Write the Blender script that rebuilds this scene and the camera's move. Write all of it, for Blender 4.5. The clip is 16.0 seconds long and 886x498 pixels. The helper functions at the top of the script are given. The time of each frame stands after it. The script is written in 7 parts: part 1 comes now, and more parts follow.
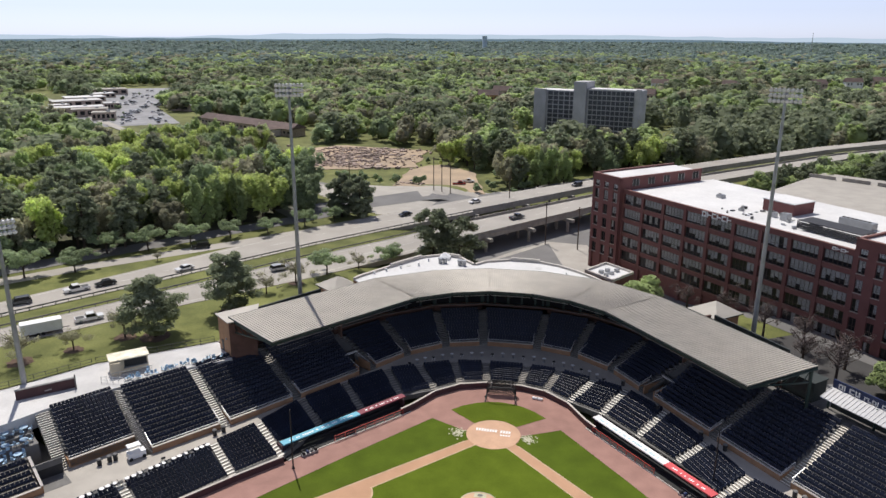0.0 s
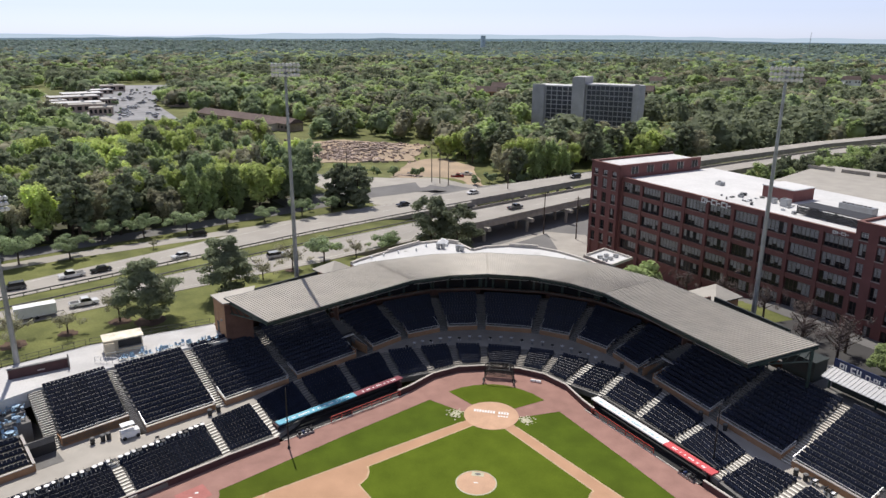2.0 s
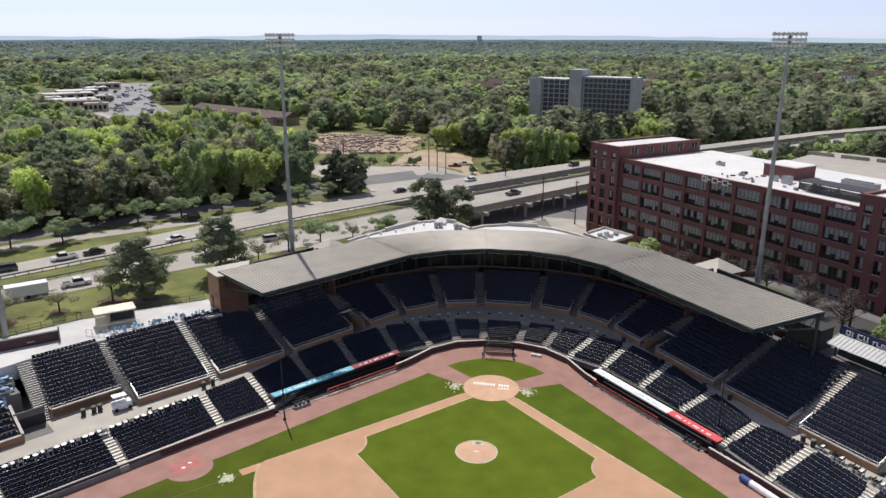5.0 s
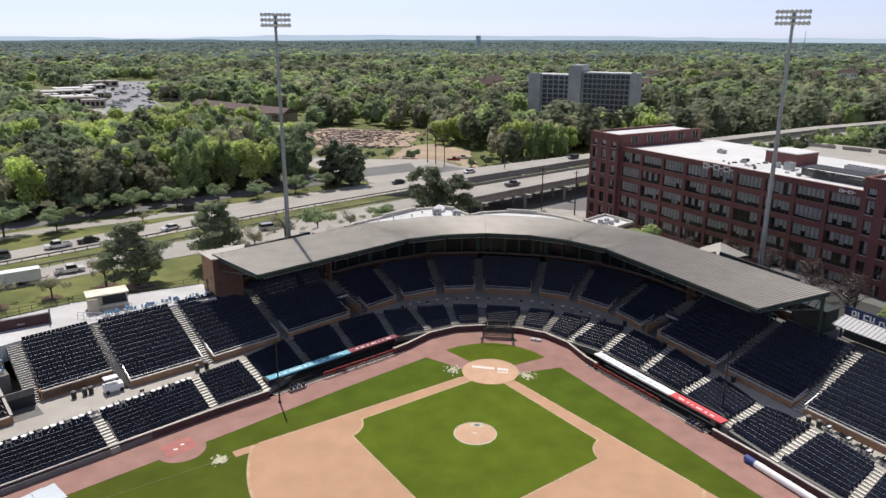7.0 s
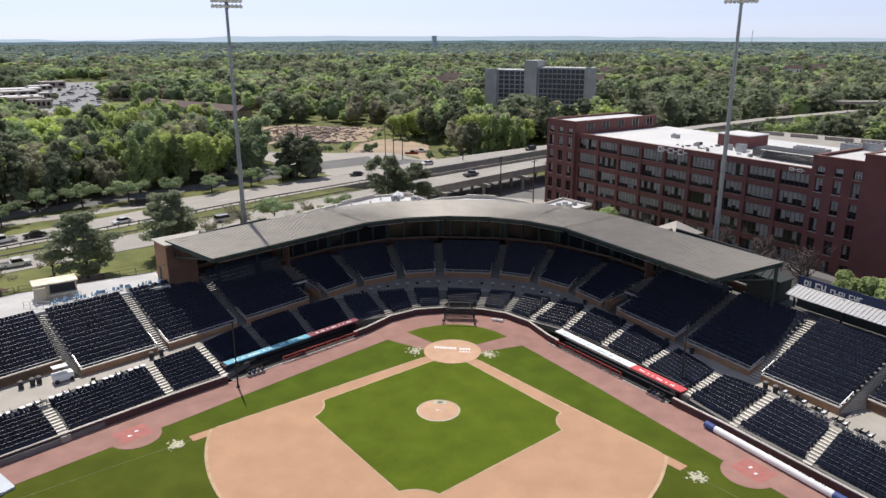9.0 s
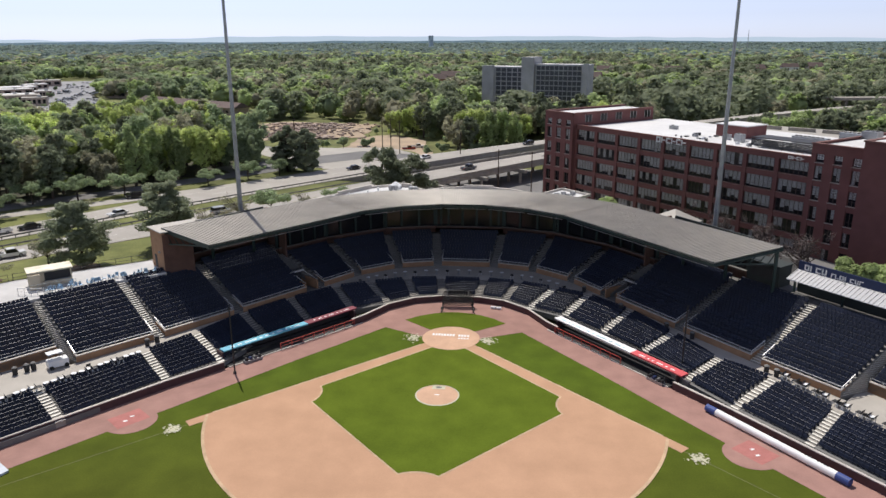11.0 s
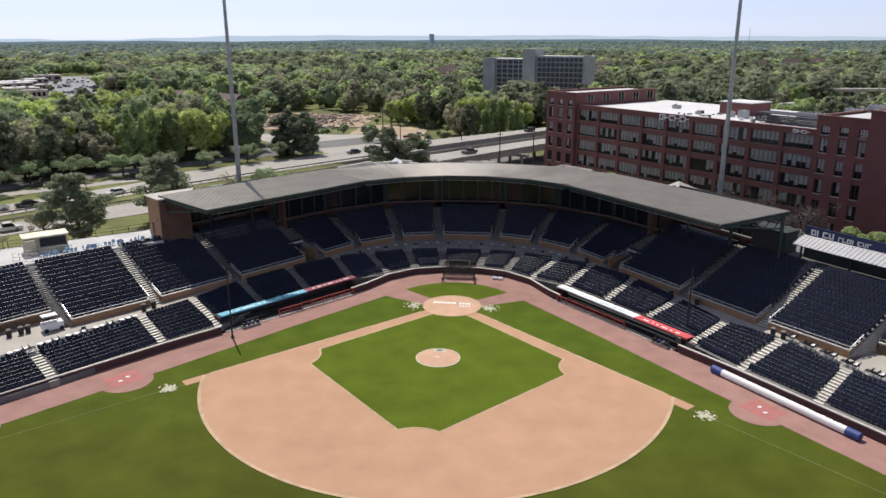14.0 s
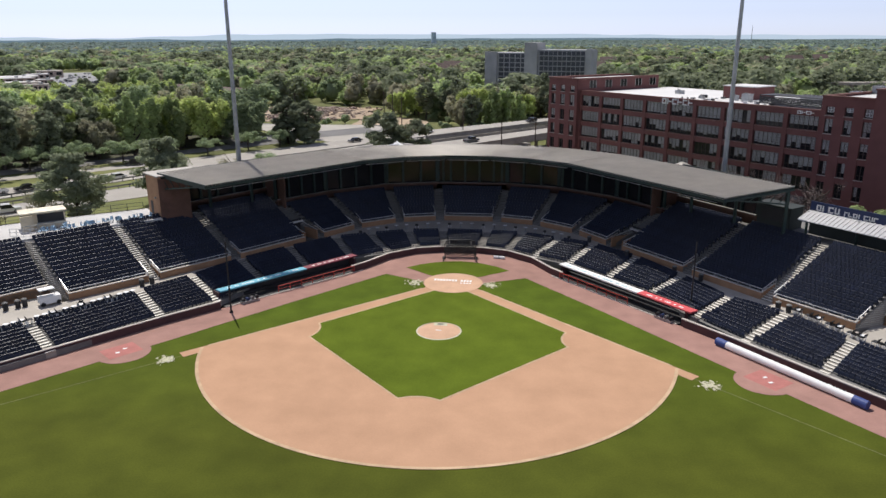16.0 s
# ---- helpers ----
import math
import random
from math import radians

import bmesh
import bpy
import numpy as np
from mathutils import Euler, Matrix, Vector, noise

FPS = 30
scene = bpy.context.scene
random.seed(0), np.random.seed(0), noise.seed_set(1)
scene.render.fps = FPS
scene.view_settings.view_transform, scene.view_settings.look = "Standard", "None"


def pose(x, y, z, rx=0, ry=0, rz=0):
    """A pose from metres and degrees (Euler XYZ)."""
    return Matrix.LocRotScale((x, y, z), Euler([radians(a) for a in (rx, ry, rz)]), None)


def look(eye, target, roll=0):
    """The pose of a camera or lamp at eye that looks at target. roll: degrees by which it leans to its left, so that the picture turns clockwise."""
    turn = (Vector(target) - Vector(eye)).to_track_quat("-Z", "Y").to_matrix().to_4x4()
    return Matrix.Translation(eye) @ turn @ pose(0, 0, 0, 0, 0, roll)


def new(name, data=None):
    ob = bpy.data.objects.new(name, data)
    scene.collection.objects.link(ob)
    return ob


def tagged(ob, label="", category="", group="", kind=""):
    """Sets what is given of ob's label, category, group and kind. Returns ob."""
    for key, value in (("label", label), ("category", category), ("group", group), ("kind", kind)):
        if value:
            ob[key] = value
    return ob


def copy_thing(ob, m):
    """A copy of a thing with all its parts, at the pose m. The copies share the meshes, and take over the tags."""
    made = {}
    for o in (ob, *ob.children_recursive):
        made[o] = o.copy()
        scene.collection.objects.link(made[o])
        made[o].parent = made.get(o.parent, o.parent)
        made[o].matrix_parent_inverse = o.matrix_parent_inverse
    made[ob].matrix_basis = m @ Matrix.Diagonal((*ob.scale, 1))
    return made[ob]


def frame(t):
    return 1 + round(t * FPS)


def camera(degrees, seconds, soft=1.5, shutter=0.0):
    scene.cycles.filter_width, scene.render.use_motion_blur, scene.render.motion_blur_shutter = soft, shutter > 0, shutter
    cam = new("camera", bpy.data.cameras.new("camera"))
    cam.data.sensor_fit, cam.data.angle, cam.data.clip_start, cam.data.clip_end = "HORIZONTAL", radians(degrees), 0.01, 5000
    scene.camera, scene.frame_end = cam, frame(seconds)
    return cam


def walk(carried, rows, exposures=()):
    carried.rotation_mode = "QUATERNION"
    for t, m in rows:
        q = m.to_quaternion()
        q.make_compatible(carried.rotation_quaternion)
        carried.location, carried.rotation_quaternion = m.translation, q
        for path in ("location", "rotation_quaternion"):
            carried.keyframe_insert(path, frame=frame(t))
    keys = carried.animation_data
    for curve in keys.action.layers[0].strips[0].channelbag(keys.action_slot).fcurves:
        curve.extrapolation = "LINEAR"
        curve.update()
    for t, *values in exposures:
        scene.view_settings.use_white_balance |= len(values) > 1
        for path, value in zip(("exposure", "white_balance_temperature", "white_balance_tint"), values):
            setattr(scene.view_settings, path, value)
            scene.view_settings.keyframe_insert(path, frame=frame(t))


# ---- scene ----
cam = camera(63.3, 16.0)
PATH = [
    (0, (9.697, -99.611, 60.448), (9.359, -97.726, 59.87), 0.2),
    (0.5, (9.771, -99.567, 59.631), (9.436, -97.682, 59.052), 0.2),
    (1, (9.723, -99.536, 58.746), (9.39, -97.651, 58.167), 0.3),
    (1.5, (9.798, -99.504, 57.812), (9.465, -97.618, 57.235), 0.3),
    (2, (9.78, -99.507, 56.985), (9.447, -97.621, 56.408), 0.3),
    (2.5, (9.727, -99.486, 56.079), (9.396, -97.6, 55.503), 0.3),
    (3, (9.628, -99.469, 55.139), (9.298, -97.582, 54.563), 0.3),
    (3.5, (9.61, -99.451, 54.25), (9.28, -97.564, 53.676), 0.3),
    (4, (9.601, -99.411, 53.403), (9.271, -97.524, 52.829), 0.2),
    (6.5, (9.426, -98.055, 49.078), (9.104, -96.165, 48.508), 0.1),
    (7, (9.492, -97.943, 48.275), (9.169, -96.054, 47.705), 0.1),
    (7.5, (9.536, -97.919, 47.437), (9.213, -96.029, 46.867), 0.1),
    (8, (9.744, -97.964, 46.555), (9.463, -96.068, 45.986), -0.0),
    (8.5, (9.693, -98.078, 45.682), (9.472, -96.173, 45.114), -0.1),
    (11, (9.419, -97.939, 42.741), (9.213, -96.032, 42.175), -0.2),
    (11.5, (9.447, -97.953, 41.848), (9.24, -96.046, 41.283), -0.3),
    (12, (9.48, -97.966, 40.951), (9.273, -96.059, 40.386), -0.3),
    (12.5, (9.509, -97.93, 40.202), (9.303, -96.023, 39.636), -0.2),
    (13, (9.448, -97.947, 39.386), (9.242, -96.04, 38.819), -0.2),
    (13.5, (9.415, -97.906, 38.469), (9.208, -95.999, 37.903), -0.2),
    (14, (9.363, -97.884, 37.609), (9.155, -95.977, 37.043), -0.2),
    (14.5, (9.378, -97.804, 36.758), (9.169, -95.897, 36.191), -0.2),
    (15, (9.49, -97.802, 35.811), (9.279, -95.895, 35.245), -0.2),
    (15.5, (9.428, -97.835, 34.902), (9.216, -95.928, 34.336), -0.2),
    (16, (9.456, -97.815, 34.185), (9.243, -95.909, 33.617), -0.2),
]
walk(cam, [(t, look(eye, target, roll)) for t, eye, target, roll in PATH])

# ---- world and sun ----
world = bpy.data.worlds.new("world")
scene.world = world
world.use_nodes = True
wn, wl = world.node_tree.nodes, world.node_tree.links
sky = wn.new("ShaderNodeTexSky")
sky.sky_type = "NISHITA"
sky.sun_disc = False
SUN = Vector((-0.31, 0.51, 1.0)).normalized()
sky.sun_elevation = math.asin(SUN.z)
sky.sun_rotation = math.atan2(SUN.x, SUN.y)
sky.air_density, sky.dust_density, sky.ozone_density = 0.7, 0.15, 2.5
wn["Background"].inputs["Strength"].default_value = 0.12
# thin bright haze: the blue is washed out
tone = wn.new("ShaderNodeHueSaturation")
tone.inputs["Saturation"].default_value, tone.inputs["Value"].default_value = 0.32, 0.96
cool = wn.new("ShaderNodeVectorMath")
cool.operation = "MULTIPLY"
cool.inputs[1].default_value = (0.88, 0.93, 1.17)
wl.new(sky.outputs[0], tone.inputs["Color"]), wl.new(tone.outputs[0], cool.inputs[0])
wl.new(cool.outputs[0], wn["Background"].inputs["Color"])
sun = new("sun", bpy.data.lights.new("sun", "SUN"))
sun.data.energy, sun.data.angle, sun.data.color = 4.4, radians(0.5), (1.0, 0.945, 0.875)
sun.matrix_world = look(SUN * 300, (0, 0, 0))


# ---- materials ----
def mat(name, col, rough=0.8, var=0.25, scale=1.0, fine=12.0, bump=0.2, metal=0.0, tint=None, random_var=0.0, spec=0.5, far=0.1):
    m = bpy.data.materials.new(name)
    m.use_nodes = True
    n, l = m.node_tree.nodes, m.node_tree.links
    b = n["Principled BSDF"]
    b.inputs["Roughness"].default_value, b.inputs["Metallic"].default_value = rough, metal
    b.inputs["Specular IOR Level"].default_value = spec
    geo = n.new("ShaderNodeNewGeometry")
    mixes = None
    for sc, amount, det in ((scale, var, 5), (fine, var * 0.7, 3), (scale * far, var * 0.8, 3)):
        t = n.new("ShaderNodeTexNoise")
        t.inputs["Scale"].default_value, t.inputs["Detail"].default_value = sc, det
        l.new(geo.outputs["Position"], t.inputs["Vector"])
        r = n.new("ShaderNodeMapRange")
        r.inputs["From Min"].default_value, r.inputs["From Max"].default_value = 0.3, 0.7
        r.inputs["To Min"].default_value, r.inputs["To Max"].default_value = 1 - amount, 1 + amount
        l.new(t.outputs["Fac"], r.inputs["Value"])
        if mixes is None:
            mixes, first = r.outputs[0], t
        else:
            q = n.new("ShaderNodeMath")
            q.operation = "MULTIPLY"
            l.new(mixes, q.inputs[0]), l.new(r.outputs[0], q.inputs[1])
            mixes = q.outputs[0]
        last = t
    if random_var:
        for src in (n.new("ShaderNodeObjectInfo").outputs["Random"], geo.outputs["Random Per Island"]):
            r = n.new("ShaderNodeMapRange")
            r.inputs["To Min"].default_value, r.inputs["To Max"].default_value = 1 - random_var, 1 + random_var
            l.new(src, r.inputs["Value"])
            q = n.new("ShaderNodeMath")
            q.operation = "MULTIPLY"
            l.new(mixes, q.inputs[0]), l.new(r.outputs[0], q.inputs[1])
            mixes = q.outputs[0]
    base = n.new("ShaderNodeMix")
    base.data_type = "RGBA"
    base.inputs["A"].default_value = (*col, 1)
    base.inputs["B"].default_value = (*(tint or col), 1)
    if tint:
        l.new(first.outputs["Fac"], base.inputs["Factor"])
    v = n.new("ShaderNodeVectorMath")
    v.operation = "SCALE"
    l.new(base.outputs["Result"], v.inputs[0]), l.new(mixes, v.inputs["Scale"])
    l.new(v.outputs[0], b.inputs["Base Color"])
    if bump:
        k = n.new("ShaderNodeBump")
        k.inputs["Strength"].default_value, k.inputs["Distance"].default_value = bump, 0.05
        l.new(last.outputs["Fac"], k.inputs["Height"]), l.new(k.outputs[0], b.inputs["Normal"])
    return m


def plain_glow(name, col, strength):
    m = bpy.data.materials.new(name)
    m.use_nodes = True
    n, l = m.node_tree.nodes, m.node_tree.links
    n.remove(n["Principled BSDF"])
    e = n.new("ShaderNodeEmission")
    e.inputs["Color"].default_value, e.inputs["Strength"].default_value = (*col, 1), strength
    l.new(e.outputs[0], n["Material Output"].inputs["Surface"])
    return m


GRASS = mat("outfield_grass", (0.070, 0.083, 0.013), 0.9, 0.14, 0.25, 6, 0.3, tint=(0.080, 0.092, 0.013), spec=0.05)
# the outfield is duller than the watered foul ground near the stands
n, l = GRASS.node_tree.nodes, GRASS.node_tree.links
pos, sep, wet, blend = n.new("ShaderNodeNewGeometry"), n.new("ShaderNodeSeparateXYZ"), n.new("ShaderNodeMapRange"), n.new("ShaderNodeMix")
wet.inputs["From Min"].default_value, wet.inputs["From Max"].default_value = -44.0, -12.0
blend.data_type, blend.blend_type = "RGBA", "MULTIPLY"
blend.inputs["B"].default_value = (1.05, 1.30, 1.0, 1)
l.new(pos.outputs["Position"], sep.inputs[0]), l.new(sep.outputs["Y"], wet.inputs["Value"]), l.new(wet.outputs[0], blend.inputs["Factor"])
l.new(n["Principled BSDF"].inputs["Base Color"].links[0].from_socket, blend.inputs["A"]), l.new(blend.outputs["Result"], n["Principled BSDF"].inputs["Base Color"])
INGRASS = mat("infield_grass", (0.086, 0.122, 0.012), 0.9, 0.12, 0.25, 6, 0.3, tint=(0.098, 0.132, 0.014), spec=0.05)
WILD = mat("rough_grass", (0.10, 0.122, 0.022), 0.95, 0.3, 0.15, 3, 0.4, tint=(0.15, 0.15, 0.05))
SKIN = mat("infield_clay", (0.46, 0.278, 0.175), 0.95, 0.06, 0.3, 8, 0.15, tint=(0.49, 0.302, 0.195), spec=0.05)
TRACK = mat("red_clay_track", (0.30, 0.165, 0.135), 0.95, 0.10, 0.4, 8, 0.15, tint=(0.35, 0.20, 0.165))
PALECLAY = mat("pale_clay", (0.56, 0.355, 0.235), 0.95, 0.08, 0.5, 8, 0.15)
EDGECLAY = mat("dry_yellow_clay", (0.50, 0.36, 0.235), 0.95, 0.15, 0.8, 8, 0.15, spec=0.05)
CHALK = mat("chalk", (0.52, 0.50, 0.36), 0.95, 0.10, 2, 20, 0.1)
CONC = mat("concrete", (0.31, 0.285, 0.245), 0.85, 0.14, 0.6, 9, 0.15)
# dark grey; on covered steps and floors it carries their shade
DARKCONC = mat("worn_shade_grey_concrete", (0.165, 0.16, 0.152), 0.85, 0.16, 0.6, 9, 0.15)
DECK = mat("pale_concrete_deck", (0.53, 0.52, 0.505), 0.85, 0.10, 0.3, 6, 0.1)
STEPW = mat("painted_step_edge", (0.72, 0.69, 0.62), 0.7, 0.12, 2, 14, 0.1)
SEAT = mat("navy_plastic_seat", (0.0165, 0.0215, 0.04), 0.42, 0.15, 1.5, 20, 0.05, random_var=0.14, spec=0.24)
TANBRICK = mat("tan_brick", (0.33, 0.19, 0.105), 0.9, 0.14, 0.8, 10, 0.3)
COPING = mat("stone_coping", (0.52, 0.48, 0.43), 0.85, 0.1, 1, 10, 0.1)
REDBRICK = mat("red_brick", (0.185, 0.075, 0.068), 0.9, 0.14, 0.5, 14, 0.3, tint=(0.155, 0.064, 0.058))
SILL = mat("brown_stone_sill", (0.20, 0.10, 0.085), 0.9, 0.12, 1, 10, 0.1)
ROOFMETAL = mat("grey_ribbed_metal", (0.44, 0.41, 0.36), 0.65, 0.08, 0.4, 5, 0.05, spec=0.3)
RIB = mat("metal_roof_rib", (0.50, 0.465, 0.41), 0.6, 0.08, 0.4, 5, 0.0, spec=0.3)
GREENSTEEL = mat("dark_green_steel", (0.028, 0.05, 0.046), 0.5, 0.15, 1, 10, 0.05, metal=0.3)
STEEL = mat("galvanised_steel", (0.34, 0.35, 0.36), 0.45, 0.12, 0.8, 10, 0.05, metal=0.7)
PALERAIL = mat("pale_handrail", (0.62, 0.62, 0.62), 0.4, 0.06, 1, 10, 0.0, metal=0.4)
BLACK = mat("black_metal", (0.022, 0.022, 0.024), 0.6, 0.2, 1, 10, 0.05)
WHITEROOF = mat("white_membrane", (0.60, 0.595, 0.585), 0.8, 0.08, 0.12, 1.5, 0.05)
ASPHALT = mat("asphalt", (0.16, 0.155, 0.15), 0.9, 0.14, 0.12, 4, 0.1)
ROADCONC = mat("concrete_road", (0.34, 0.315, 0.28), 0.85, 0.10, 0.1, 4, 0.1)
PAVE = mat("pale_pavement", (0.36, 0.335, 0.295), 0.85, 0.10, 0.2, 4, 0.1)
DIRT = mat("bare_earth", (0.42, 0.335, 0.24), 0.95, 0.2, 0.08, 2, 0.3, tint=(0.36, 0.26, 0.17))
RUBBLE = mat("broken_masonry", (0.42, 0.33, 0.28), 0.95, 0.35, 0.3, 3, 0.3, random_var=0.3)
# brick with the shade under the roof mixed into its colour
SHADEBRICK = mat("shade_darkened_brick", (0.13, 0.07, 0.052), 0.9, 0.16, 0.8, 10, 0.3)
# near-black green that paints shade under the roof and canopy
SHADEGREEN = mat("shade_dark_green", (0.022, 0.03, 0.028), 0.7, 0.15, 1, 8, 0.05)
BARK = mat("bark", (0.075, 0.055, 0.042), 0.95, 0.3, 2, 12, 0.5)


def leaf_mat(name, col, tint, glow=0.4):
    """Leaf colour with grain, and light coming through the leaf."""
    m = mat(name, col, 0.7, 0.25, 0.12, 2.5, 0.0, tint=tint, random_var=0.12, spec=0.05)
    n, l = m.node_tree.nodes, m.node_tree.links
    b = n["Principled BSDF"]
    t, x, dim = n.new("ShaderNodeBsdfTranslucent"), n.new("ShaderNodeAddShader"), n.new("ShaderNodeVectorMath")
    dim.operation = "SCALE"
    dim.inputs["Scale"].default_value = glow
    l.new(b.inputs["Base Color"].links[0].from_socket, dim.inputs[0]), l.new(dim.outputs[0], t.inputs["Color"])
    l.new(b.outputs[0], x.inputs[0]), l.new(t.outputs[0], x.inputs[1]), l.new(x.outputs[0], n["Material Output"].inputs["Surface"])
    return m


LEAFS = [leaf_mat("leaf_" + n, c, c2, w) for n, c, c2, w in (
    ("spring_green", (0.178, 0.224, 0.096), (0.218, 0.255, 0.12), 1.0), ("mid_green", (0.143, 0.182, 0.102), (0.18, 0.214, 0.124), 1.0),
    ("olive", (0.185, 0.184, 0.122), (0.218, 0.208, 0.146), 0.9), ("pine_green", (0.108, 0.126, 0.078), (0.14, 0.155, 0.1), 0.9),
    # leaf colour 5, for the far woods, has distance haze mixed in
    ("bare_twig", (0.11, 0.09, 0.085), (0.13, 0.105, 0.10), 0.1), ("haze_tinted", (0.10, 0.135, 0.12), (0.13, 0.165, 0.15), 0.9), ("young_yellow_green", (0.245, 0.29, 0.098), (0.29, 0.325, 0.125), 1.0))]
GLASS = mat("dark_window_glass", (0.014, 0.015, 0.018), 0.12, 0.2, 0.5, 3, 0.0, spec=0.3)
BLIND = mat("pale_window_blind", (0.20, 0.20, 0.20), 0.6, 0.2, 0.4, 3, 0.0, random_var=0.25)
PALESILL = mat("pale_stone_sill", (0.40, 0.34, 0.31), 0.9, 0.12, 1, 10, 0.1)
MULLION = mat("dark_bronze_mullion", (0.045, 0.03, 0.028), 0.6, 0.15, 1, 8, 0.0)
FRAMEW = mat("pale_window_bar", (0.42, 0.41, 0.39), 0.6, 0.1, 1, 8, 0.0)
WHITE = mat("white_paint", (0.78, 0.78, 0.77), 0.6, 0.05, 1, 8, 0.0)
TEALROOF = mat("pale_blue_banner", (0.13, 0.42, 0.55), 0.6, 0.06, 1, 8, 0.0)
REDROOF = mat("dark_red_banner", (0.20, 0.028, 0.05), 0.6, 0.08, 1, 8, 0.0)
BRIGHTRED = mat("red_banner", (0.62, 0.09, 0.10), 0.6, 0.06, 1, 8, 0.0)
REDRAIL = mat("red_rail", (0.36, 0.045, 0.03), 0.5, 0.1, 1, 8, 0.0)
NAVY = mat("navy_sign", (0.02, 0.035, 0.10), 0.5, 0.08, 1, 8, 0.0)
BLUETARP = mat("blue_fabric", (0.03, 0.06, 0.22), 0.6, 0.1, 1, 8, 0.1)
CREAM = mat("cream_panel", (0.60, 0.52, 0.38), 0.7, 0.08, 1, 8, 0.05)
MAROON = mat("maroon_panel", (0.07, 0.03, 0.032), 0.7, 0.15, 1, 8, 0.05)
PALEBLUE = mat("light_blue_chair", (0.32, 0.46, 0.58), 0.5, 0.15, 1, 8, 0.0)
GREYCONC = mat("grey_precast", (0.42, 0.415, 0.42), 0.85, 0.12, 0.2, 3, 0.1)
TYRE = mat("rubber", (0.02, 0.02, 0.02), 0.8, 0.1, 2, 10, 0.0)
ROOFBROWN = mat("brown_shingle", (0.12, 0.085, 0.075), 0.9, 0.2, 0.3, 3, 0.2)


LITTER = mat("leaf_litter", (0.06, 0.05, 0.035), 0.95, 0.3, 0.3, 3, 0.4, tint=(0.05, 0.06, 0.025))
# apartment window glass, lightened to paint in the haze of distance
HAZEGLASS = mat("haze_tinted_glass", (0.055, 0.06, 0.075), 0.3, 0.2, 0.5, 3, 0.0)


# ---- mesh building ----
class G:
    """Vertices and faces of one mesh."""

    def __init__(self):
        self.v, self.f = [], []

    def poly(self, pts):
        k = len(self.v)
        self.v += [tuple(p) for p in pts]
        self.f.append(tuple(range(k, k + len(pts))))
        return self

    def hexa(self, lo, hi):
        """Two loops of four points each, below and above."""
        k = len(self.v)
        self.v += [tuple(p) for p in (*lo, *hi)]
        self.f += [(k + 3, k + 2, k + 1, k), (k + 4, k + 5, k + 6, k + 7)]
        self.f += [(k + i, k + (i + 1) % 4, k + 4 + (i + 1) % 4, k + 4 + i) for i in range(4)]
        return self

    def box(self, x, y, z, sx, sy, sz, turn=0.0):
        """A box with its base's centre at x, y, z."""
        c, s = math.cos(turn), math.sin(turn)
        base = [(x + c * a * sx / 2 - s * b * sy / 2, y + s * a * sx / 2 + c * b * sy / 2) for a, b in ((-1, -1), (1, -1), (1, 1), (-1, 1))]
        return self.hexa([(*p, z) for p in base], [(*p, z + sz) for p in base])

    def prism(self, pts, z0, z1):
        n, k = len(pts), len(self.v)
        self.v += [(*p, z0) for p in pts] + [(*p, z1) for p in pts]
        self.f += [tuple(range(k + n - 1, k - 1, -1)), tuple(range(k + n, k + 2 * n))]
        self.f += [(k + i, k + (i + 1) % n, k + n + (i + 1) % n, k + n + i) for i in range(n)]
        return self

    def wall(self, a, b, z0, z1, thick):
        """An upright slab from a to b in the plan; thick to the left of that way."""
        d = Vector((b[0] - a[0], b[1] - a[1])).normalized()
        o = (-d.y * thick, d.x * thick)
        q = [(a[0], a[1]), (b[0], b[1]), (b[0] + o[0], b[1] + o[1]), (a[0] + o[0], a[1] + o[1])]
        return self.hexa([(*p, z0) for p in q], [(*p, z1) for p in q])

    def bar(self, a, b, w, h=None):
        """A square bar between two points."""
        a, b, h = Vector(a), Vector(b), h or w
        d = (b - a).normalized()
        s = d.cross((0, 0, 1))
        s = s.normalized() if s.length > 1e-3 else Vector((1, 0, 0))
        u = s.cross(d)
        loop = [(-w, -h), (w, -h), (w, h), (-w, h)]
        return self.hexa([a + s * i / 2 + u * j / 2 for i, j in loop], [b + s * i / 2 + u * j / 2 for i, j in loop])

    def cyl(self, a, b, r0, r1=None, n=8):
        a, b, r1 = Vector(a), Vector(b), r0 if r1 is None else r1
        d = (b - a).normalized()
        s = d.cross((0, 0, 1)) if abs(d.z) < 0.99 else Vector((1, 0, 0))
        s.normalize()
        u, k = s.cross(d), len(self.v)
        for p, r in ((a, r0), (b, r1)):
            self.v += [tuple(p + (s * math.cos(i * math.tau / n) + u * math.sin(i * math.tau / n)) * r) for i in range(n)]
        self.f += [(k + i, k + (i + 1) % n, k + n + (i + 1) % n, k + n + i) for i in range(n)]
        self.f += [tuple(range(k + n - 1, k - 1, -1)), tuple(range(k + n, k + 2 * n))]
        return self

    def mesh(self, name, material, smooth=False):
        me = bpy.data.meshes.new(name)
        me.from_pydata(self.v, [], self.f)
        me.materials.append(material)
        if smooth:
            me.shade_smooth()
        return me


def part(name, g, material, parent, label=""):
    ob = new(name, g.mesh(name, material) if isinstance(g, G) else g)
    ob.parent = parent
    return tagged(ob, label)


def thing(name, label, category, group="", at=(0, 0, 0), turn=0.0):
    ob = new(name)
    ob.location, ob.rotation_euler = at, (0, 0, turn)
    return tagged(ob, label, category, group)


def setting(name, g, material, label="", category=""):
    return tagged(new(name, g.mesh(name, material)), label, category, kind="structure")


def mix2(a, b, f):
    return tuple(p + (q - p) * f for p, q in zip(a, b))


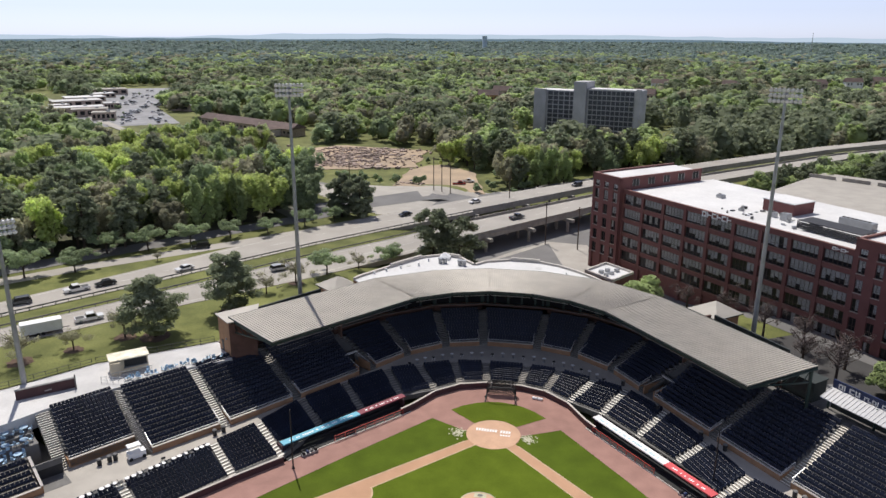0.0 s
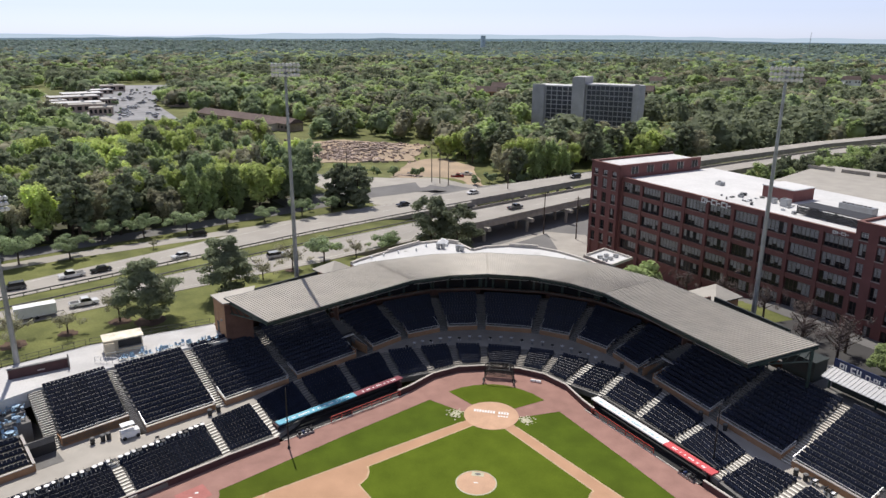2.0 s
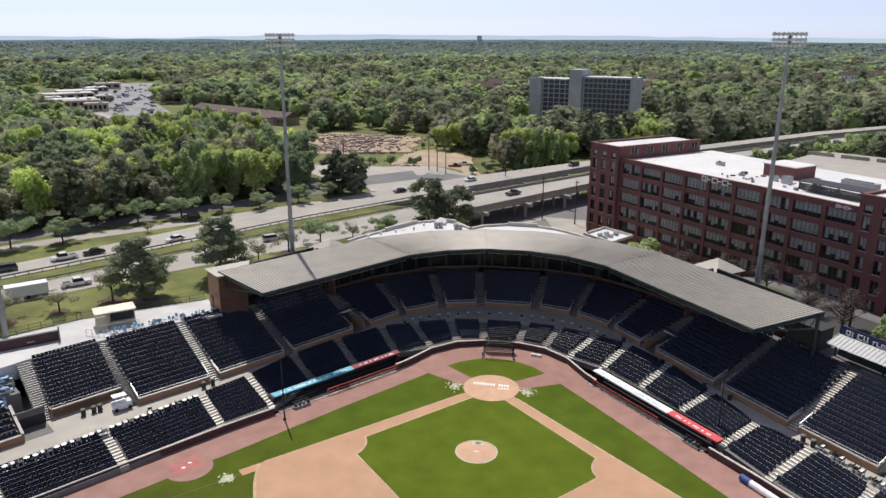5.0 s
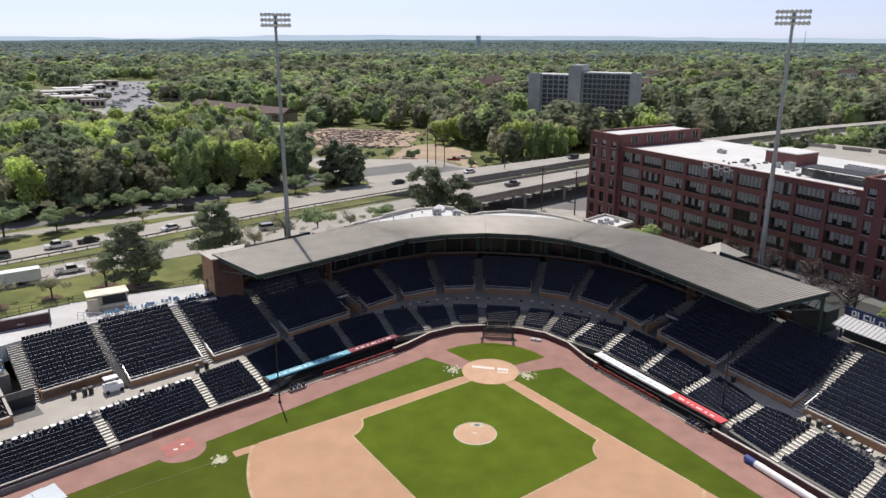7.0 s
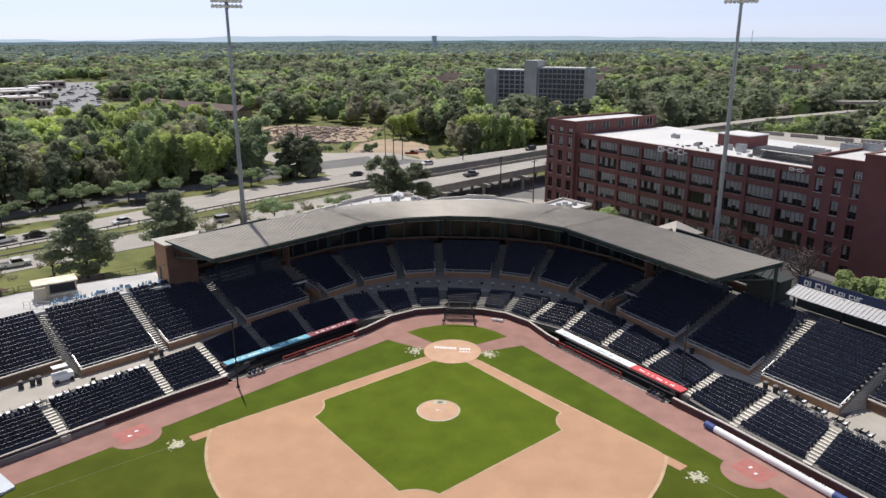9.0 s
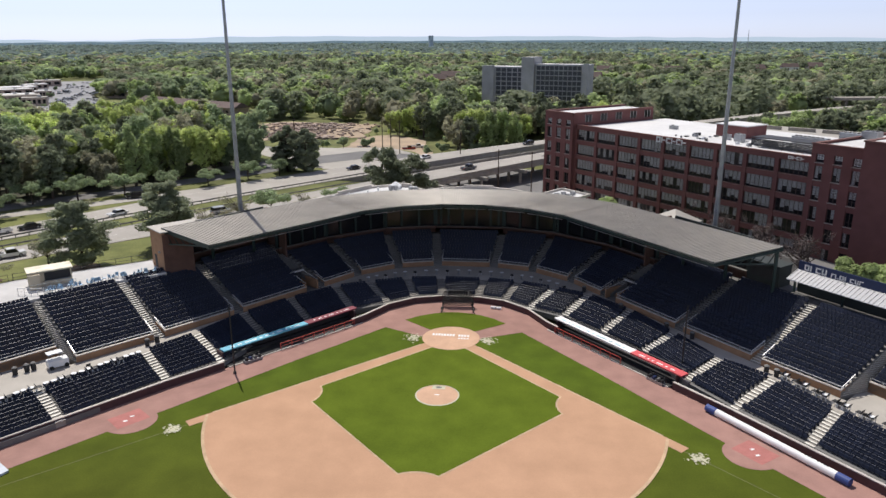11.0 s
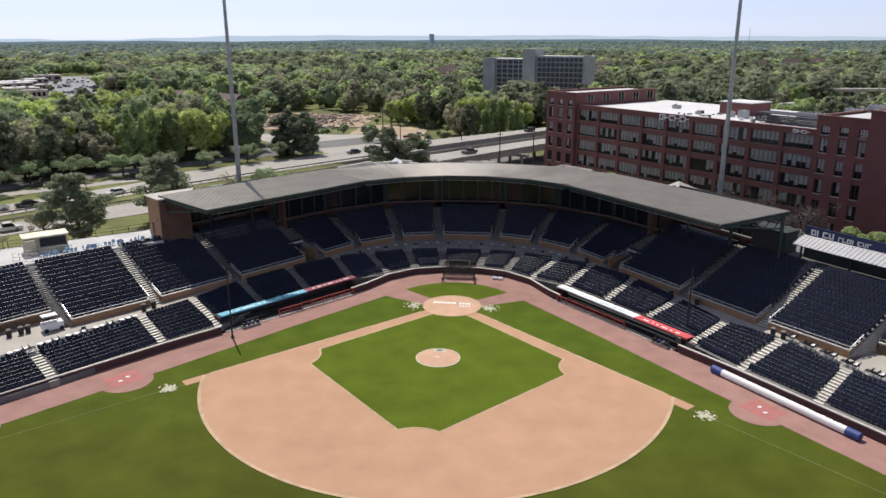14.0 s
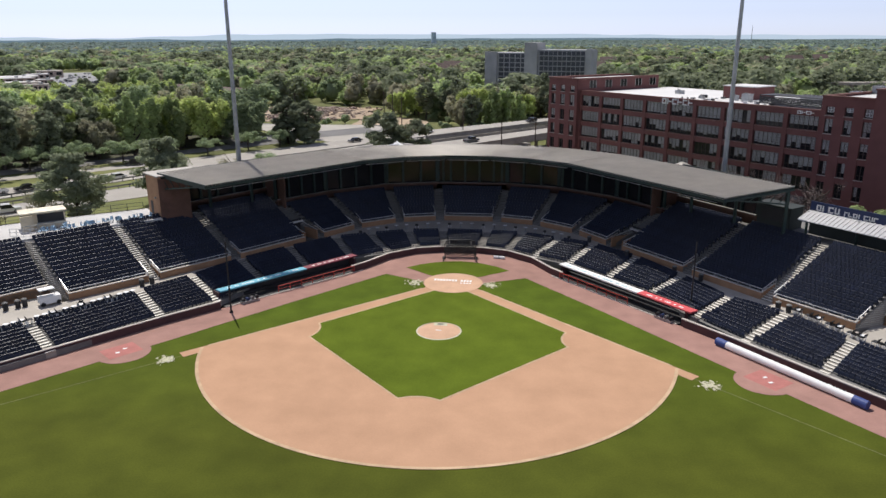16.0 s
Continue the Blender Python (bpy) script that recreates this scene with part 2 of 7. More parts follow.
# ---- ground ----
def smooth(a, b, x):
    f = min(1.0, max(0.0, (x - a) / (b - a)))
    return f * f * (3 - 2 * f)


def inside(p, poly):
    c = False
    for (x1, y1), (x2, y2) in zip(poly, poly[1:] + poly[:1]):
        if (y1 > p[1]) != (y2 > p[1]) and p[0] < (x2 - x1) * (p[1] - y1) / (y2 - y1) + x1:
            c = not c
    return c


def off_line(p, line):
    """Distance to a line in the plan, positive to its left."""
    best = 1e9
    for a, b in zip(line, line[1:]):
        ax, ay, dx, dy = a[0], a[1], b[0] - a[0], b[1] - a[1]
        f = min(1, max(0, ((p[0] - ax) * dx + (p[1] - ay) * dy) / (dx * dx + dy * dy)))
        ex, ey = p[0] - ax - f * dx, p[1] - ay - f * dy
        d = math.hypot(ex, ey) * (1 if dx * ey - dy * ex >= 0 else -1)
        if abs(d) < abs(best):
            best = d
    return best


PIT = [(-78, -132), (-66, -30), (-62, -8), (-46, 8), (-33, 34), (-20, 46), (20, 46), (33, 34), (46, 8), (62, -8), (66, -30), (90, -132)]


def ground_z(x, y):
    z = 2.0 - 5.5 * smooth(-46, -26, x) * smooth(52, 72, y)
    z += (-4 - z) * smooth(165, 215, y)
    z += (-1.5 - z) * smooth(-90, -150, x) * smooth(60, 120, y) * (1 - smooth(165, 215, y))
    return -1.2 if inside((x, y), PIT) else z


def axis_steps(lo, hi, step, far):
    mid = [lo + i * step for i in range(int((hi - lo) / step) + 1)]
    d = [40, 100, 200, 400, 800, 1500, 2600, far]
    return [lo - k for k in reversed(d)] + mid + [hi + k for k in d]


xs, ys = axis_steps(-160, 160, 4.0, 4800), axis_steps(-140, 300, 4.0, 4800)
g = G()
g.v = [(x, y, ground_z(x, y)) for y in ys for x in xs]
g.f = [(j * len(xs) + i, j * len(xs) + i + 1, (j + 1) * len(xs) + i + 1, (j + 1) * len(xs) + i) for j in range(len(ys) - 1) for i in range(len(xs) - 1)]
setting("ground", g, WILD, "rough spring grass on open ground round the ballpark", "ground")

WOODFLOOR = [(-260, -60), (-200, -24), (-150, 35), (-117.6, 73.5), (-99.9, 94.5), (-89.2, 107), (-80, 118), (-92, 156), (-150, 196), (-190, 216), (-300, 240)]
g = G()
spot = {}
for x0 in range(-260, -72, 4):
    for y0 in range(-60, 232, 4):
        if inside((x0 + 2, y0 + 2), WOODFLOOR):
            cell = []
            for c in ((x0, y0), (x0 + 4, y0), (x0 + 4, y0 + 4), (x0, y0 + 4)):
                if c not in spot:
                    spot[c] = len(g.v)
                    g.v.append((*c, ground_z(*c) + 0.08))
                cell.append(spot[c])
            g.f.append(tuple(cell))
setting("woodland_floor", g, LITTER, "dark leaf litter under the trees", "ground")

# ---- playing field ----
WALL = [(3.2, 15.0), (7.4, 13.7), (11.2, 10.4), (14.0, 5.4), (15.6, 3.2), (29.3, -13.4), (34.2, -19.2), (43.4, -31.2), (53.4, -44.4), (70, -66)]
ring = [(-x, y) for x, y in reversed(WALL)] + WALL
g = G().poly([(x, y, 0.0) for x, y in ring] + [(84, -128, 0), (-72, -128, 0)])
setting("outfield_grass", g, GRASS, "evenly mown green outfield and foul grass", "lawn")
EDGE = [(10.4, 3.0), (20.4, -9.6), (31.0, -23.6), (41.0, -36.4), (66, -69)]
inner = [(-x, y) for x, y in reversed(EDGE)] + [(-3.3, -0.5), (3.3, -0.5)] + EDGE
g = G().poly([(x, y, 0.02) for x, y in ring + inner[::-1]])
setting("warning_track", g, TRACK, "reddish clay track along the stands", "track")
MOUND = (0.0, -17.98)


def circle(cx, cy, r, n=64, a0=0.0, a1=math.tau):
    return [(cx + r * math.cos(a0 + (a1 - a0) * i / n), cy + r * math.sin(a0 + (a1 - a0) * i / n)) for i in range(n + (a1 - a0 < 6))]


S = math.sqrt(0.5)
BULLCLAY = mat("bullpen_clay", (0.40, 0.155, 0.135), 0.95, 0.1, 1, 8, 0.1)
# skin: between the foul lines, out to an arc round the mound
R, o = 27.3, 0.9
ARC = (0.0, -19.6)
arc = [p for p in circle(*ARC, R, 160, math.radians(180), math.radians(360)) if abs(p[0]) <= -p[1] + o * 1.414]
lim = [q for q in circle(*ARC, R, 720, math.radians(160), math.radians(380)) if abs(q[0]) <= -q[1] + o * 1.414]
skin = [(0, o * 1.414)] + [lim[0]] + arc + [lim[-1]]
setting("infield_skin", G().poly([(x, y, 0.04) for x, y in skin]), SKIN, "smooth tan clay infield", "clay")
rim = [p for p in lim]
g = G()
for a, b in zip(rim, rim[1:]):
    d = [(p[0] - ARC[0], p[1] - ARC[1]) for p in (a, b)]
    q = [(ARC[0] + v[0] * 0.987, ARC[1] + v[1] * 0.987) for v in d]
    g.poly([(*a, 0.05), (*q[0], 0.05), (*q[1], 0.05), (*b, 0.05)][::-1])
setting("infield_rim", g, EDGECLAY, "paler raked clay at the edge of the infield", "clay")
for q in (-1, 1):
    d, p = Vector((q * S, -S)), Vector((q * S, S))
    g = G().poly([(*(d * 5 + p * 0.98), 0.046), (*(d * 5 + p * 0.74), 0.046), (*(d * 36 + p * 0.74), 0.046), (*(d * 36 + p * 0.98), 0.046)][::q])
    setting("base_path_edge", g, EDGECLAY, "paler clay edge along the base path", "clay")
# grass diamond with round bites at the bases
B = [(-18.4, -19.1), (0, -38.4), (18.5, -19.0)]
diamond = [(0, -1.3)]
e, r = 0.95, 4.0
w = math.asin(e / r)
for (bx, by), a0 in zip(B, (45, 135, 225)):
    s, t = math.radians(a0) - w, math.radians(a0 - 90) + w
    diamond += circle(bx, by, r, 16, s, t)
border = [(x * 1.018, -19.4 + (y + 19.4) * 1.018, 0.052) for x, y in diamond]
setting("diamond_border", G().poly(border), EDGECLAY, "dry yellow clay edge round the grass diamond", "clay")
setting("infield_grass", G().poly([(x, y, 0.06) for x, y in diamond]), INGRASS, "bright green mown grass diamond", "lawn")
back_grass = [(-7.8, 6.2)] + [(x, 10.2 - 0.062 * x * x) for x in (-6, -4, -2, 0, 2, 4, 6)] + [(7.9, 6.2), (3.4, 2.6), (-3.4, 2.6)]
setting("backstop_grass", G().poly([(x, y, 0.05) for x, y in back_grass[::-1]]), INGRASS, "green grass patch behind home plate", "lawn")
setting("home_plate_circle", G().poly([(x, y, 0.08) for x, y in circle(0, -0.2, 4.25)]), PALECLAY, "pale clay circle round home plate", "clay")
g = G()
for k in range(4):
    r0, r1, z0, z1 = (2.65, 2.0, 1.2, 0.5)[k], (2.0, 1.2, 0.5, 0.01)[k], (0.07, 0.16, 0.24, 0.27)[k], (0.16, 0.24, 0.27, 0.275)[k]
    for a, b, c, d in zip(circle(*MOUND, r0, 48), circle(*MOUND, r0, 48)[1:] + circle(*MOUND, r0, 48)[:1], circle(*MOUND, r1, 48)[1:] + circle(*MOUND, r1, 48)[:1], circle(*MOUND, r1, 48)):
        g.poly([(*a, z0), (*b, z0), (*c, z1), (*d, z1)])
setting("pitchers_mound", g, PALECLAY, "low round clay mound with a worn top", "mound")
g = G()
for a, b in zip(circle(*MOUND, 2.75, 48), circle(*MOUND, 2.75, 48)[1:] + circle(*MOUND, 2.75, 48)[:1]):
    c, d = [(p[0] * 0.94, MOUND[1] + (p[1] - MOUND[1]) * 0.94) for p in (b, a)]
    g.poly([(*a, 0.075), (*b, 0.075), (*c, 0.12), (*d, 0.12)])
setting("mound_rim", g, CHALK, "pale dusty ring round the mound", "chalk")
g = G().box(0, -18.3, 0.28, 0.62, 0.16, 0.02)
setting("pitching_plate", g, WHITE, "white rubber pitching plate", "plate")
logo = tagged(new("mound_logo", G().poly([(-0.85, -16.75, 0.262), (0.85, -16.75, 0.262), (0.8, -15.75, 0.215), (-0.8, -15.75, 0.215)]).mesh("mound_logo", CHALK)), "pale worn mark with a dark centre on the mound", "mark", kind="structure")
part("dark_centre", G().poly([(0.42 * math.cos(k * 0.785), -16.25 + 0.32 * math.sin(k * 0.785), 0.247 - 0.015 * math.sin(k * 0.785)) for k in range(8)]), DARKCONC, logo)
for s in (-1, 1):
    d = Vector((s * S, -S))
    p = Vector((s * S, S)) * 1.0
    a, b = d * 36.2, d * 39.3
    g = G().poly([(*(a + p * 0.9), 0.042), (*(a - p * 0.5), 0.042), (*(b - p * 0.5), 0.042), (*(b + p * 0.9), 0.042)][::s])
    setting("foul_strip", g, SKIN, "clay strip along the foul line", "clay")
    rnd = random.Random(3 + s)
    for cx, cy, rad in ((s * 29.0, -29.1, 0.95), (s * 5.5, -0.6, 1.05)):
        g = G()
        for q in range(120):
            bx, by, br = cx + rnd.gauss(0, rad * 0.5), cy + rnd.gauss(0, rad * 0.5), rnd.uniform(0.04, 0.2)
            g.poly([(bx + br * rnd.uniform(0.5, 1.2) * math.cos(i * 0.9), by + br * rnd.uniform(0.5, 1.2) * math.sin(i * 0.9), 0.062 + q * 0.0002) for i in range(7)])
        setting("chalk_patch", g, CHALK, "spilled pale chalk on the grass", "chalk")
    g = G().poly([(*(d * 39.4 + p * 0.06), 0.012), (*(d * 39.4 - p * 0.06), 0.012), (*(d * 95 - p * 0.06), 0.012), (*(d * 95 + p * 0.06), 0.012)][::s])
    setting("foul_line", g, mat("faint_line", (0.12, 0.13, 0.045), 0.95, 0.2, 1, 5, 0), "faint foul line in the outfield grass", "line")
    # practice mound beside the track, on a round bite out of the grass
    bp = Vector((s * 35.3, -27.2))
    setting("bullpen_apron", G().poly([(x, y, 0.026) for x, y in circle(bp.x - s * 0.6, bp.y - 0.5, 2.9, 32)]), TRACK, "round clay apron beside the track", "clay")
    u, v = Vector((s * 0.62, -0.78)), Vector((-s * 0.78, -0.62))
    sq = [bp + u * p * 1.9 + v * q * 1.55 for p, q in ((-1, -1), (1, -1), (1, 1), (-1, 1))]
    setting("bullpen_mound", G().poly([(c.x, c.y, 0.032) for c in (sq if s < 0 else sq[::-1])]), BULLCLAY, "square red clay practice mound", "mound")
    for p, q in ((-0.5, -0.2), (0.55, 0.35)):
        c = bp + u * p + v * q
        setting("bullpen_plate", G().box(c.x, c.y, 0.033, 0.45, 0.28, 0.03, 0.4), WHITE, "small white plate on the practice mound", "plate")


# ---- seating bowl ----
def both(points):
    return [tuple((-x, y) for x, y in p) for p in reversed(points)] + list(points)


UPPER = both([((5.2, 28.5), (7.0, 39.4)), ((12.3, 26.4), (17.0, 36.6)), ((18.8, 21.2), (27.4, 28.4)), ((24.2, 13.4), (34.0, 20.4)),
              ((32.9, 1.3), (42.3, 8.2)), ((40.5, -8.9), (49.6, -1.7)), ((48.0, -18.2), (57.2, -11.0))])
LOW = [((3.0, 15.9), (3.9, 21.0)), ((7.6, 14.6), (9.7, 20.2)), ((11.6, 11.2), (15.8, 17.6)), ((16.8, 8.0), (21.2, 14.9)), ((22.0, 1.9), (27.0, 8.6))]
LOWER = [tuple((-x, y) for x, y in p) for p in reversed(LOW + [((27.0, -4.2), (32.2, 1.4)), ((29.8, -12.9), (36.1, -6.8)), ((34.6, -18.9), (40.3, -13.4)), ((42.0, -29.8), (47.9, -25.0)), ((50.0, -40.4), (55.9, -35.6)), ((58.0, -51.0), (63.9, -46.2))])]
LOWER += LOW + [((27.0, -4.2), (31.8, 0.0)), ((31.0, -12.4), (36.0, -8.2)), ((35.2, -19.0), (41.5, -13.3)), ((41.0, -26.4), (45.8, -21.0)), ((48.6, -36.6), (53.4, -31.2)), ((57.0, -48.0), (61.8, -42.6))]
SEAT_CACHE = {}


def seat_row(n):
    if n not in SEAT_CACHE:
        g = G()
        for i in range(n):
            x = 0.27 + 0.54 * i
            for y0, z0, y1, z1, t, crown in ((0.28, 0.34, 0.42, 0.86, 0.05, 0.02), (0.14, 0.30, 0.23, 0.60, 0.05, 0.07)):
                k = len(g.v)
                g.v += [(x - 0.245, y0, z0), (x + 0.245, y0, z0), (x + 0.245, y0 + t, z0), (x - 0.245, y0 + t, z0),
                        (x - 0.235, y1, z1), (x + 0.235, y1, z1), (x + 0.235, y1 + t + 0.03, z1), (x - 0.235, y1 + t + 0.03, z1),
                        (x - 0.22, y1 + t, z1 + crown), (x + 0.22, y1 + t, z1 + crown)]
                g.f += [(k + a, k + b, k + c, k + d) for a, b, c, d in ((0, 1, 5, 4), (2, 3, 7, 6), (4, 5, 9, 8), (6, 7, 8, 9))]
                g.f += [(k + 1, k + 2, k + 6, k + 5), (k + 3, k, k + 4, k + 7), (k + 5, k + 6, k + 9), (k + 7, k + 4, k + 8)]
            g.box(x + 0.27, 0.26, 0.0, 0.04, 0.16, 0.6)
        SEAT_CACHE[n] = g.mesh("seat_row", SEAT)
    return SEAT_CACHE[n]


def trim(a, b, d0, d1):
    v = (Vector(b) - Vector(a)).normalized()
    return tuple(Vector(a) + v * d0), tuple(Vector(b) - v * d1)


def section(left, right, z0, z1, rows, gap_l, gap_r, label, group, floor, back_gap=0.6):
    """A block of stepped rows with seats, from its front line to its back line."""
    p0, p1 = trim(left[0], right[0], gap_l, gap_r)
    q0, q1 = trim(left[1], right[1], back_gap, back_gap)
    th = thing("seating_section", label, "stand", group)
    for i in range(rows):
        a0, a1 = mix2(p0, q0, i / rows), mix2(p1, q1, i / rows)
        b0, b1 = mix2(p0, q0, (i + 1) / rows), mix2(p1, q1, (i + 1) / rows)
        z = z0 + (z1 - z0) * i / (rows - 1)
        part("terrace_step", G().hexa([(*a0, z - 0.9), (*a1, z - 0.9), (*b1, z - 0.9), (*b0, z - 0.9)], [(*a0, z), (*a1, z), (*b1, z), (*b0, z)]), floor, th)
        c0, c1 = mix2(a0, b0, 0.45), mix2(a1, b1, 0.45)
        d = Vector(c1) - Vector(c0)
        n = int((d.length - 0.1) / 0.54)
        s = tagged(part("seat_row", seat_row(n), SEAT, th), kind="stuff")
        pad = (d.length - n * 0.54) / 2
        c = Vector(c0) + d.normalized() * pad
        s.location, s.rotation_euler = (c.x, c.y, z), (0, 0, math.atan2(d.y, d.x))
    return th, p0, p1, q0, q1


def stairs(fl, fr, bl, br, z0, z1, n, edge, label, body=CONC):
    """An aisle of steps with pale edges between two blocks."""
    th = thing("aisle_stairs", label, "stairs", "aisle stairs of the stands")
    lip = G()
    for i in range(n):
        a0, a1, b0, b1 = mix2(fl, bl, i / n), mix2(fr, br, i / n), mix2(fl, bl, (i + 1) / n), mix2(fr, br, (i + 1) / n)
        z = z0 + (z1 - z0) * (i + 1) / n
        part("step", G().hexa([(*a0, z - 0.8), (*a1, z - 0.8), (*b1, z - 0.8), (*b0, z - 0.8)], [(*a0, z), (*a1, z), (*b1, z), (*b0, z)]), body, th)
        c0, c1 = mix2(a0, b0, 0.48), mix2(a1, b1, 0.48)
        lip.hexa([(*a0, z + 0.004), (*a1, z + 0.004), (*c1, z + 0.004), (*c0, z + 0.004)], [(*a0, z + 0.014), (*a1, z + 0.014), (*c1, z + 0.014), (*c0, z + 0.014)])
    tagged(part("step_edging", lip, edge, th, "pale painted step edges"), kind="stuff")
    return th


WALKWAY = mat("sunlit_walkway_concrete", (0.40, 0.37, 0.325), 0.85, 0.1, 0.4, 8, 0.1)
AISLE_Z, NU = 2.0, 14
UZ0, UZ1 = 2.75, 7.55
# the blocks behind home have fewer rows, with suites behind them
SHORT = 10
UZS = UZ0 + (UZ1 - UZ0) * (SHORT - 1) / (NU - 1)
ugap = []
for i in range(len(UPPER)):
    wide = abs(abs(UPPER[i][0][0]) - 24.2) < 0.1
    ugap.append((1.9 if wide else 0.8, wide))
upper_ends = []
for i in range(len(UPPER) - 1):
    l, r = UPPER[i], UPPER[i + 1]
    short = 3 <= i <= 9
    if short:
        l, r = (l[0], mix2(*l, SHORT / NU)), (r[0], mix2(*r, SHORT / NU))
    th, p0, p1, q0, q1 = section(l, r, UZ0, UZS if short else UZ1, SHORT if short else NU, ugap[i][0], ugap[i + 1][0], "upper block of dark navy seats on stepped concrete", "upper seating blocks", DARKCONC)
    upper_ends.append((p0, p1, q0, q1))
    d = (Vector(p1) - Vector(p0)).normalized()
    n = Vector((-d.y, d.x))
    g = G().wall(Vector(p0) - n * 0.03, Vector(p1) - n * 0.03, AISLE_Z - 0.1, UZ0 + 0.12, 0.25)
    for k in (0, 1):
        a = Vector((p0, p1)[k])
        side = a + n * 2.6
        s = 0.25 if k == 0 else -0.25
        g.hexa([(*a, 1.9), (*(a + d * s), 1.9), (*(side + d * s), 1.9), (*side, 1.9)], [(*a, UZ0 + 0.12), (*(a + d * s), UZ0 + 0.12), (*(side + d * s), UZ0 + 0.9), (*side, UZ0 + 0.9)])
    part("front_wall", g, TANBRICK, th, "tan brick front wall")
    a, b = Vector(p0) - n * 0.04, Vector(p1) - n * 0.04
    part("coping", G().wall(a, b, UZ0 + 0.12, UZ0 + 0.22, 0.34), COPING, th, "pale stone coping")
    for k in (0, 1):
        c = Vector((p0, p1)[k]) + d * (0.125 if k == 0 else -0.125)
        part("side_coping", G().bar((*c, UZ0 + 0.17), (*(c + n * 2.6), UZ0 + 0.95), 0.24, 0.1), COPING, th, "pale stone coping")
    rail = G()
    a, b = Vector(p0) + n * 0.12, Vector(p1) + n * 0.12
    zt = UZ0 + 0.62
    rail.bar((*a, zt), (*b, zt), 0.09)
    m = max(2, int((b - a).length / 1.6))
    for k in range(m + 1):
        c = a + (b - a) * k / m
        rail.bar((*c, UZ0 + 0.2), (*c, zt), 0.05)
    for c, s in ((a, 1), (b, -1)):
        c2 = c + n * 2.5
        rail.bar((*c, zt), (*c2, zt + 0.95), 0.09)
        rail.bar((*c2, UZ0 + 0.8), (*c2, zt + 0.95), 0.05)
    part("guard_rail", rail, PALERAIL, th, "pale steel guard rail")

# short end blocks, set back from the others
for s in (-1, 1):
    l, r = ((51.2, -15.4), (57.6, -10.4)), ((56.9, -23.2), (63.4, -18.2))
    if s < 0:
        l, r = tuple((-x, y) for x, y in r), tuple((-x, y) for x, y in l)
    th, p0, p1, q0, q1 = section(l, r, UZ0 + 0.35, UZ1 - 0.1, 13, 0.3, 0.3, "short end block of dark navy seats above a brick wall", "upper seating blocks", DARKCONC, 0.3)
    part("front_wall", G().wall(p0, p1, AISLE_Z - 0.1, UZ0 + 0.5, 0.3), TANBRICK, th, "tan brick front wall")
    d = (Vector(p1) - Vector(p0)).normalized()
    n = Vector((-d.y, d.x))
    part("coping", G().wall(Vector(p0) - n * 0.05, Vector(p1) - n * 0.05, UZ0 + 0.5, UZ0 + 0.6, 0.4), COPING, th)
    rail = G().bar((*(Vector(p0) + n * 0.15), UZ0 + 1.0), (*(Vector(p1) + n * 0.15), UZ0 + 1.0), 0.06)
    for k in range(7):
        c = Vector(p0) + (Vector(p1) - Vector(p0)) * k / 6 + n * 0.15
        rail.bar((*c, UZ0 + 0.6), (*c, UZ0 + 1.0), 0.05)
    part("guard_rail", rail, PALERAIL, th)
    part("side_wall", G().wall(q1 if s > 0 else p0, p1 if s > 0 else q0, AISLE_Z, UZ0 + 0.6, 0.2), TANBRICK, th)
    B0 = upper_ends[0] if s < 0 else upper_ends[-1]
    if s < 0:
        stairs(p1, B0[0], q1, B0[2], AISLE_Z, UZ1, 26, STEPW, "sunlit concrete aisle steps with pale edges")
        e0, e1 = Vector(p0) - d * 1.8, Vector(q0) - d * 1.8
        stairs(tuple(e0), p0, tuple(e1), q0, AISLE_Z, UZ1, 26, STEPW, "sunlit concrete aisle steps with pale edges")
    else:
        stairs(B0[1], p0, B0[3], q0, AISLE_Z, UZ1, 26, STEPW, "sunlit concrete aisle steps with pale edges")
        e0, e1 = Vector(p1) + d * 2.4, Vector(q1) + d * 2.4
        stairs(p1, tuple(e0), q1, tuple(e1), AISLE_Z, UZ1, 26, STEPW, "sunlit concrete aisle steps with pale edges")
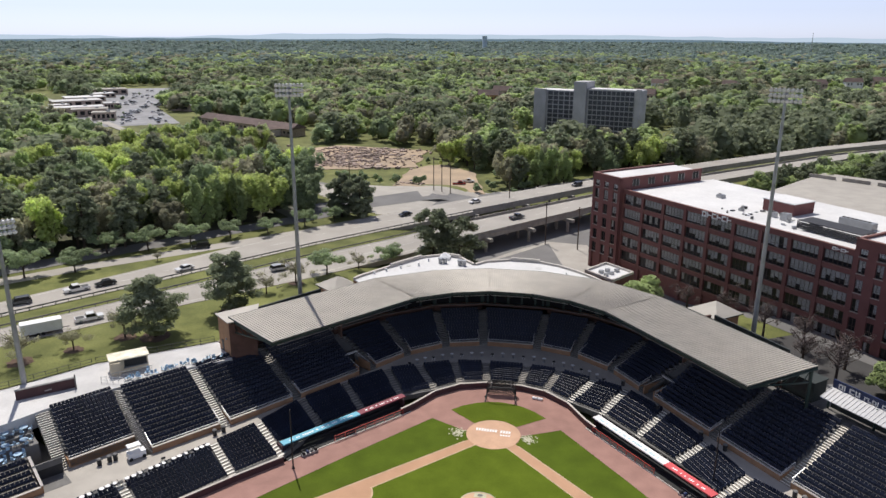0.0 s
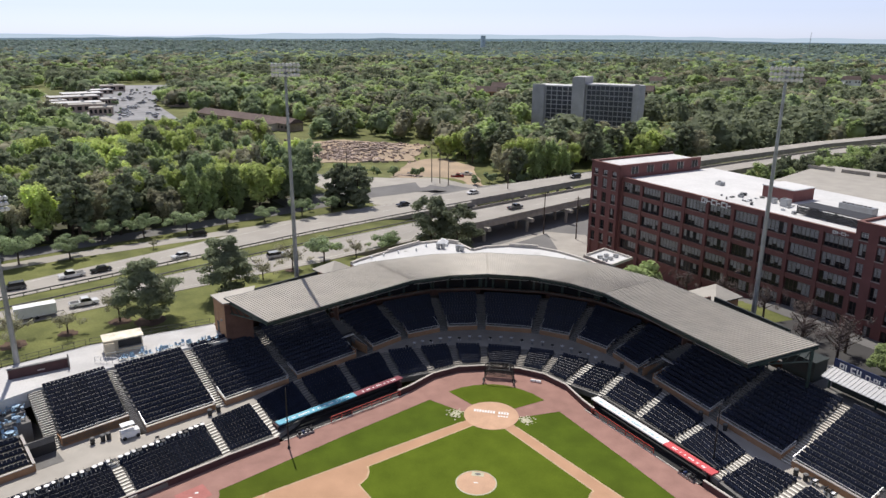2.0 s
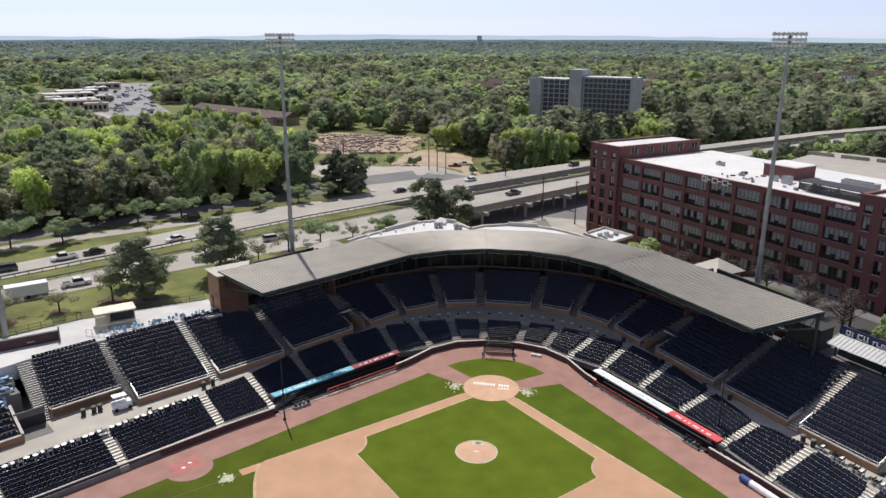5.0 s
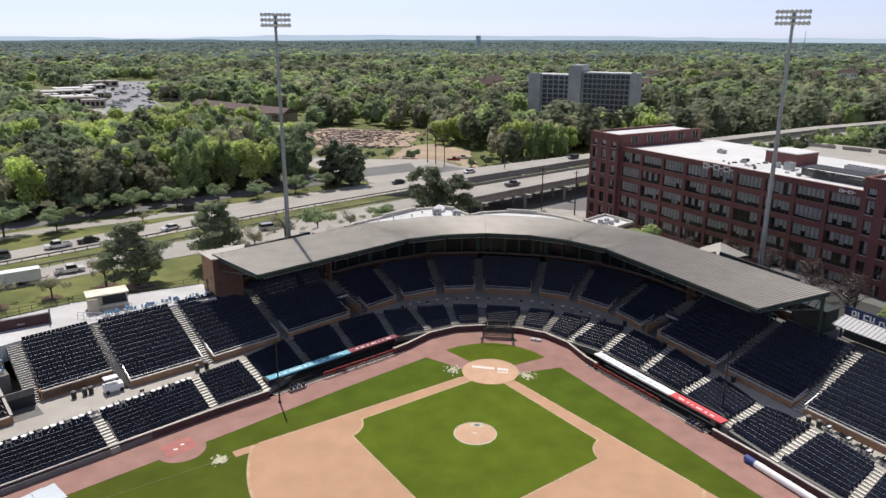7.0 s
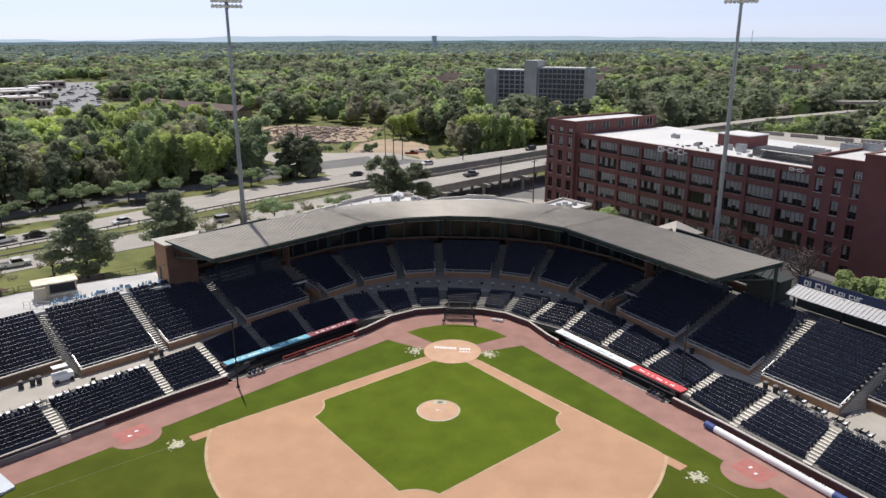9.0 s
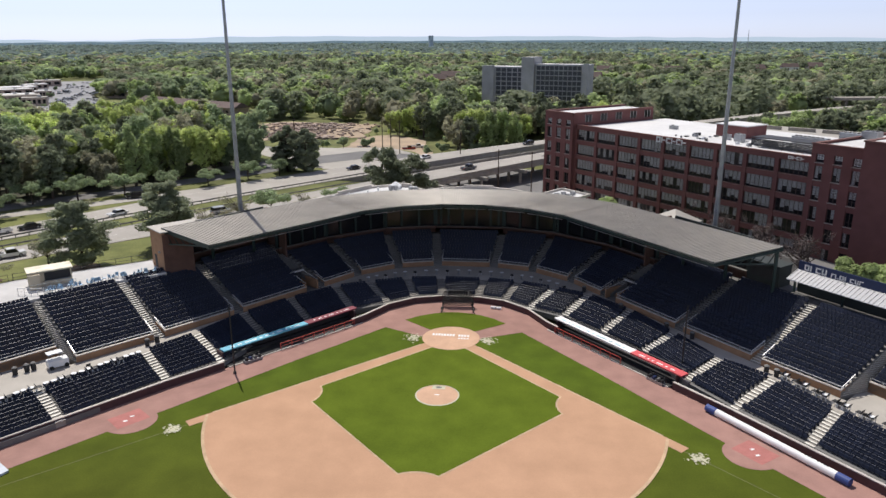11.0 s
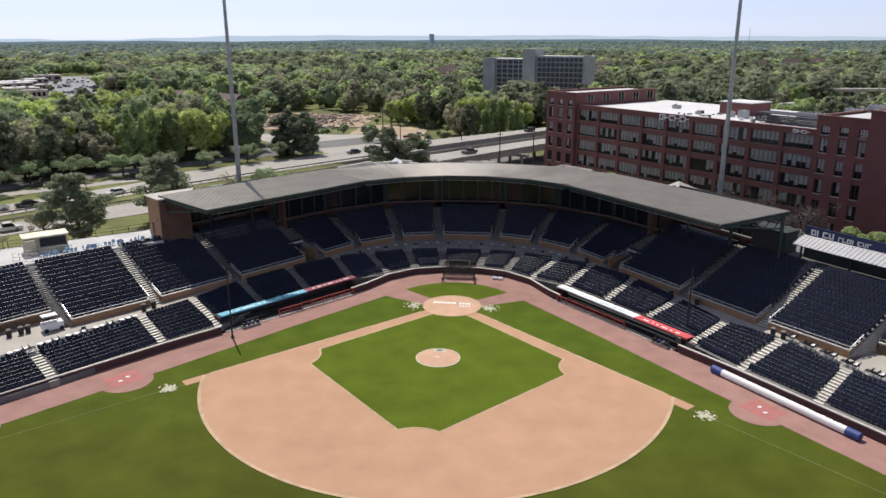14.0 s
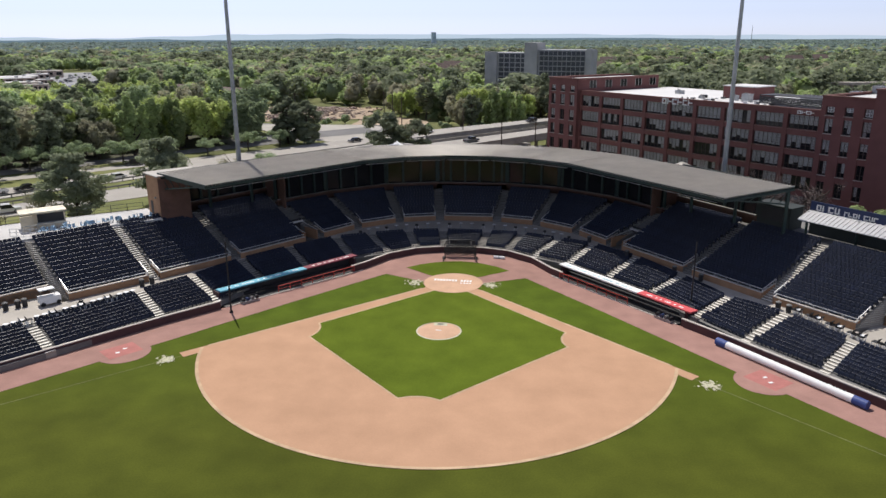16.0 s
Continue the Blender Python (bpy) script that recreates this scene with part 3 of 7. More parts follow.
for i in range(1, len(UPPER) - 1):
    L, Rr = upper_ends[i - 1], upper_ends[i]
    fl, fr, bl, br = L[1], Rr[0], L[3], Rr[2]
    # steps and edges under the roof are coloured darker for its shade
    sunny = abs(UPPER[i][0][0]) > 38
    if i == 3:
        br = trim(UPPER[3][1], UPPER[4][1], 0.6, 0.6)[0]
    if i == 10:
        bl = trim(UPPER[9][1], UPPER[10][1], 0.6, 0.6)[1]
    low = 4 <= i <= 9
    if ugap[i][1]:
        # entrance tunnel under the seats, with the stair beside it
        s = -1 if UPPER[i][0][0] < 0 else 1
        th = thing("entrance_tunnel", "dark entrance tunnel with brick cheeks and pale cap", "tunnel", "entrance tunnels")
        d = (Vector(fr) - Vector(fl)).normalized()
        n = Vector((-d.y, d.x))
        a0, a1 = (Vector(fl), Vector(fl) + d * 2.5) if s < 0 else (Vector(fr) - d * 2.5, Vector(fr))
        for c in (a0, a1):
            part("cheek_wall", G().wall(c, c + n * 4.4, 1.9, 3.6, 0.22), TANBRICK, th)
        # black end slab stands in for the tunnel's shaded depth
        part("back_wall", G().wall(a0 + n * 4.2, a1 + n * 4.2, 1.9, 4.9, 0.2), BLACK, th)
        c = (a0 + a1) / 2 + n * 4.3
        part("cap", G().box(c.x, c.y, 4.35, 2.9, 0.8, 0.28, math.atan2(d.y, d.x)), DECK, th, "pale concrete cap")
        for c in (a0, a1):
            part("handrail", G().bar((*c, 3.6), (*(c + n * 4.4), 4.5), 0.07), PALERAIL, th)
        part("tunnel_floor", G().prism([tuple(a0), tuple(a1), tuple(a1 + n * 4.3), tuple(a0 + n * 4.3)], 1.5, 2.01), DARKCONC, th)
        if s < 0:
            fl = tuple(a1 + d * 0.1)
        else:
            fr = tuple(a0 - d * 0.1)
        rest_l, rest_r = a0 + n * 4.5, a1 + n * 4.5
        part("terrace_fill", G().hexa([(*rest_l, 3.4), (*rest_r, 3.4), (*br, 6.5), (*bl, 6.5)], [(*rest_l, 4.4), (*rest_r, 4.4), (*br, 7.5), (*bl, 7.5)]), DARKCONC, th)
    stairs(fl, fr, bl, br, AISLE_Z, UZS if low else UZ1, 20 if low else 28, STEPW if sunny else CONC, "concrete aisle steps with pale edges between seat blocks" if sunny else "aisle steps under the roof, shade put into the concrete colour", CONC if sunny else DARKCONC)

for i in range(len(LOWER) - 1):
    l, r = LOWER[i], LOWER[i + 1]
    nr = 8 if 16 < abs(l[0][0] + r[0][0]) / 2 < 28 else 9
    th, *ends = section(l, r, 0.70, 1.60, nr, 0.55, 0.55, "lower block of dark navy seats near the field", "lower seating blocks", DARKCONC)
    if i:
        # middle aisles get darker step and edge colours in place of roof shade
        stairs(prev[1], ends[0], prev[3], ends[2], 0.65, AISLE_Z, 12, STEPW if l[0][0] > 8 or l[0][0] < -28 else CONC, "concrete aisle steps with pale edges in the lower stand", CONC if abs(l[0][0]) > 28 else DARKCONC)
    prev = ends
low_back = [b for _, b in LOWER]
up_front = [a for a, _ in UPPER]
poly = low_back + [(71, -41), (57.5, -23.6), (51, -15)] + [(x, y) for x, y in up_front[::-1]] + [(-51, -15), (-57.5, -23.6), (-71, -41)]
setting("cross_aisle", G().prism(poly, 1.2, AISLE_Z), WALKWAY, "pale concrete walkway between the seating tiers", "walkway")

# field wall in front of the lower seats
g, cap = G(), G()
for a, b in zip(ring, ring[1:]):
    v = (Vector(b) - Vector(a)).normalized()
    if 15.0 < abs(a[0]) < 29.5 and 15.0 < abs(b[0]) < 29.5:
        continue
    g.wall(a, b, -0.3, 0.95, 0.28)
    cap.wall(Vector(a) + Vector((v.y, -v.x)) * 0.03, Vector(b) + Vector((v.y, -v.x)) * 0.03, 0.95, 1.05, 0.34)
wall = tagged(new("field_wall", g.mesh("field_wall", MAROON)), "dark padded wall between the seats and the track", "wall", kind="structure")
part("wall_cap", cap, COPING, wall)
setting("lower_yard", G().prism([(-57.0, -23.2), (-66, -17.5), (-86, -40), (-70, -48)][::-1], 0.5, 1.98), WALKWAY, "concrete floor at the end of the walkway", "floor")

# ---- dugouts ----
TEALMARK = mat("pale_teal_mark", (0.35, 0.55, 0.62), 0.6)
for s in (-1, 1):
    a, b = Vector((s * 15.6, 5.5)), Vector((s * 30.2, -11.8))
    d = (b - a).normalized()
    back = Vector((s * -d.y * s, d.x)) if s < 0 else Vector((-d.y, d.x))
    back = Vector((abs(d.y) * s, abs(d.x)))
    th = thing("dugout", ("dugout with a pale blue and dark red lettered roof" if s < 0 else "dugout with a white and red lettered roof"), "dugout", "team dugouts")
    ra, rb, deep = (Vector((-15.55, 6.25)), Vector((-30.0, -11.65)), 1.25) if s < 0 else (Vector((15.25, 5.05)), Vector((30.35, -13.1)), 1.4)
    rd = (rb - ra).normalized()
    m = ra + rd * ((rb - ra).length * (0.40 if s < 0 else 0.64))
    for p, q, mt, lb in ((ra, m, REDROOF if s < 0 else WHITE, ""), (m, rb, TEALROOF if s < 0 else BRIGHTRED, "")):
        loop = [p, q, q + back * deep, p + back * deep]
        loop = loop if s < 0 else loop[::-1]
        part("roof_panel", G().hexa([(*c, 1.57) for c in loop], [(*c, 1.75) for c in loop]), mt, th)
        L = (q - p).length
        rnd = random.Random(7)
        x = 1.2
        while x < L - 1.4:
            w = rnd.uniform(0.18, 0.36)
            c, e = p + rd * x + back * 0.38, p + rd * (x + w) + back * 0.38
            lp = [c, e, e + back * 0.36, c + back * 0.36]
            part("letter", G().hexa([(*v, 1.752) for v in (lp if s < 0 else lp[::-1])], [(*v, 1.762) for v in (lp if s < 0 else lp[::-1])]), WHITE if mt is not WHITE else TEALMARK, th)
            x += w + rnd.choice((0.10, 0.10, 0.10, 0.10, 0.55))
    # wall, floor and bench inside are coloured near black for the dugout's shade
    loop = [a + back * 1.4, b + back * 1.4, b + back * 1.7, a + back * 1.7]
    loop = loop if s < 0 else loop[::-1]
    part("back_wall", G().hexa([(*c, -0.9) for c in loop], [(*c, 1.55) for c in loop]), BLACK, th)
    for p in (a, b):
        e = p + d * (0.25 if p is a else -0.25)
        lp = [p, e, e + back * 1.5, p + back * 1.5]
        part("end_wall", G().hexa([(*c, -0.9) for c in lp], [(*c, 1.55) for c in lp]), MAROON, th)
    f = [a - back * 1.8, b - back * 1.8, b + back * 1.6, a + back * 1.6]
    part("floor", G().hexa([(*c, -1.1) for c in f], [(*c, 0.03) for c in f]), TYRE, th)
    bench = G().hexa([(*c, 0.05) for c in (a + back * .9, b + back * .9, b + back * 1.3, a + back * 1.3)], [(*c, 0.45) for c in (a + back * .9, b + back * .9, b + back * 1.3, a + back * 1.3)])
    part("bench", bench, BLACK, th)
    rail = G()
    r0, r1 = (a + d * 1.6 - back * 1.7, a + d * 14.6 - back * 1.7)
    for z in (0.55, 1.0):
        rail.bar((*r0, z), (*r1, z), 0.1 if z == 1.0 else 0.05)
    for k in range(8):
        c = r0 + (r1 - r0) * k / 7
        rail.bar((*c, 0), (*c, 1.0), 0.11)
    part("front_rail", rail, REDRAIL, th, "red padded rail")
    curb0, curb1 = a - back * 1.85, b - back * 1.85
    part("front_curb", G().wall(curb0, curb1, 0, 0.12, 0.16 * s), COPING, th)

# ---- stand roof ----
RZ = 14.3
FRONT = [(-34.4, -3.5), (-16.8, 19.6), (-10.6, 23.6), (-3.9, 25.7), (3.9, 25.7), (10.7, 23.6), (16.9, 19.4), (35.0, -5.1)]
BACK = [(-45.7, 4.9), (-26.9, 28.5), (-16.4, 35.6), (-5.7, 38.9), (5.8, 38.9), (17.4, 35.5), (26.9, 28.5), (46.4, 3.2)]
roof = thing("stand_roof", "long curved grey ribbed metal roof over the stands", "roof")
for i in range(7):
    f0, f1, b0, b1 = FRONT[i], FRONT[i + 1], BACK[i], BACK[i + 1]
    g = G().hexa([(*f0, RZ - 0.16), (*f1, RZ - 0.16), (*b1, RZ - 0.1), (*b0, RZ - 0.1)], [(*f0, RZ), (*f1, RZ), (*b1, RZ + 0.06), (*b0, RZ + 0.06)])
    pan = part("roof_panel", g, ROOFMETAL, roof)
    ribs = G()
    n = max(4, int(math.dist(b0, b1) / 0.5))
    for k in range(n + 1):
        u, v = mix2(f0, f1, k / n), mix2(b0, b1, k / n)
        ribs.bar((*u, RZ + 0.075), (*v, RZ + 0.135), 0.08, 0.12)
    part("roof_ribs", ribs, RIB, pan)
    # extra sheet under the panel, coloured near black for the roof's shade
    low = [(*f0, RZ - 0.2), (*f1, RZ - 0.2), (*b1, RZ - 0.14), (*b0, RZ - 0.14)]
    part("soffit", G().hexa(low, [(x, y, z + 0.03) for x, y, z in low]), SHADEGREEN, roof, "underside with shade put into its colour")
    fas = G().wall(f0, f1, RZ - 0.55, RZ + 0.03, 0.12)
    fas.wall(b0, b1, RZ - 0.4, RZ + 0.08, 0.12)
    part("fascia", fas, GREENSTEEL, roof, "dark green steel edge")
for f, b in ((FRONT[0], BACK[0]), (FRONT[-1], BACK[-1])):
    part("end_fascia", G().wall(f, b, RZ - 0.5, RZ + 0.09, 0.12), GREENSTEEL, roof)
purl = G()
for k in range(1, 7):
    for i in range(7):
        u, v = mix2(FRONT[i], BACK[i], k / 7), mix2(FRONT[i + 1], BACK[i + 1], k / 7)
        purl.bar((*u, RZ - 0.28), (*v, RZ - 0.28), 0.12, 0.2)
part("purlin_grid", purl, GREENSTEEL, roof)
for i in range(7):
    m = 4 if i in (0, 6) else 1
    for k in range(m + (1 if i == 6 else 0)):
        f, b = mix2(FRONT[i], FRONT[i + 1], k / m), mix2(BACK[i], BACK[i + 1], k / m)
        t = G()
        root = mix2(f, b, 0.92)
        t.bar((*f, RZ - 0.45), (*b, RZ - 0.4), 0.22, 0.24)
        t.bar((*mix2(f, b, 0.15), RZ - 0.5), (*root, RZ - 2.3), 0.18, 0.2)
        for q in range(5):
            u0 = 0.2 + q * 0.15
            lo = RZ - 0.5 - 1.8 * (u0 - 0.15) / 0.77
            t.bar((*mix2(f, b, u0), lo), (*mix2(f, b, u0 + 0.1), RZ - 0.45), 0.1)
        part("truss", t, GREENSTEEL, roof, "dark green steel truss")
        part("column", G().bar((*root, 7.2), (*root, RZ - 0.4), 0.4), GREENSTEEL, roof)
lamps = G()
for i in range(7):
    u, v = FRONT[i], FRONT[i + 1]
    lamps.bar((*mix2(u, v, 0.03), RZ - 0.75), (*mix2(u, v, 0.97), RZ - 0.75), 0.06)
part("eaves_pipe", lamps, STEEL, roof, "thin grey pipe under the eaves")

# rear walls of the covered stand: suites behind home, plain walls behind the longer blocks
def rear_run(line, back, z0, sill, head, label):
    rw = thing("rear_wall", label, "wall", "rear walls under the roof")
    for p, q in zip(line, line[1:]):
        d = (Vector(q) - Vector(p)).normalized()
        n = Vector((-d.y, d.x))
        p2, q2 = Vector(p) + n * back - d * 0.35, Vector(q) + n * back + d * 0.35
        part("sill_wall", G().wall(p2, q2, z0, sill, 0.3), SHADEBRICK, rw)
        part("ledge", G().wall(p2 - n * 0.06, q2 - n * 0.06, sill, sill + 0.1, 0.45), DARKCONC, rw, "concrete ledge with shade in its colour")
        part("head_wall", G().wall(p2 + n * 0.7, q2 + n * 0.7, head, RZ - 0.2, 0.3), SHADEGREEN, rw)
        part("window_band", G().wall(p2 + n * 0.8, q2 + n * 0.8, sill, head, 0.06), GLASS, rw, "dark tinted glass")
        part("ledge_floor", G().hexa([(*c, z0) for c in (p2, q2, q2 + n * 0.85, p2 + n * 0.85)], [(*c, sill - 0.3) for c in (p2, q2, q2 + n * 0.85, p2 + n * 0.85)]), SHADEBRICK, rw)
        m = max(2, int((q2 - p2).length / 2.6))
        for k in range(m + 1):
            c = p2 + (q2 - p2) * k / m
            part("pier", G().box(c.x + n.x * 0.62, c.y + n.y * 0.62, sill + 0.1, 0.4, 0.3, head - sill - 0.1, math.atan2(d.y, d.x)), GREENSTEEL, rw)
        g = G().hexa([(*p, z0 - 0.4), (*q, z0 - 0.4), (*(Vector(q) + n * back), z0 - 0.4), (*(Vector(p) + n * back), z0 - 0.4)],
                     [(*p, z0 + 0.4), (*q, z0 + 0.4), (*(Vector(q) + n * back), z0 + 0.4), (*(Vector(p) + n * back), z0 + 0.4)])
        part("top_walkway", g, DARKCONC, rw)


rear_run([mix2(a, b, SHORT / NU) for a, b in UPPER[3:11]], 0.7, 5.75, 7.35, 12.2, "brick suite wall with shade in its colour and dark windows")
rear_run([b for _, b in UPPER[10:12]], 1.2, 7.1, 8.9, 11.9, "brick rear wall under the roof, shade in its colour")
rear_run([b for _, b in UPPER[2:4]], 1.2, 7.1, 8.9, 11.9, "brick rear wall under the roof, shade in its colour")
for k, s in ((3, -1), (10, 1)):
    a, b = UPPER[k]
    p, q = mix2(a, b, (SHORT + 0.6) / NU), mix2(a, b, 1.2)
    th = thing("suite_end_wall", "brick end wall of the suites, shade in its colour", "wall", "suite end walls")
    d = Vector((-s, 0)) * 1.1
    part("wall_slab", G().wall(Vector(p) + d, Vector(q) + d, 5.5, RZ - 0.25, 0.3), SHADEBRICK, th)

# brick end tower of the roof
th = thing("stair_tower", "tan brick tower at the roof's end", "tower")
part("shaft", G().wall((-48.5, 6.3), (-44.9, 3.1), 2.0, RZ - 0.25, 0.5), TANBRICK, th)
# this wall's shade comes from the darkened brick colour
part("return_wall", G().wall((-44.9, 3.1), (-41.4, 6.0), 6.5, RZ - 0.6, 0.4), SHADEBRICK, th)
part("rear_wall", G().wall((-48.5, 6.3), (-43.6, 11.8), 2.0, RZ - 0.3, -0.4), TANBRICK, th)
part("door", G().wall((-47.7, 5.55), (-47.0, 4.93), 7.9, 10.0, 0.05), BLACK, th)
part("wall_lamp", G().box(-46.0, 3.95, 10.6, 0.3, 0.3, 0.25, -0.73), STEEL, th)
part("cap_roof", G().prism([(-48.9, 6.2), (-44.9, 2.7), (-41.2, 5.9), (-43.5, 12.1)], RZ - 0.24, RZ - 0.08), ROOFMETAL, th, "grey metal cap")

# ---- concourse deck ----
pts = [(-63.6, -18.4), (-57.4, -10.6), (-49.6, -1.7), (-44.4, 2.4), (-50.3, 8.8), (-65.8, -3.2), (-75.0, -15.0), (-84, -34), (-72, -34)]
setting("concourse_deck", G().prism(pts[::-1], 5.5, 7.9), DECK, "pale sunlit concrete concourse behind the seats", "deck")
pts = [(63.6, -18.4), (72, -34), (84, -34), (74, -14), (64.8, -2.5), (53, 12), (42.5, 8.4), (49.6, -1.7), (57.4, -10.6)]
# this side's deck is coloured dark for the shade of the canopy
setting("concourse_deck", G().prism(pts, 5.5, 7.7), DARKCONC, "concourse behind the seats, concrete darkened for canopy shade", "deck")
setting("concourse_retaining_wall", G().wall((-84, -34), (-75, -15), -1, 7.9, -0.4).wall((-75, -15), (-65.8, -3.2), -1, 7.9, -0.4).wall((-65.8, -3.2), (-50, 9), -1, 7.9, -0.4), CONC, "plain wall under the concourse", "wall")
setting("concourse_retaining_wall", G().wall((84, -34), (74, -14), -4, 7.9, 0.4).wall((74, -14), (64.8, -2.5), -4, 7.9, 0.4).wall((64.8, -2.5), (53, 12), -4, 7.9, 0.4), CONC, "plain wall under the concourse", "wall")
outer = [(-46, 12), (-38.5, 22), (-29, 36), (-16, 43), (6, 44), (18, 41), (29, 33), (38, 22)]
g = G()
for a, b in zip(outer, outer[1:]):
    g.wall(b, a, -4, 10.9, 0.5)
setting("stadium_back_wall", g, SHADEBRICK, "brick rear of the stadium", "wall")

# ---- club building behind home ----
club = thing("club_building", "low building with a white flat roof behind the stand", "building")
foot = [(-33.4, 35.6), (-32.4, 38.0), (-28.0, 44.9), (-22.7, 52.7), (-18.0, 55.6), (-13.8, 54.3), (-10.0, 49.8), (-7.8, 52.4), (-2.4, 54.6), (4.0, 54.2), (8.4, 52.2),
        (12.3, 49.1), (15.5, 45.9), (18.0, 42.6), (17.5, 38.6), (6.0, 41.2), (-6.0, 41.2), (-16.6, 38.0), (-28.0, 30.8)]
part("outer_wall", G().prism(foot[::-1], -4, 11.2), TANBRICK, club)
part("roof", G().prism([(x * 0.998, y * 0.998) for x, y in foot[::-1]], 11.2, 11.35), WHITEROOF, club, "white membrane roof")
for k, (a, b) in enumerate(zip(foot[:13], foot[1:14])):
    step = 0.35 if k in (2, 4, 8) else 0.0
    part("parapet", G().wall(a, b, 11.2, 11.8 + step, -0.5), COPING, club, "pale stepped parapet")
for x, y in ((-17.6, 49.6), (-16.6, 49.8), (-13.2, 49.0), (-12.2, 48.8)):
    part("vent_cowl", G().cyl((x, y, 11.3), (x, y, 12.6), 0.42, 0.52, 10), STEEL, club)
sky_cap = G()
for a, b in ((-1, -1), (1, -1)), ((1, -1), (1, 1)), ((1, 1), (-1, 1)), ((-1, 1), (-1, -1)):
    sky_cap.poly([(-17.2 + a[0] * 1.2, 53.0 + a[1] * 1.2, 11.9), (-17.2 + b[0] * 1.2, 53.0 + b[1] * 1.2, 11.9), (-17.2, 53.0, 12.9)])
sky_cap.box(-17.2, 53.0, 11.3, 2.3, 2.3, 0.59)
part("roof_lantern", sky_cap, WHITE, club, "small white pyramid lantern")
for x, y in ((-30, 39.6), (-28, 42.0), (-25.4, 44.5), (-22, 47), (2, 46), (10, 46.5), (-20.5, 50.5)):
    part("roof_vent", G().cyl((x, y, 11.3), (x, y, 12.0), 0.2, 0.2, 8), WHITE, club)
for x, y, r in ((-24.2, 46.6, 0.5), (4.0, 50.0, 0.8)):
    part("drain_cover", G().cyl((x, y, 11.35), (x, y, 11.4), r, r, 12), DECK, club)

annex = thing("annex_building", "small flat-roofed annex with roof machines", "building")
AX = [(13.9, 52.6), (18.6, 59.0), (24.4, 53.0), (19.6, 46.6)]
part("outer_wall", G().prism(AX[::-1], -4, 10.4), REDBRICK, annex)
part("roof", G().prism([(19.1 + (x - 19.1) * 0.96, 52.8 + (y - 52.8) * 0.96) for x, y in AX[::-1]], 10.4, 10.5), WHITEROOF, annex)
g = G()
for a, b in zip(AX, AX[1:] + AX[:1]):
    g.wall(a, b, 10.4, 10.95, -0.35)
part("parapet", g, COPING, annex)
for x, y in ((17.4, 52.0), (18.8, 53.2), (19.6, 51.4), (18.4, 50.2), (20.8, 53.4)):
    part("roof_machine", G().box(x, y, 10.5, 0.9, 0.7, 0.7, 0.6), STEEL, annex)


def hip_roof(name, cx, cy, w, z, h, turn, label):
    th = thing(name, label, "pavilion", "hip-roofed pavilions", (cx, cy, 0), turn)
    g = G()
    for a, b in ((-w, -w), (w, -w)), ((w, -w), (w, w)), ((w, w), (-w, w)), ((-w, w), (-w, -w)):
        g.poly([(*a, z), (*b, z), (0, 0, z + h)])
    part("roof", g, ROOFMETAL, th, "grey ribbed hip roof")
    part("outer_wall", G().box(0, 0, -4, w * 1.7, w * 1.7, z + 3.95), TANBRICK, th)
    part("eaves", G().box(0, 0, z - 0.2, w * 2.02, w * 2.02, 0.19), GREENSTEEL, th)


hip_roof("corner_pavilion", 37.7, 32.9, 3.5, 10.7, 2.0, -0.9, "square pavilion with a grey hip roof beside the stand")
hip_roof("corner_pavilion", -36.7, 35.4, 3.4, 10.0, 1.9, 0.9, "square pavilion with a grey hip roof beside the stand")


# ---- light poles ----
def light_pole(x, y, base, top, aim, label):
    th = thing("floodlight_pole", label, "light pole", "stadium floodlight poles", (x, y, 0), aim)
    part("mast", G().cyl((0, 0, base), (0, 0, top), 0.5, 0.22, 12), STEEL, th)
    part("base_collar", G().cyl((0, 0, base), (0, 0, base + 1.2), 0.7, 0.6, 12), CONC, th)
    for r in range(3):
        z = top - 1.7 + r * 0.85
        part("cross_arm", G().bar((-2.3, 0, z), (2.3, 0, z), 0.12), STEEL, th)
        for k in range(8):
            xx = -2.2 + k * 4.4 / 7
            lamp = part("lamp", G().cyl((xx, -0.15, z + 0.12), (xx, -0.7, z - 0.12), 0.16, 0.33, 10), STEEL, th)
            part("lens", G().cyl((xx, -0.70, z - 0.12), (xx, -0.72, z - 0.13), 0.31, 0.31, 10), WHITE, lamp)
    part("arm_upright", G().bar((0.25, -0.12, top - 2.2), (0.25, -0.12, top + 0.2), 0.14), STEEL, th)
    return th


light_pole(-39.5, 21.6, -1, 51.6, 0.5, "tall galvanised floodlight pole behind the stand roof")
light_pole(42.7, 24.5, -4, 51.9, -0.35, "tall galvanised floodlight pole beside the brick building")
light_pole(-72.3, -11.6, 2, 33.8, 0.9, "tall floodlight pole at the concourse edge")

# ---- concourse kiosk, barrier and canopy ----
k = thing("concession_kiosk", "cream concession stand with a pale flat roof", "kiosk", "", (-58.9, -4.3, 7.9), 0.72)
part("outer_wall", G().box(0, 0.6, 0, 5.6, 2.6, 2.35), CREAM, k)
part("roof", G().box(0, 0.4, 2.35, 6.0, 3.3, 0.18), mat("pale_cream_roof", (0.68, 0.62, 0.48), 0.7), k)
# black plate on the wall paints the shaded inside of the opening
part("serving_shade_plate", G().box(0.9, -0.72, 0.95, 3.4, 0.06, 1.2), BLACK, k)
part("counter", G().box(0.9, -0.9, 0.85, 3.6, 0.4, 0.1), STEEL, k)
part("side_block", G().box(-2.2, -1.0, 0, 1.5, 1.3, 2.2), CREAM, k)
g = G()
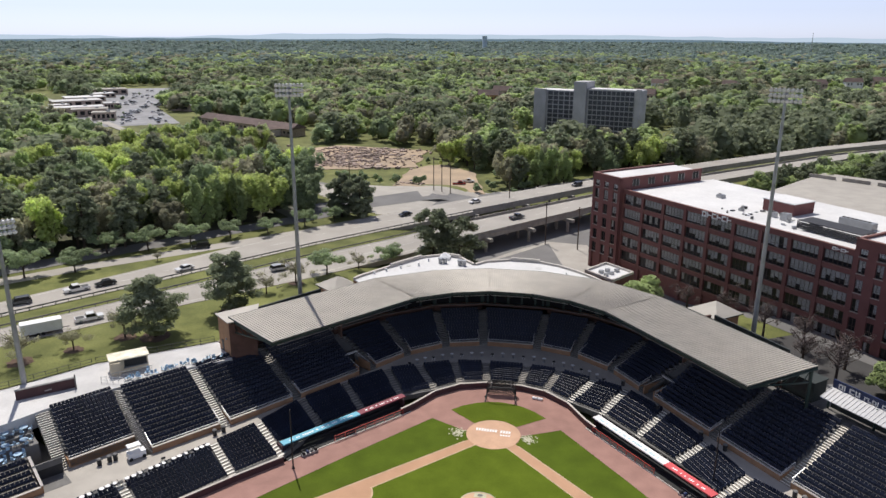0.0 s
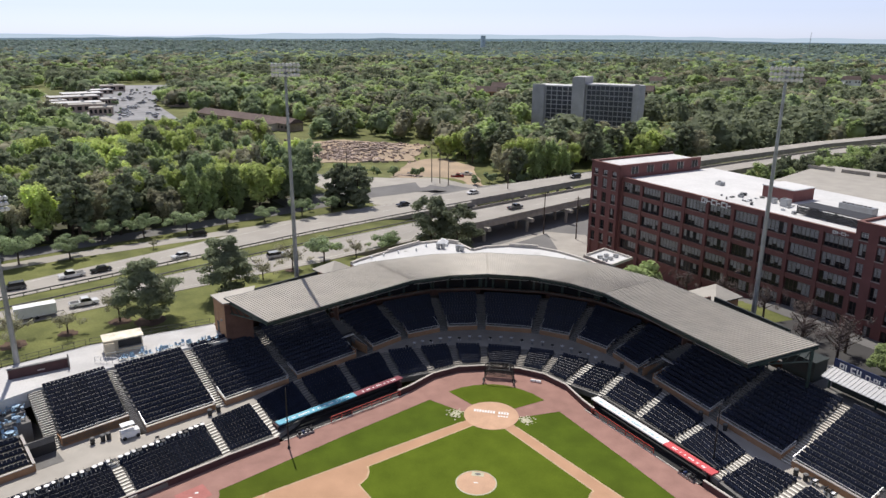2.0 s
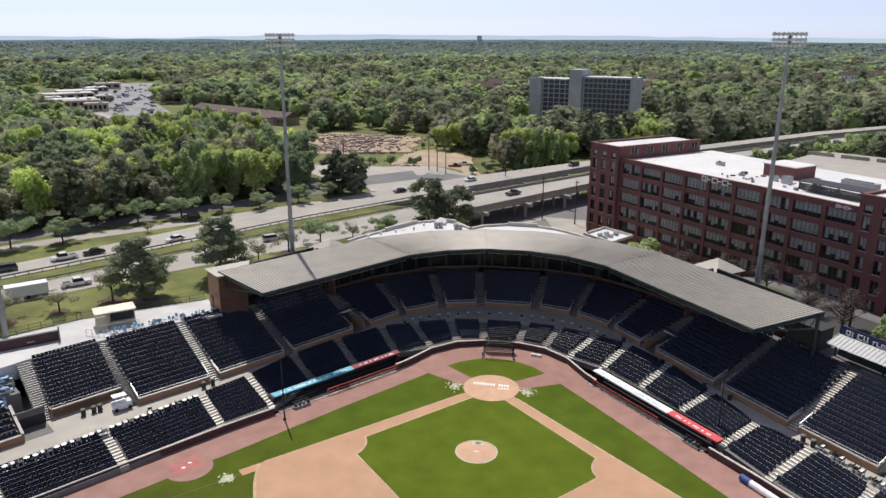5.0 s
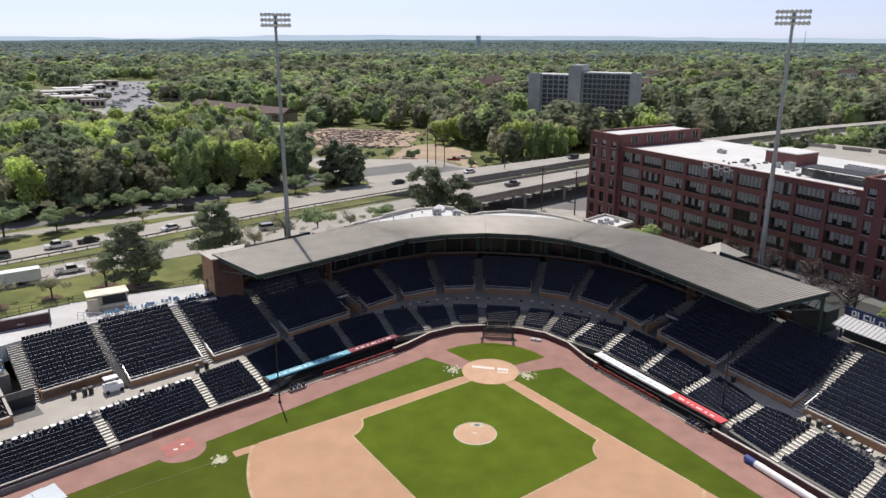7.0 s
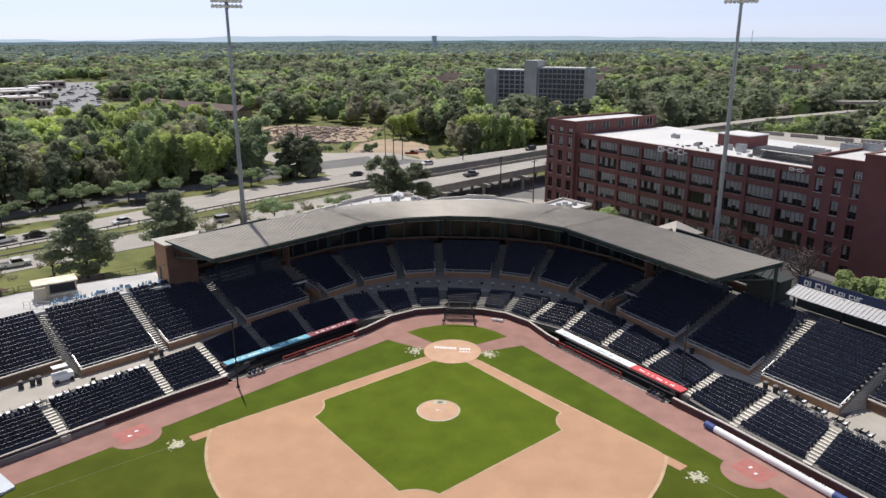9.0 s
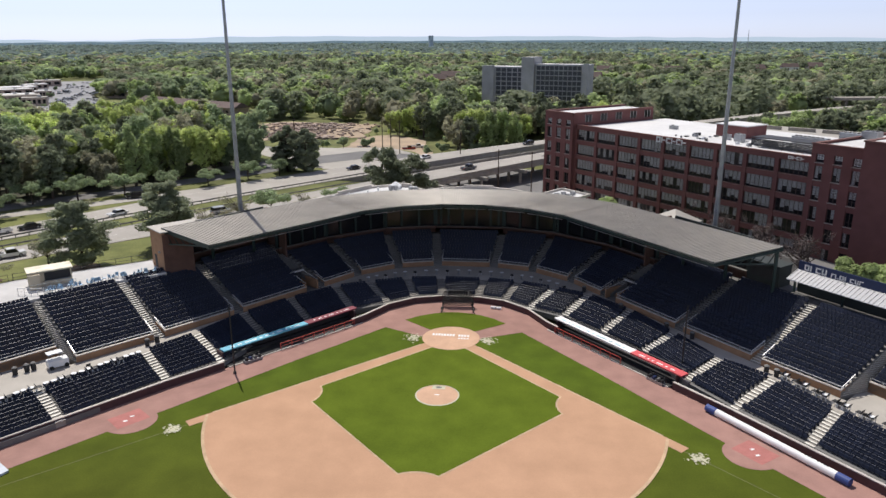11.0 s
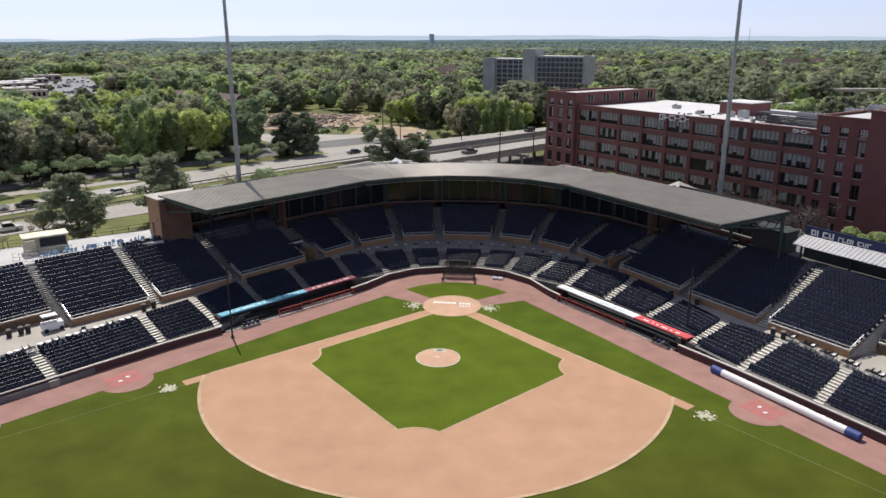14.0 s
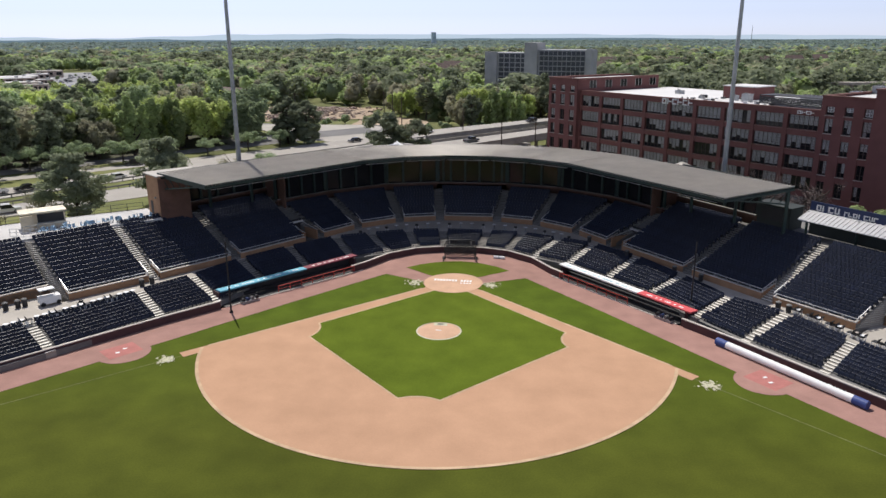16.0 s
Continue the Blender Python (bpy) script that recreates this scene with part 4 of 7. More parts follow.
for i in range(7):
    g.bar((-3 + i, -2.4, 0), (-3 + i, -2.4, 1.0), 0.05)
g.bar((-3, -2.4, 1.0), (3, -2.4, 1.0), 0.06).bar((-3, -2.4, 0.5), (3, -2.4, 0.5), 0.05)
part("queue_rail", g, STEEL, k)
k = thing("screen_wall", "low maroon screen wall with a pale worn mark", "screen", "", (-66.5, -14.0, 7.9), 0.75)
part("panel", G().box(0, 0, 0, 8.0, 0.3, 1.5), MAROON, k)
part("cap", G().box(0, 0, 1.5, 8.1, 0.45, 0.1), DARKCONC, k)
part("mark", G().box(0.3, -0.17, 0.5, 1.0, 0.03, 0.16), COPING, k)
part("post", G().box(4.0, -0.6, 0, 0.2, 0.2, 2.3), DARKCONC, k)


def chair(x, y, z, turn, i):
    th = thing("patio_chair", "light blue patio chair on the concourse", "chair", "blue patio chairs", (x, y, z), turn)
    part("seat", G().box(0, 0, 0.42, 0.46, 0.46, 0.05), PALEBLUE, th)
    part("backrest", G().box(0, 0.22, 0.47, 0.46, 0.05, 0.45), PALEBLUE, th)
    for a in (-1, 1):
        for b in (-1, 1):
            part("leg", G().box(a * 0.2, b * 0.2, 0, 0.05, 0.05, 0.42), STEEL, th)
    return th


def table(x, y, z, r, top, label, group):
    th = thing("round_table", label, "table", group, (x, y, z))
    part("tabletop", G().cyl((0, 0, 0.72), (0, 0, 0.77), r, r, 16), top, th)
    part("post", G().cyl((0, 0, 0), (0, 0, 0.72), 0.06, 0.06, 8), STEEL, th)
    part("base", G().cyl((0, 0, 0), (0, 0, 0.05), 0.3, 0.3, 10), STEEL, th)
    return th


rnd = random.Random(5)
c0 = chair(-55.6, -4.4, 7.9, 0.3, 0)
for i in range(30):
    f = i / 29
    x, y = -57.2 + 10.5 * f + rnd.uniform(-0.5, 0.5), -8.2 + 10.6 * f + rnd.uniform(-0.6, 0.6)
    copy_thing(c0, pose(x, y, 7.9, 0, 0, rnd.uniform(0, 360)))
# low seat block and stepped picnic terrace beyond the last aisle
PL, PR = Vector((-63.0, -37.8)), Vector((-56.5, -28.9))
TB = Vector((-0.8, 0.6))
th, *_ends = section((tuple(PL), tuple(PL + TB * 5.2)), (tuple(PR), tuple(PR + TB * 5.2)), 2.75, 4.3, 5, 0.1, 0.1, "small block of dark navy seats below the picnic terrace", "upper seating blocks", CONC, 0.1)
part("front_wall", G().wall(PL - TB * 0.05, PR - TB * 0.05, 1.9, 2.95, 0.25), TANBRICK, th, "tan brick front wall")
part("coping", G().wall(PL - TB * 0.1, PR - TB * 0.1, 2.95, 3.05, 0.36), COPING, th, "pale stone coping")
part("side_wall", G().hexa([(*c, 1.9) for c in (PR, PR + TB * 5.2, PR + TB * 5.2 + Vector((0.15, 0.2)), PR + Vector((0.15, 0.2)))],
                           [(*PR, 3.1), (*(PR + TB * 5.2), 5.0), (*(PR + TB * 5.2 + Vector((0.15, 0.2))), 5.0), (*(PR + Vector((0.15, 0.2))), 3.1)]), TANBRICK, th)
part("side_coping", G().bar((*(PR + Vector((0.07, 0.1))), 3.15), (*(PR + TB * 5.2 + Vector((0.07, 0.1))), 5.05), 0.36, 0.1), COPING, th)
tt = thing("dark_tunnel", "dark entrance tunnel beside the picnic terrace", "tunnel")
# black slab painted in for the dark inside of this tunnel
part("back_wall", G().wall(PR + TB * 3.4, PR + TB * 3.4 + Vector((2.2, 2.9)), 1.9, 4.4, 0.2), BLACK, tt)
part("lintel", G().wall(PR + TB * 3.2, PR + TB * 3.2 + Vector((2.2, 2.9)), 3.6, 4.5, 0.18), DARKCONC, tt)
part("floor_slab", G().prism([tuple(PR), tuple(PR + Vector((2.2, 2.9))), tuple(PR + TB * 3.4 + Vector((2.2, 2.9))), tuple(PR + TB * 3.4)], 1.5, 2.02), DARKCONC, tt)
steps = thing("picnic_terrace", "stepped concrete terrace with picnic tables", "terrace")
for k in range(4):
    c = [PL + TB * (5.2 + k * 2.3), PR + TB * (5.2 + k * 2.3), PR + TB * (7.5 + k * 2.3 + (2.5 if k == 3 else 0)), PL + TB * (7.5 + k * 2.3 + (2.5 if k == 3 else 0))]
    if k:
        c[1], c[2] = c[1] + Vector((1.2, 1.6)), c[2] + Vector((1.2, 1.6))
    part("platform", G().prism([tuple(q) for q in c], 2, 4.7 + k * 0.65), DARKCONC, steps)
t0 = table(-64.5, -25.9, 4.7, 0.55, PALEBLUE, "light blue round picnic table", "blue picnic tables")
along = (PL - PR).normalized()
for k in range(4):
    for i in range(4):
        c = PR + TB * (6.3 + k * 2.3) + along * (0.9 + i * 2.3 + 0.6 * (k % 2)) + Vector((1.2, 1.6)) * min(k, 1)
        z = 4.7 + k * 0.65
        copy_thing(t0, pose(c.x, c.y, z))
        for q in range(4):
            w = q * 1.57 + k
            copy_thing(c0, pose(c.x + 0.85 * math.cos(w), c.y + 0.85 * math.sin(w), z, 0, 0, math.degrees(w) - 90))
of = thing("concourse_fence", "thin dark steel fence at the concourse edge", "fence")
for a, b in (((-65.6, -3.4), (-50.6, 8.3)), ((-74.6, -14.6), (-66.0, -3.9))):
    for z in (8.4, 8.95):
        part("rail", G().bar((*a, z), (*b, z), 0.05), BLACK, of)
    for i in range(9):
        p = mix2(a, b, i / 8)
        part("post", G().bar((*p, 7.9), (*p, 9.0), 0.06), BLACK, of)
qr = thing("barrier_rail", "white tubular barrier above the seat block", "rail", "", (-58.7, -9.1, 7.9), 0.08)
for z in (0.5, 1.0):
    part("rail", G().bar((-1.9, 0, z), (1.9, 0, z), 0.06), PALERAIL, qr)
for i in range(5):
    part("post", G().bar((-1.9 + i * 0.95, 0, 0), (-1.9 + i * 0.95, 0, 1.0), 0.06), PALERAIL, qr)
t1 = table(-45.9, -23.2, AISLE_Z, 0.34, WHITE, "small white round table on the walkway", "white walkway tables")
w0 = thing("folding_chair", "dark folding chair at the walkway rail", "chair", "dark walkway chairs", (-45.0, -19.0, AISLE_Z), 0.8)
part("seat", G().box(0, 0, 0.42, 0.5, 0.48, 0.06), BLACK, w0)
part("backrest", G().hexa([(-0.25, -0.26, 0.5), (0.25, -0.26, 0.5), (0.25, -0.20, 0.5), (-0.25, -0.20, 0.5)], [(-0.25, -0.36, 0.8), (0.25, -0.36, 0.8), (0.25, -0.31, 0.8), (-0.25, -0.31, 0.8)]), BLACK, w0)
for a in (-1, 1):
    for b in (-1, 1):
        part("leg", G().box(a * 0.22, b * 0.2, 0, 0.06, 0.06, 0.42), WHITE, w0)
for s in (-1, 1):
    for i in range(31):
        u = i / 30
        if s < 0:
            x, y = -40.3 - 14.2 * u, -15.0 - 20.6 * u
        elif u < 0.42:
            x, y = 42.4 + 4.3 * u / 0.42, -12.8 - 7.7 * u / 0.42
        else:
            x, y = 46.7 + 7.6 * (u - 0.42) / 0.58, -20.5 - 10.2 * (u - 0.42) / 0.58
        k = i % 4
        if k == 3 or (s > 0 and k == 0):
            copy_thing(w0, pose(x, y, AISLE_Z, 0, 0, 38 * s) @ Matrix.Scale(1.25, 4))
            copy_thing(w0, pose(x + s * 0.4, y - 0.56, AISLE_Z, 0, 0, 38 * s) @ Matrix.Scale(1.25, 4))
        elif s < 0 or k == 1:
            copy_thing(t1, pose(x + rnd.uniform(-0.1, 0.1), y, AISLE_Z))
for i in range(22):
    a = -1.0 + 2.0 * i / 21
    x, y = 24.0 * math.sin(a) * 0.86, 9.0 + 14.6 * math.cos(a)
    copy_thing(t1 if i % 3 else w0, pose(x, y + 0.4, AISLE_Z))
cart = thing("food_cart", "white food cart on the lower walkway", "cart", "", (-49.2, -18.9, AISLE_Z), 0.85)
part("body", G().box(0, 0, 0.25, 2.4, 1.3, 0.9), WHITE, cart)
part("canopy", G().box(-0.2, 0.2, 1.95, 1.8, 1.2, 0.12), WHITE, cart)
for a in (-1, 1):
    part("post", G().box(a * 0.8, 0.5, 1.15, 0.06, 0.06, 0.8), STEEL, cart)
    part("wheel", G().cyl((a * 0.9, -0.7, 0.28), (a * 0.9, -0.6, 0.28), 0.28, 0.28, 12), TYRE, cart)
bin0 = thing("waste_bin", "dark waste bin beside the brick wall", "bin", "waste bins", (-52.3, -20.6, AISLE_Z))
part("body", G().cyl((0, 0, 0), (0, 0, 0.95), 0.3, 0.34, 12), BLACK, bin0)
part("lid", G().cyl((0, 0, 0.95), (0, 0, 1.08), 0.36, 0.2, 12), DARKCONC, bin0)
for x, y in ((-51.8, -20.0), (-53.2, -21.6), (41.0, -11.6), (41.9, -12.6), (34.1, -1.6), (25.6, 8.8), (-40.2, -10.2), (-41.0, -11.4), (31.2, 1.6), (20.6, 16.4)):
    copy_thing(bin0, pose(x, y, AISLE_Z))

# block added in place of dark shade under the roof's third-base end
cs = thing("concourse_shop", "dark block added behind the top row in place of shade", "shop")
part("outer_wall", G().prism([(43.6, 9.0), (46.9, 4.6), (49.3, 6.6), (46.0, 11.0)], 7.7, 10.8), SHADEGREEN, cs)
part("flat_roof", G().prism([(43.5, 9.0), (46.9, 4.4), (49.5, 6.6), (46.0, 11.2)], 10.8, 10.95), SHADEGREEN, cs)
part("dark_inset", G().wall((44.1, 8.25), (46.5, 5.05), 8.7, 10.6, -0.05), BLACK, cs)

# canopy and sign on the third-base side
cn = thing("sponsor_canopy", "white ribbed canopy with a navy lettered sign", "canopy")
a, b = Vector((49.0, 3.6)), Vector((66.0, -18.8))
d = (b - a).normalized()
n = Vector((-d.y, d.x))
f0, f1, k0, k1 = a - n * 2.5, b - n * 2.5, a, b
part("canopy_sheet", G().hexa([(*f0, 10.0), (*f1, 10.0), (*k1, 11.0), (*k0, 11.0)], [(*f0, 10.08), (*f1, 10.08), (*k1, 11.08), (*k0, 11.08)]), mat("white_ribbed_sheet", (0.42, 0.42, 0.43), 0.5, 0.05), cn)
g = G()
for i in range(48):
    u, v = f0 + (f1 - f0) * i / 47, k0 + (k1 - k0) * i / 47
    g.bar((*u, 10.11), (*v, 11.11), 0.08, 0.08)
part("canopy_ribs", g, DECK, cn)
# added dark screen: paints the canopy's shade and hides the yard
part("shade_screen", G().wall(a + n * 0.4, b + n * 0.4, 7.6, 10.95, 0.2), SHADEGREEN, cn, "dark screen added for the shade under the canopy")
part("sign_board", G().wall(a + n * 0.05, b + n * 0.05, 10.95, 12.35, 0.15), NAVY, cn, "navy sign board")
for i in range(5):
    c = a + (b - a) * i / 4
    part("post", G().bar((*(c - n * 0.3), 7.6), (*(c - n * 0.3), 11.0), 0.25), GREENSTEEL, cn)
x = 0.9
rl = random.Random(4)
for i in range(11):
    w, h = (0.8, 0.8) if i < 4 else (0.55, 0.58)
    w *= rl.uniform(0.8, 1.1)
    p, q = a + d * x - n * 0.03, a + d * (x + w) - n * 0.03
    g = G().wall(p, p + d * w * 0.28, 11.2, 11.2 + h, 0.06)
    if i % 3 != 1:
        g.wall(p, q, 11.2, 11.2 + h * 0.22, 0.06)
    if i % 2 == 0:
        g.wall(p, q, 11.2 + h * 0.78, 11.2 + h, 0.06)
    if i % 3 == 0:
        g.wall(p + d * w * 0.72, q, 11.2, 11.2 + h, 0.06)
    part("sign_shape", g, WHITE, cn)
    x += w * 1.22 + (0.5 if i == 3 else 0)


# ---- brick office building ----
bd = Vector((0.633, -0.774))
bn = Vector((0.774, 0.633))
A0 = Vector((23.9, 92.8))
office = thing("brick_office_building", "long red brick office block with rows of factory windows", "building")
NB, LEN, TOP, BOT = 9, 63.8, 20.7, -3.8
BAY = LEN / NB
Z_ROWS = [16.9, 13.07, 9.24, 5.4, 1.57]


def bpt(u, w=0.0):
    p = A0 + bd * u + bn * w
    return (p.x, p.y)


def window(u, w, z, width, height, nx, ny, dark, parent, bars_of=None):
    """A recessed window: dark glass, bronze mullions, and paned lights that reach down unevenly."""
    g = G().wall(bpt(u, w + 0.32), bpt(u + width, w + 0.32), z, z + height, 0.05)
    win = part("window", g, GLASS, parent)
    mull = G()
    for i in range(nx + 1):
        x = min(max(u + width * i / nx, u + 0.07), u + width - 0.07)
        mull.wall(bpt(x - 0.07, w + 0.22), bpt(x + 0.07, w + 0.22), z, z + height, 0.09)
    mull.wall(bpt(u, w + 0.24), bpt(u + width, w + 0.24), z + height * 0.30, z + height * 0.30 + 0.07, 0.06)
    part("mullion_frame", mull, MULLION, win)
    rr = random.Random(int(u * 31 + z * 7))
    base = rr.choice((0.30, 0.33, 0.36, 0.14))
    share = dark * rr.choice((0.55, 1.0, 1.2, 1.3))
    bars = G()
    for i in range(nx):
        if rr.random() > share:
            continue
        lo = z + height * (base if rr.random() < 0.75 else rr.choice((0.5, 0.04, 0.2)))
        a, b, top = u + width * (i + 0.14) / nx, u + width * (i + 0.86) / nx, z + height - 0.05
        part("blind", G().wall(bpt(a, w + 0.29), bpt(b, w + 0.29), lo, top, 0.02), BLIND, win)
        for k in range(3):
            x = a + (b - a) * k / 2
            bars.wall(bpt(x - 0.04, w + 0.24), bpt(x + 0.04, w + 0.24), lo, top, 0.04)
        rows = max(2, round((top - lo) / height * ny))
        for k in range(rows + 1):
            zz = lo + (top - lo) * k / rows
            bars.wall(bpt(a - 0.04, w + 0.25), bpt(b + 0.04, w + 0.25), zz - 0.03, zz + 0.03, 0.035)
    if bars.v:
        tagged(part("glazing_grid", bars, bars_of or FRAMEW, win, "pale small-paned glazing bars"), kind="stuff")
    part("sill", G().wall(bpt(u - 0.1, w - 0.06), bpt(u + width + 0.1, w - 0.06), z - 0.16, z, 0.4), PALESILL, win, "pale stone sill")
    return win


# main block behind the facade, floor bands and piers
core = [bpt(0, 0.45), bpt(LEN, 0.45), bpt(LEN, 34), bpt(0, 34)]
part("core", G().prism(core, BOT, TOP - 0.5), REDBRICK, office)
part("roof", G().prism([bpt(0.2, 0.5), bpt(LEN, 0.5), bpt(LEN, 33.6), bpt(0.2, 33.6)], TOP - 0.5, TOP - 0.38), WHITEROOF, office, "white membrane roof")
for z in Z_ROWS:
    part("floor_band", G().wall(bpt(0, 0), bpt(LEN, 0), z - 1.15, z, 0.46), REDBRICK, office)
part("parapet_band", G().wall(bpt(0, -0.05), bpt(LEN, -0.05), Z_ROWS[0] + 2.7, TOP, 0.5), REDBRICK, office)
part("coping", G().wall(bpt(0, -0.12), bpt(LEN, -0.12), TOP, TOP + 0.15, 0.65), SILL, office)
for z in Z_ROWS:
    part("string_course", G().wall(bpt(0, -0.08), bpt(LEN, -0.08), z - 0.02, z + 0.1, 0.3), SILL, office)
for i in range(NB + 1):
    w = 0.85
    part("pier", G().wall(bpt(i * BAY - w / 2, -0.12), bpt(i * BAY + w / 2, -0.12), BOT, TOP - 0.6, 0.6), REDBRICK, office)
for j, z in enumerate(Z_ROWS):
    for i in range(NB):
        window(i * BAY + 0.6, 0, z + 0.1, BAY - 1.2, 2.6, 6, 5, (0.95, 0.9, 0.85, 0.75, 0.4)[j], office)
# end towers
for u0, u1, w0, w1, top, nwin, lbl in ((-11.0, -0.2, -1.2, 29, 23.6, 3, "left"), (LEN + 0.3, LEN + 10.6, -1.2, 34, 23.5, 3, "right")):
    part("tower", G().prism([bpt(u0, w0 + 0.45), bpt(u1, w0 + 0.45), bpt(u1, w1), bpt(u0, w1)], BOT, top - 0.5), REDBRICK, office)
    part("tower_roof", G().prism([bpt(u0 + 0.4, w0 + 0.8), bpt(u1 - 0.4, w0 + 0.8), bpt(u1 - 0.4, w1 - 0.4), bpt(u0 + 0.4, w1 - 0.4)], top - 0.5, top - 0.35), WHITEROOF, office)
    cp = G().wall(bpt(u0 - 0.15, w0 - 0.15), bpt(u1 + 0.15, w0 - 0.15), top, top + 0.2, 0.7)
    par = G().wall(bpt(u0, w0), bpt(u1, w0), top - 1.6, top, 0.46)
    for uu in (u0, u1):
        s = 1 if uu == u0 else -1
        a, b = bpt(uu, w0), bpt(uu, w1)
        par.wall(a, b, top - 0.5, top, -0.4 * s)
        cp.wall(bpt(uu, w0), bpt(uu, w1), top, top + 0.2, -0.6 * s)
    part("tower_parapet", par, REDBRICK, office)
    part("tower_coping", cp, SILL, office)
    step = (u1 - u0) / nwin
    for i in range(nwin + 1):
        x = u0 + i * step
        part("tower_pier", G().wall(bpt(max(u0, x - 0.95), w0), bpt(min(u1, x + 0.95), w0), BOT, top - 1.6, 0.46), REDBRICK, office)
    zz = [top - 3.3] + [z for z in Z_ROWS]
    lows = sorted(zz)
    for k, z in enumerate(lows):
        nxt = lows[k + 1] if k + 1 < len(lows) else top - 1.6
        hgt = 1.5 if k == len(lows) - 1 else 2.6
        part("tower_spandrel", G().wall(bpt(u0, w0 + 0.05), bpt(u1, w0 + 0.05), z + hgt, nxt, 0.4), REDBRICK, office)
        for i in range(nwin):
            window(u0 + i * step + 0.95, w0, z, step - 1.9, hgt, 1 if hgt < 2 else 2, 3 if hgt < 2 else 5, 2.0 if hgt < 2 else (0.7 if k > 2 else 0.3), office, WHITE if k == len(lows) - 1 else None)
# side face of the far-left tower seen along the roof
g = G()
for i in range(5):
    w = 3 + i * 5.6
    win = part("window", G().wall(bpt(-0.14, w), bpt(-0.14, w + 2.4), TOP + 0.5, TOP + 2.4, 0.06), GLASS, office)
    b = G()
    for q in range(3):
        b.wall(bpt(-0.1, w + q * 1.15), bpt(-0.1, w + q * 1.15 + 0.1), TOP + 0.5, TOP + 2.4, 0.05)
    part("glazing_grid", b, FRAMEW, win)
# projecting wing next to the right tower
u0 = LEN + 10.8
part("wing", G().prism([bpt(u0, -3.5), bpt(u0 + 30, -3.5), bpt(u0 + 30, 34), bpt(u0, 34)], BOT, 25.2), REDBRICK, office)
part("wing_coping", G().wall(bpt(u0 - 0.2, -3.7), bpt(u0 + 30, -3.7), 25.2, 25.45, 0.7).wall(bpt(u0 + 0.5, -3.5), bpt(u0 + 0.5, 34), 25.2, 25.45, 0.7), SILL, office)
part("wing_roof", G().prism([bpt(u0 + 0.6, -3), bpt(u0 + 29, -3), bpt(u0 + 29, 33), bpt(u0 + 0.6, 33)], 25.1, 25.26), WHITEROOF, office)
for i in range(4):
    for z in Z_ROWS:
        window(u0 + 7.4 + i * 5.4, -3.85, z, 3.2, 2.6, 3, 4, 0.2, office)
dp = G()
for q in (LEN + 10.5,):
    dp.bar((*bpt(q, -1.3), BOT), (*bpt(q, -1.3), 22.0), 0.16)
part("downpipe", dp, BLACK, office)
# penthouse and roof machines
pent = part("penthouse", G().prism([bpt(31.5, 14.5), bpt(39.5, 14.5), bpt(39.5, 22), bpt(31.5, 22)], TOP - 0.4, TOP + 2.3), REDBRICK, office)
part("penthouse_roof", G().prism([bpt(31.3, 14.3), bpt(39.7, 14.3), bpt(39.7, 22.2), bpt(31.3, 22.2)], TOP + 2.3, TOP + 2.5), WHITEROOF, pent)
rnd = random.Random(11)
for u, w, a, b, h in ((18, 16, 1.8, 1.4, 0.9), (41, 10, 1.8, 1.6, 1.7), (37.5, 10.5, 1.4, 1.2, 1.2), (52, 19, 7.5, 2.0, 1.5), (58, 26, 6.0, 3.0, 2.4), (49, 9, 2.2, 1.6, 1.0), (60, 12, 2.0, 2.0, 1.2), (30, 9, 1.0, 1.0, 0.7), (66, 16, 3, 2.4, 1.6)):
    c = bpt(u, w)
    zb = TOP - 0.4 if u < LEN else 23.1
    mac = part("roof_machine", G().box(*c, zb, a, b, h, math.atan2(bd.y, bd.x)), STEEL, office)
    fan = G()
    for i in range(max(1, int(a))):
        p = A0 + bd * (u - a / 2 + 0.5 + i * 0.95) + bn * w
        fan.cyl((p.x, p.y, zb + h), (p.x, p.y, zb + h + 0.18), 0.36, 0.36, 10)
    part("fan_shroud", fan, DARKCONC, mac)
for i in range(34):
    p = bpt(rnd.uniform(26, 62), rnd.uniform(4, 13))
    part("roof_clutter", G().box(*p, TOP - 0.4, rnd.uniform(0.3, 1.1), rnd.uniform(0.3, 0.8), rnd.uniform(0.2, 0.7), rnd.uniform(0, 3)), (STEEL, WHITE, BLACK, DARKCONC)[i % 4], office)
pg = thing("roof_trellis", "dark steel roof terrace frame on the office block", "trellis")
a, b, c, d = [Vector((*bpt(u, w), TOP)) for u, w in ((47, 5.5), (61, 5.5), (61, 10.5), (47, 10.5))]
part("top_frame", G().hexa([p + Vector((0, 0, 1.6)) for p in (a, b, c, d)], [p + Vector((0, 0, 1.75)) for p in (a, b, c, d)]), BLACK, pg)
for q in range(5):
    z = Vector((0, 0, 0.1 + q * 0.3))
    part("louvre", G().bar(a + z, b + z, 0.05, 0.27), BLACK, pg)
for p in (a, b, c, d, (a + b) / 2, (c + d) / 2):
    part("post", G().bar(p - Vector((0, 0, 0.4)), p + Vector((0, 0, 1.6)), 0.12), BLACK, pg)
# facade signs
rr = random.Random(2)
